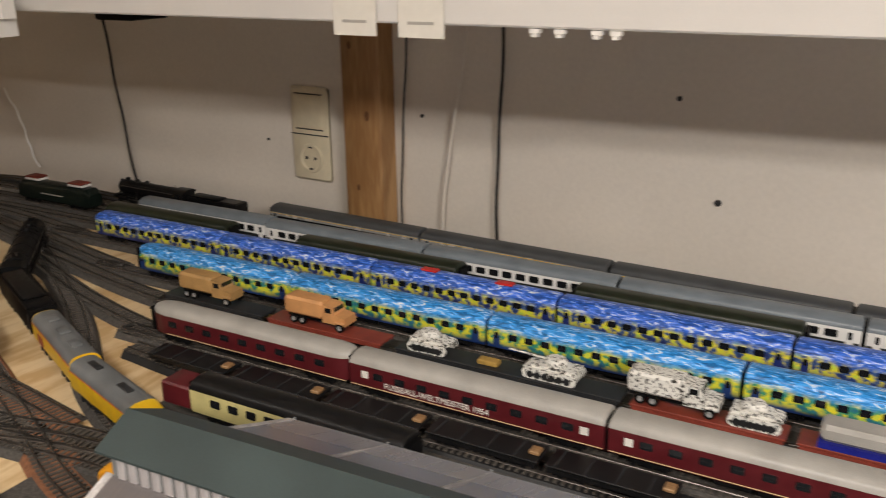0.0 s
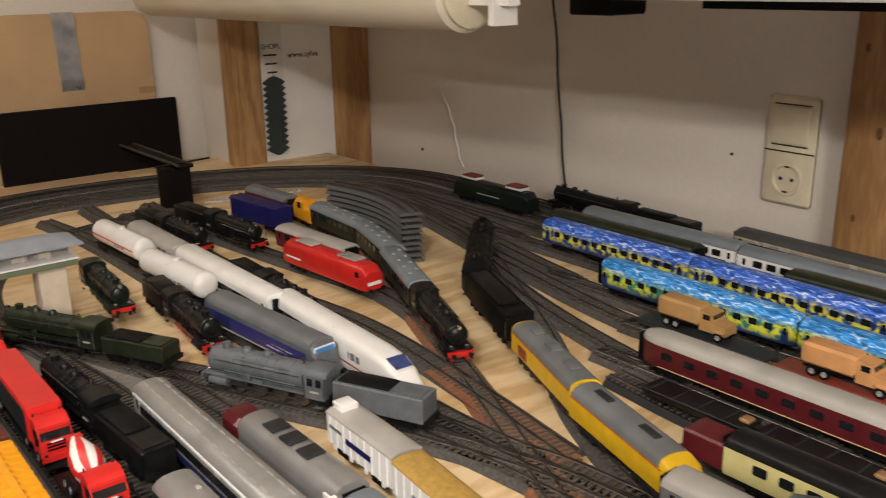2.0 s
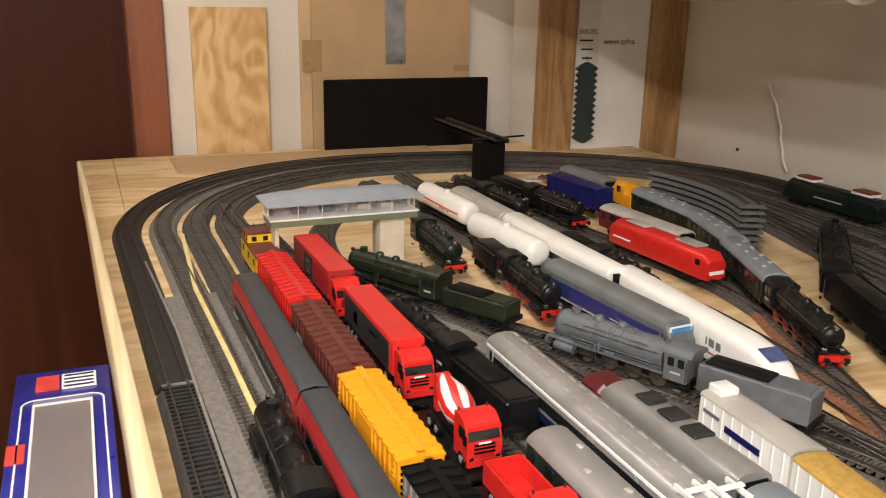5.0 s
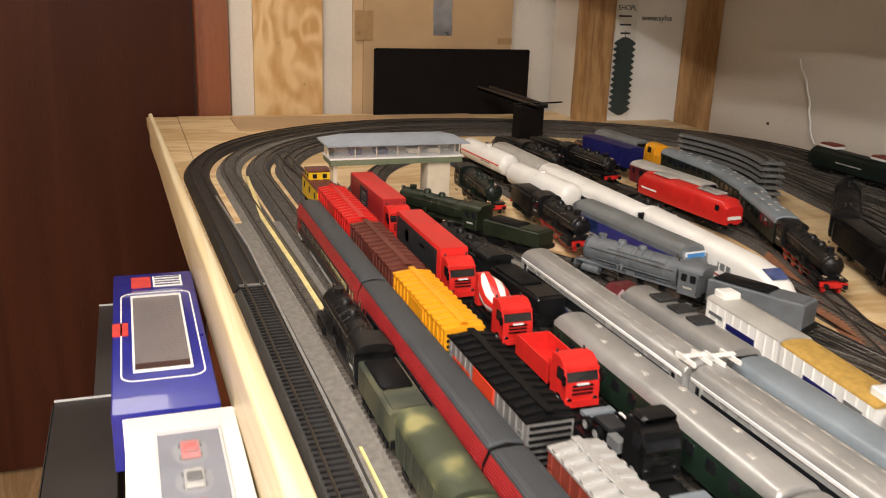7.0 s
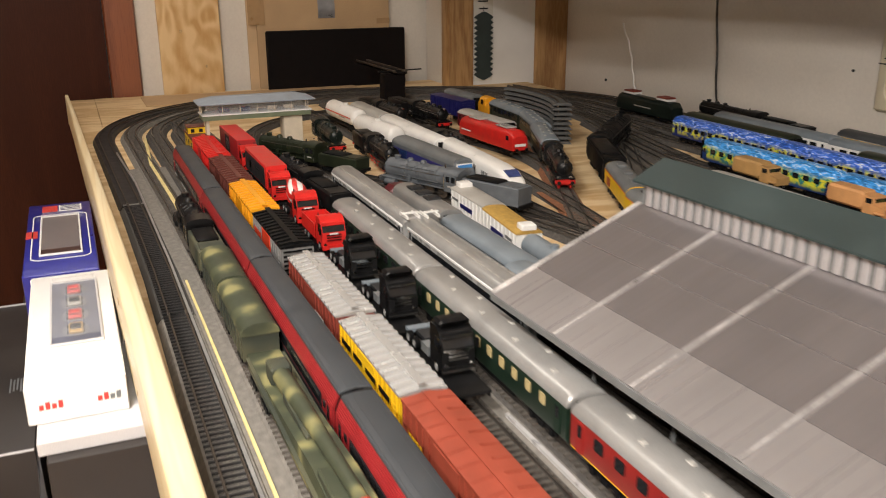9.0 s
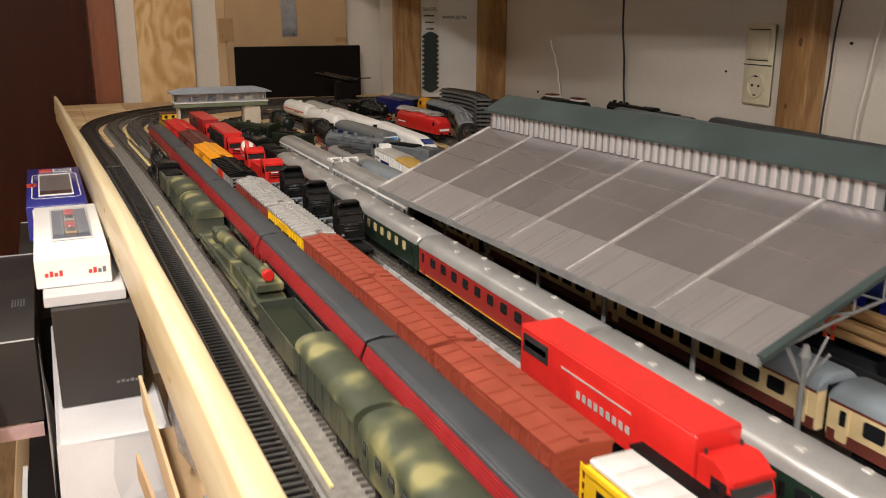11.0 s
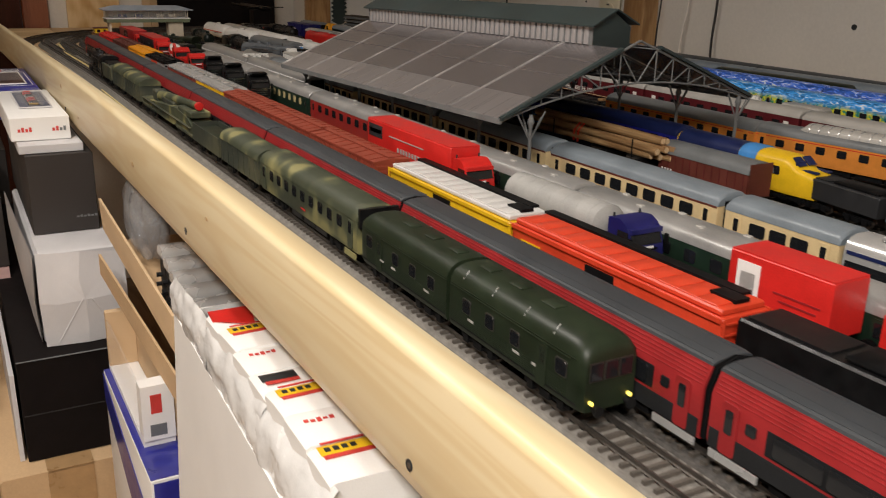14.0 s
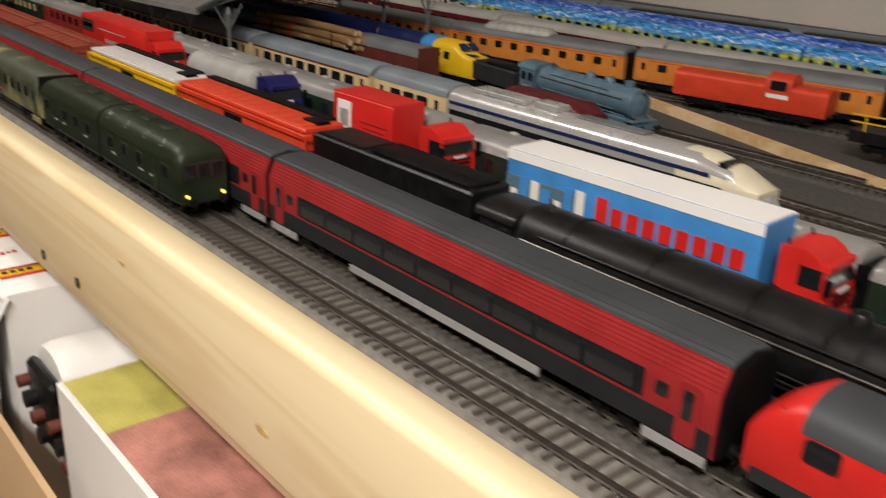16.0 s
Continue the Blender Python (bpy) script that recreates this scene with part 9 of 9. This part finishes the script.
quads(bm, [[(-0.25, -0.044, 0.20), (-0.25, -0.041, 0.20), (-0.25, -0.018, 0.786), (-0.25, -0.021, 0.786)], [(0.14, -0.052, 0.20), (0.14, -0.049, 0.20), (0.14, -0.030, 0.782), (0.14, -0.033, 0.782)]])
part("side", bm, M["whitecard"], wk)
part("end", bx(-0.2508, -0.2478, -0.014, 0.14, 0.20, 0.786), M["whitecard"], wk)
part("bottom", bx(-0.247, 0.14, -0.038, 0.14, 0.20, 0.203), M["whitecard"], wk)
film = thing("plastic_film", "crumpled white plastic film over the booklets", "film", 0, 0, 0, 0)
noise.seed_set(11)
for xa, xb, lift in ((-0.248, -0.110, 0.0), (-0.118, 0.030, 0.0012), (0.022, 0.150, 0.0004)):
    bm = bmesh.new()
    gx, gy = 44, 16
    gv = []
    for i in range(gx + 1):
        x = xa + (xb - xa) * i / gx
        f = (x + 0.28) / 0.42
        row = []
        for j in range(gy + 1):
            g = j / gy
            q = noise.noise(Vector((x * 38, g * 3.1, lift * 900))) * 0.0034 + abs(noise.noise(Vector((x * 95 + g * 4, g * 7, 3.3)))) * 0.0024
            row.append(bm.verts.new((x + 0.003 * noise.noise(Vector((x * 60, g * 5, 7))), -0.0205 - 0.0115 * f - 0.004 * math.sin(math.pi * g) + (0.0015 + 0.0115 * f) * g + 0.6 * q, 0.785 - 0.004 * f + (0.039 + 0.004 * f) * g + q * math.sin(math.pi * min(1, 0.12 + g)) + lift)))
        gv.append(row)
    for i in range(gx):
        for j in range(gy):
            bm.faces.new((gv[i][j], gv[i + 1][j], gv[i + 1][j + 1], gv[i][j + 1]))
    part("film_fold", bm, M["whitefilm"], film, smooth=28)
random.seed(11)
for i in range(7):
    x0 = -0.124 + 0.038 * i
    top = 0.828 + 0.0025 * math.sin(i * 1.7)
    bk_ = thing("booklet", "white booklet with red and yellow print", "booklet", x0, -0.025, random.uniform(-2.5, 2.5), top, group="booklets")
    bm = bmesh.new()
    dz = random.uniform(0.0015, 0.0035)
    quads(bm, [[(x, y, zb), (x, 0.12, zb), (x, 0.12, zt), (x, y + 0.003, zt), (x, y, zt - 0.002)] for x, y, zb, zt in ((-0.001, 0.004, -0.26, 0.0), (0.019, 0.003, -0.26, dz), (0.0400, 0.005, -0.26, -0.0008))])
    part("cover", bm, M["whitecard"], bk_, smooth=50)
    hz = dz + 0.0002
    if i == 0:
        bm = bmesh.new()
        quads(bm, [[(-0.002, 0.006, z), (0.019, 0.0045, z), (0.036, 0.034, z), (-0.002, 0.042, z)] for z in (hz, hz + 0.0008)])
        part("red_corner", bm, M["red"], bk_, "red printed corner")
    elif i in (1, 4, 6):
        part("yellow_print", bx(0.0060, 0.0165, 0.0085, 0.052, hz, hz + 0.0006, c=0.0002), M["yellow"], bk_, "yellow printed label")
        part("red_print", bx(0.0168, 0.0205, 0.0095, 0.052, hz, hz + 0.0006), M["redprint"], bk_)
        part("red_print", bx(0.0020, 0.0040, 0.0120, 0.040, hz, hz + 0.0006), M["redprint"], bk_)
        for k in range(4):
            part("print_bar", bx(0.0090, 0.0135, 0.0120 + 0.0055 * k, 0.0155 + 0.0055 * k, hz + 0.0007, hz + 0.0010), M["dark"], bk_)
    elif i == 3:
        part("dark_print", bx(0.010, 0.021, 0.008, 0.034, hz, hz + 0.0006, c=0.0002), M["dark"], bk_)
        part("red_print", bx(0.0215, 0.0255, 0.010, 0.034, hz, hz + 0.0006), M["redprint"], bk_)
    else:
        for k in range(5):
            part("red_print", bx(0.0135 + 0.0012 * (k % 2), 0.0165 + 0.0010 * (k % 3), 0.012 + 0.0042 * k, 0.0148 + 0.0042 * k, hz, hz + 0.0005), M["redprint"], bk_)
for x, dz in ((0.185, 0.0), (0.245, -0.006)):
    wc = thing("stored_white_engine", "white model engine stored on its side", "model engine", x, -0.005, 0, 0.776 + dz, group="stored engines")
    bm = bmesh.new()
    rp = roof_prof(0.028, 0.0, 0.024)
    quads(bm, [[(a * f, y, b * f) for a, b in rp] for y, f in ((-0.003, 0.92), (0.004, 1.0), (0.14, 1.0))])
    part("shell", bm, M["white"], wc)
    part("chassis", bx(-0.025, 0.025, -0.012, -0.0035, -0.045, 0.010, c=0.003), M["soot"], wc)
    for k in range(4):
        bm = bmesh.new()
        tube(bm, (-0.018 + 0.012 * k, -0.020, -0.004 - 0.008 * k), (-0.018 + 0.012 * k, -0.0125, -0.004 - 0.008 * k), 0.0045 + 0.0015 * (k % 2), 12)
        part("wheel", bm, M["soot" if k % 2 else "brown"], wc)
sl = thing("brown_dividers", "brown cardboard divider beside the stored engines", "divider", 0, 0, 0, 0)
part("divider", bx(0.142, 0.60, -0.050, -0.046, 0.50, 0.775), M["card"], sl)
part("base", bx(0.142, 0.60, -0.0455, 0.10, 0.50, 0.504), M["card"], sl)
pb = thing("picture_box", "box lid with a yellow and pink landscape print", "picture box", 0, 0, 0, 0)
part("box", bx(0.277, 0.62, -0.030, 0.12, 0.74, 0.825, c=0.001), M["whitecard"], pb)
part("yellow_print", bx(0.281, 0.345, -0.027, 0.12, 0.8252, 0.8258), M["yellowbook"], pb, "yellow green printed area")
part("pink_print", bx(0.3455, 0.618, -0.027, 0.12, 0.8252, 0.8258), M["pinkbook"], pb, "pink printed area")
wl = thing("white_lid", "large white box lid leaning by the trays", "lid", 0, 0, 0, 0)
part("panel", bx(0.10, 0.62, -0.085, -0.081, 0.30, 0.735), M["whitecard"], wl)
part("rim", bx(0.10, 0.62, -0.0805, -0.055, 0.30, 0.304), M["whitecard"], wl)
structure("lower_shelf", bx(-1.2, 1.2, -0.03, 0.6, 0.17, 0.195), M["pine_end"], "low wooden shelf under the layout", "shelf")
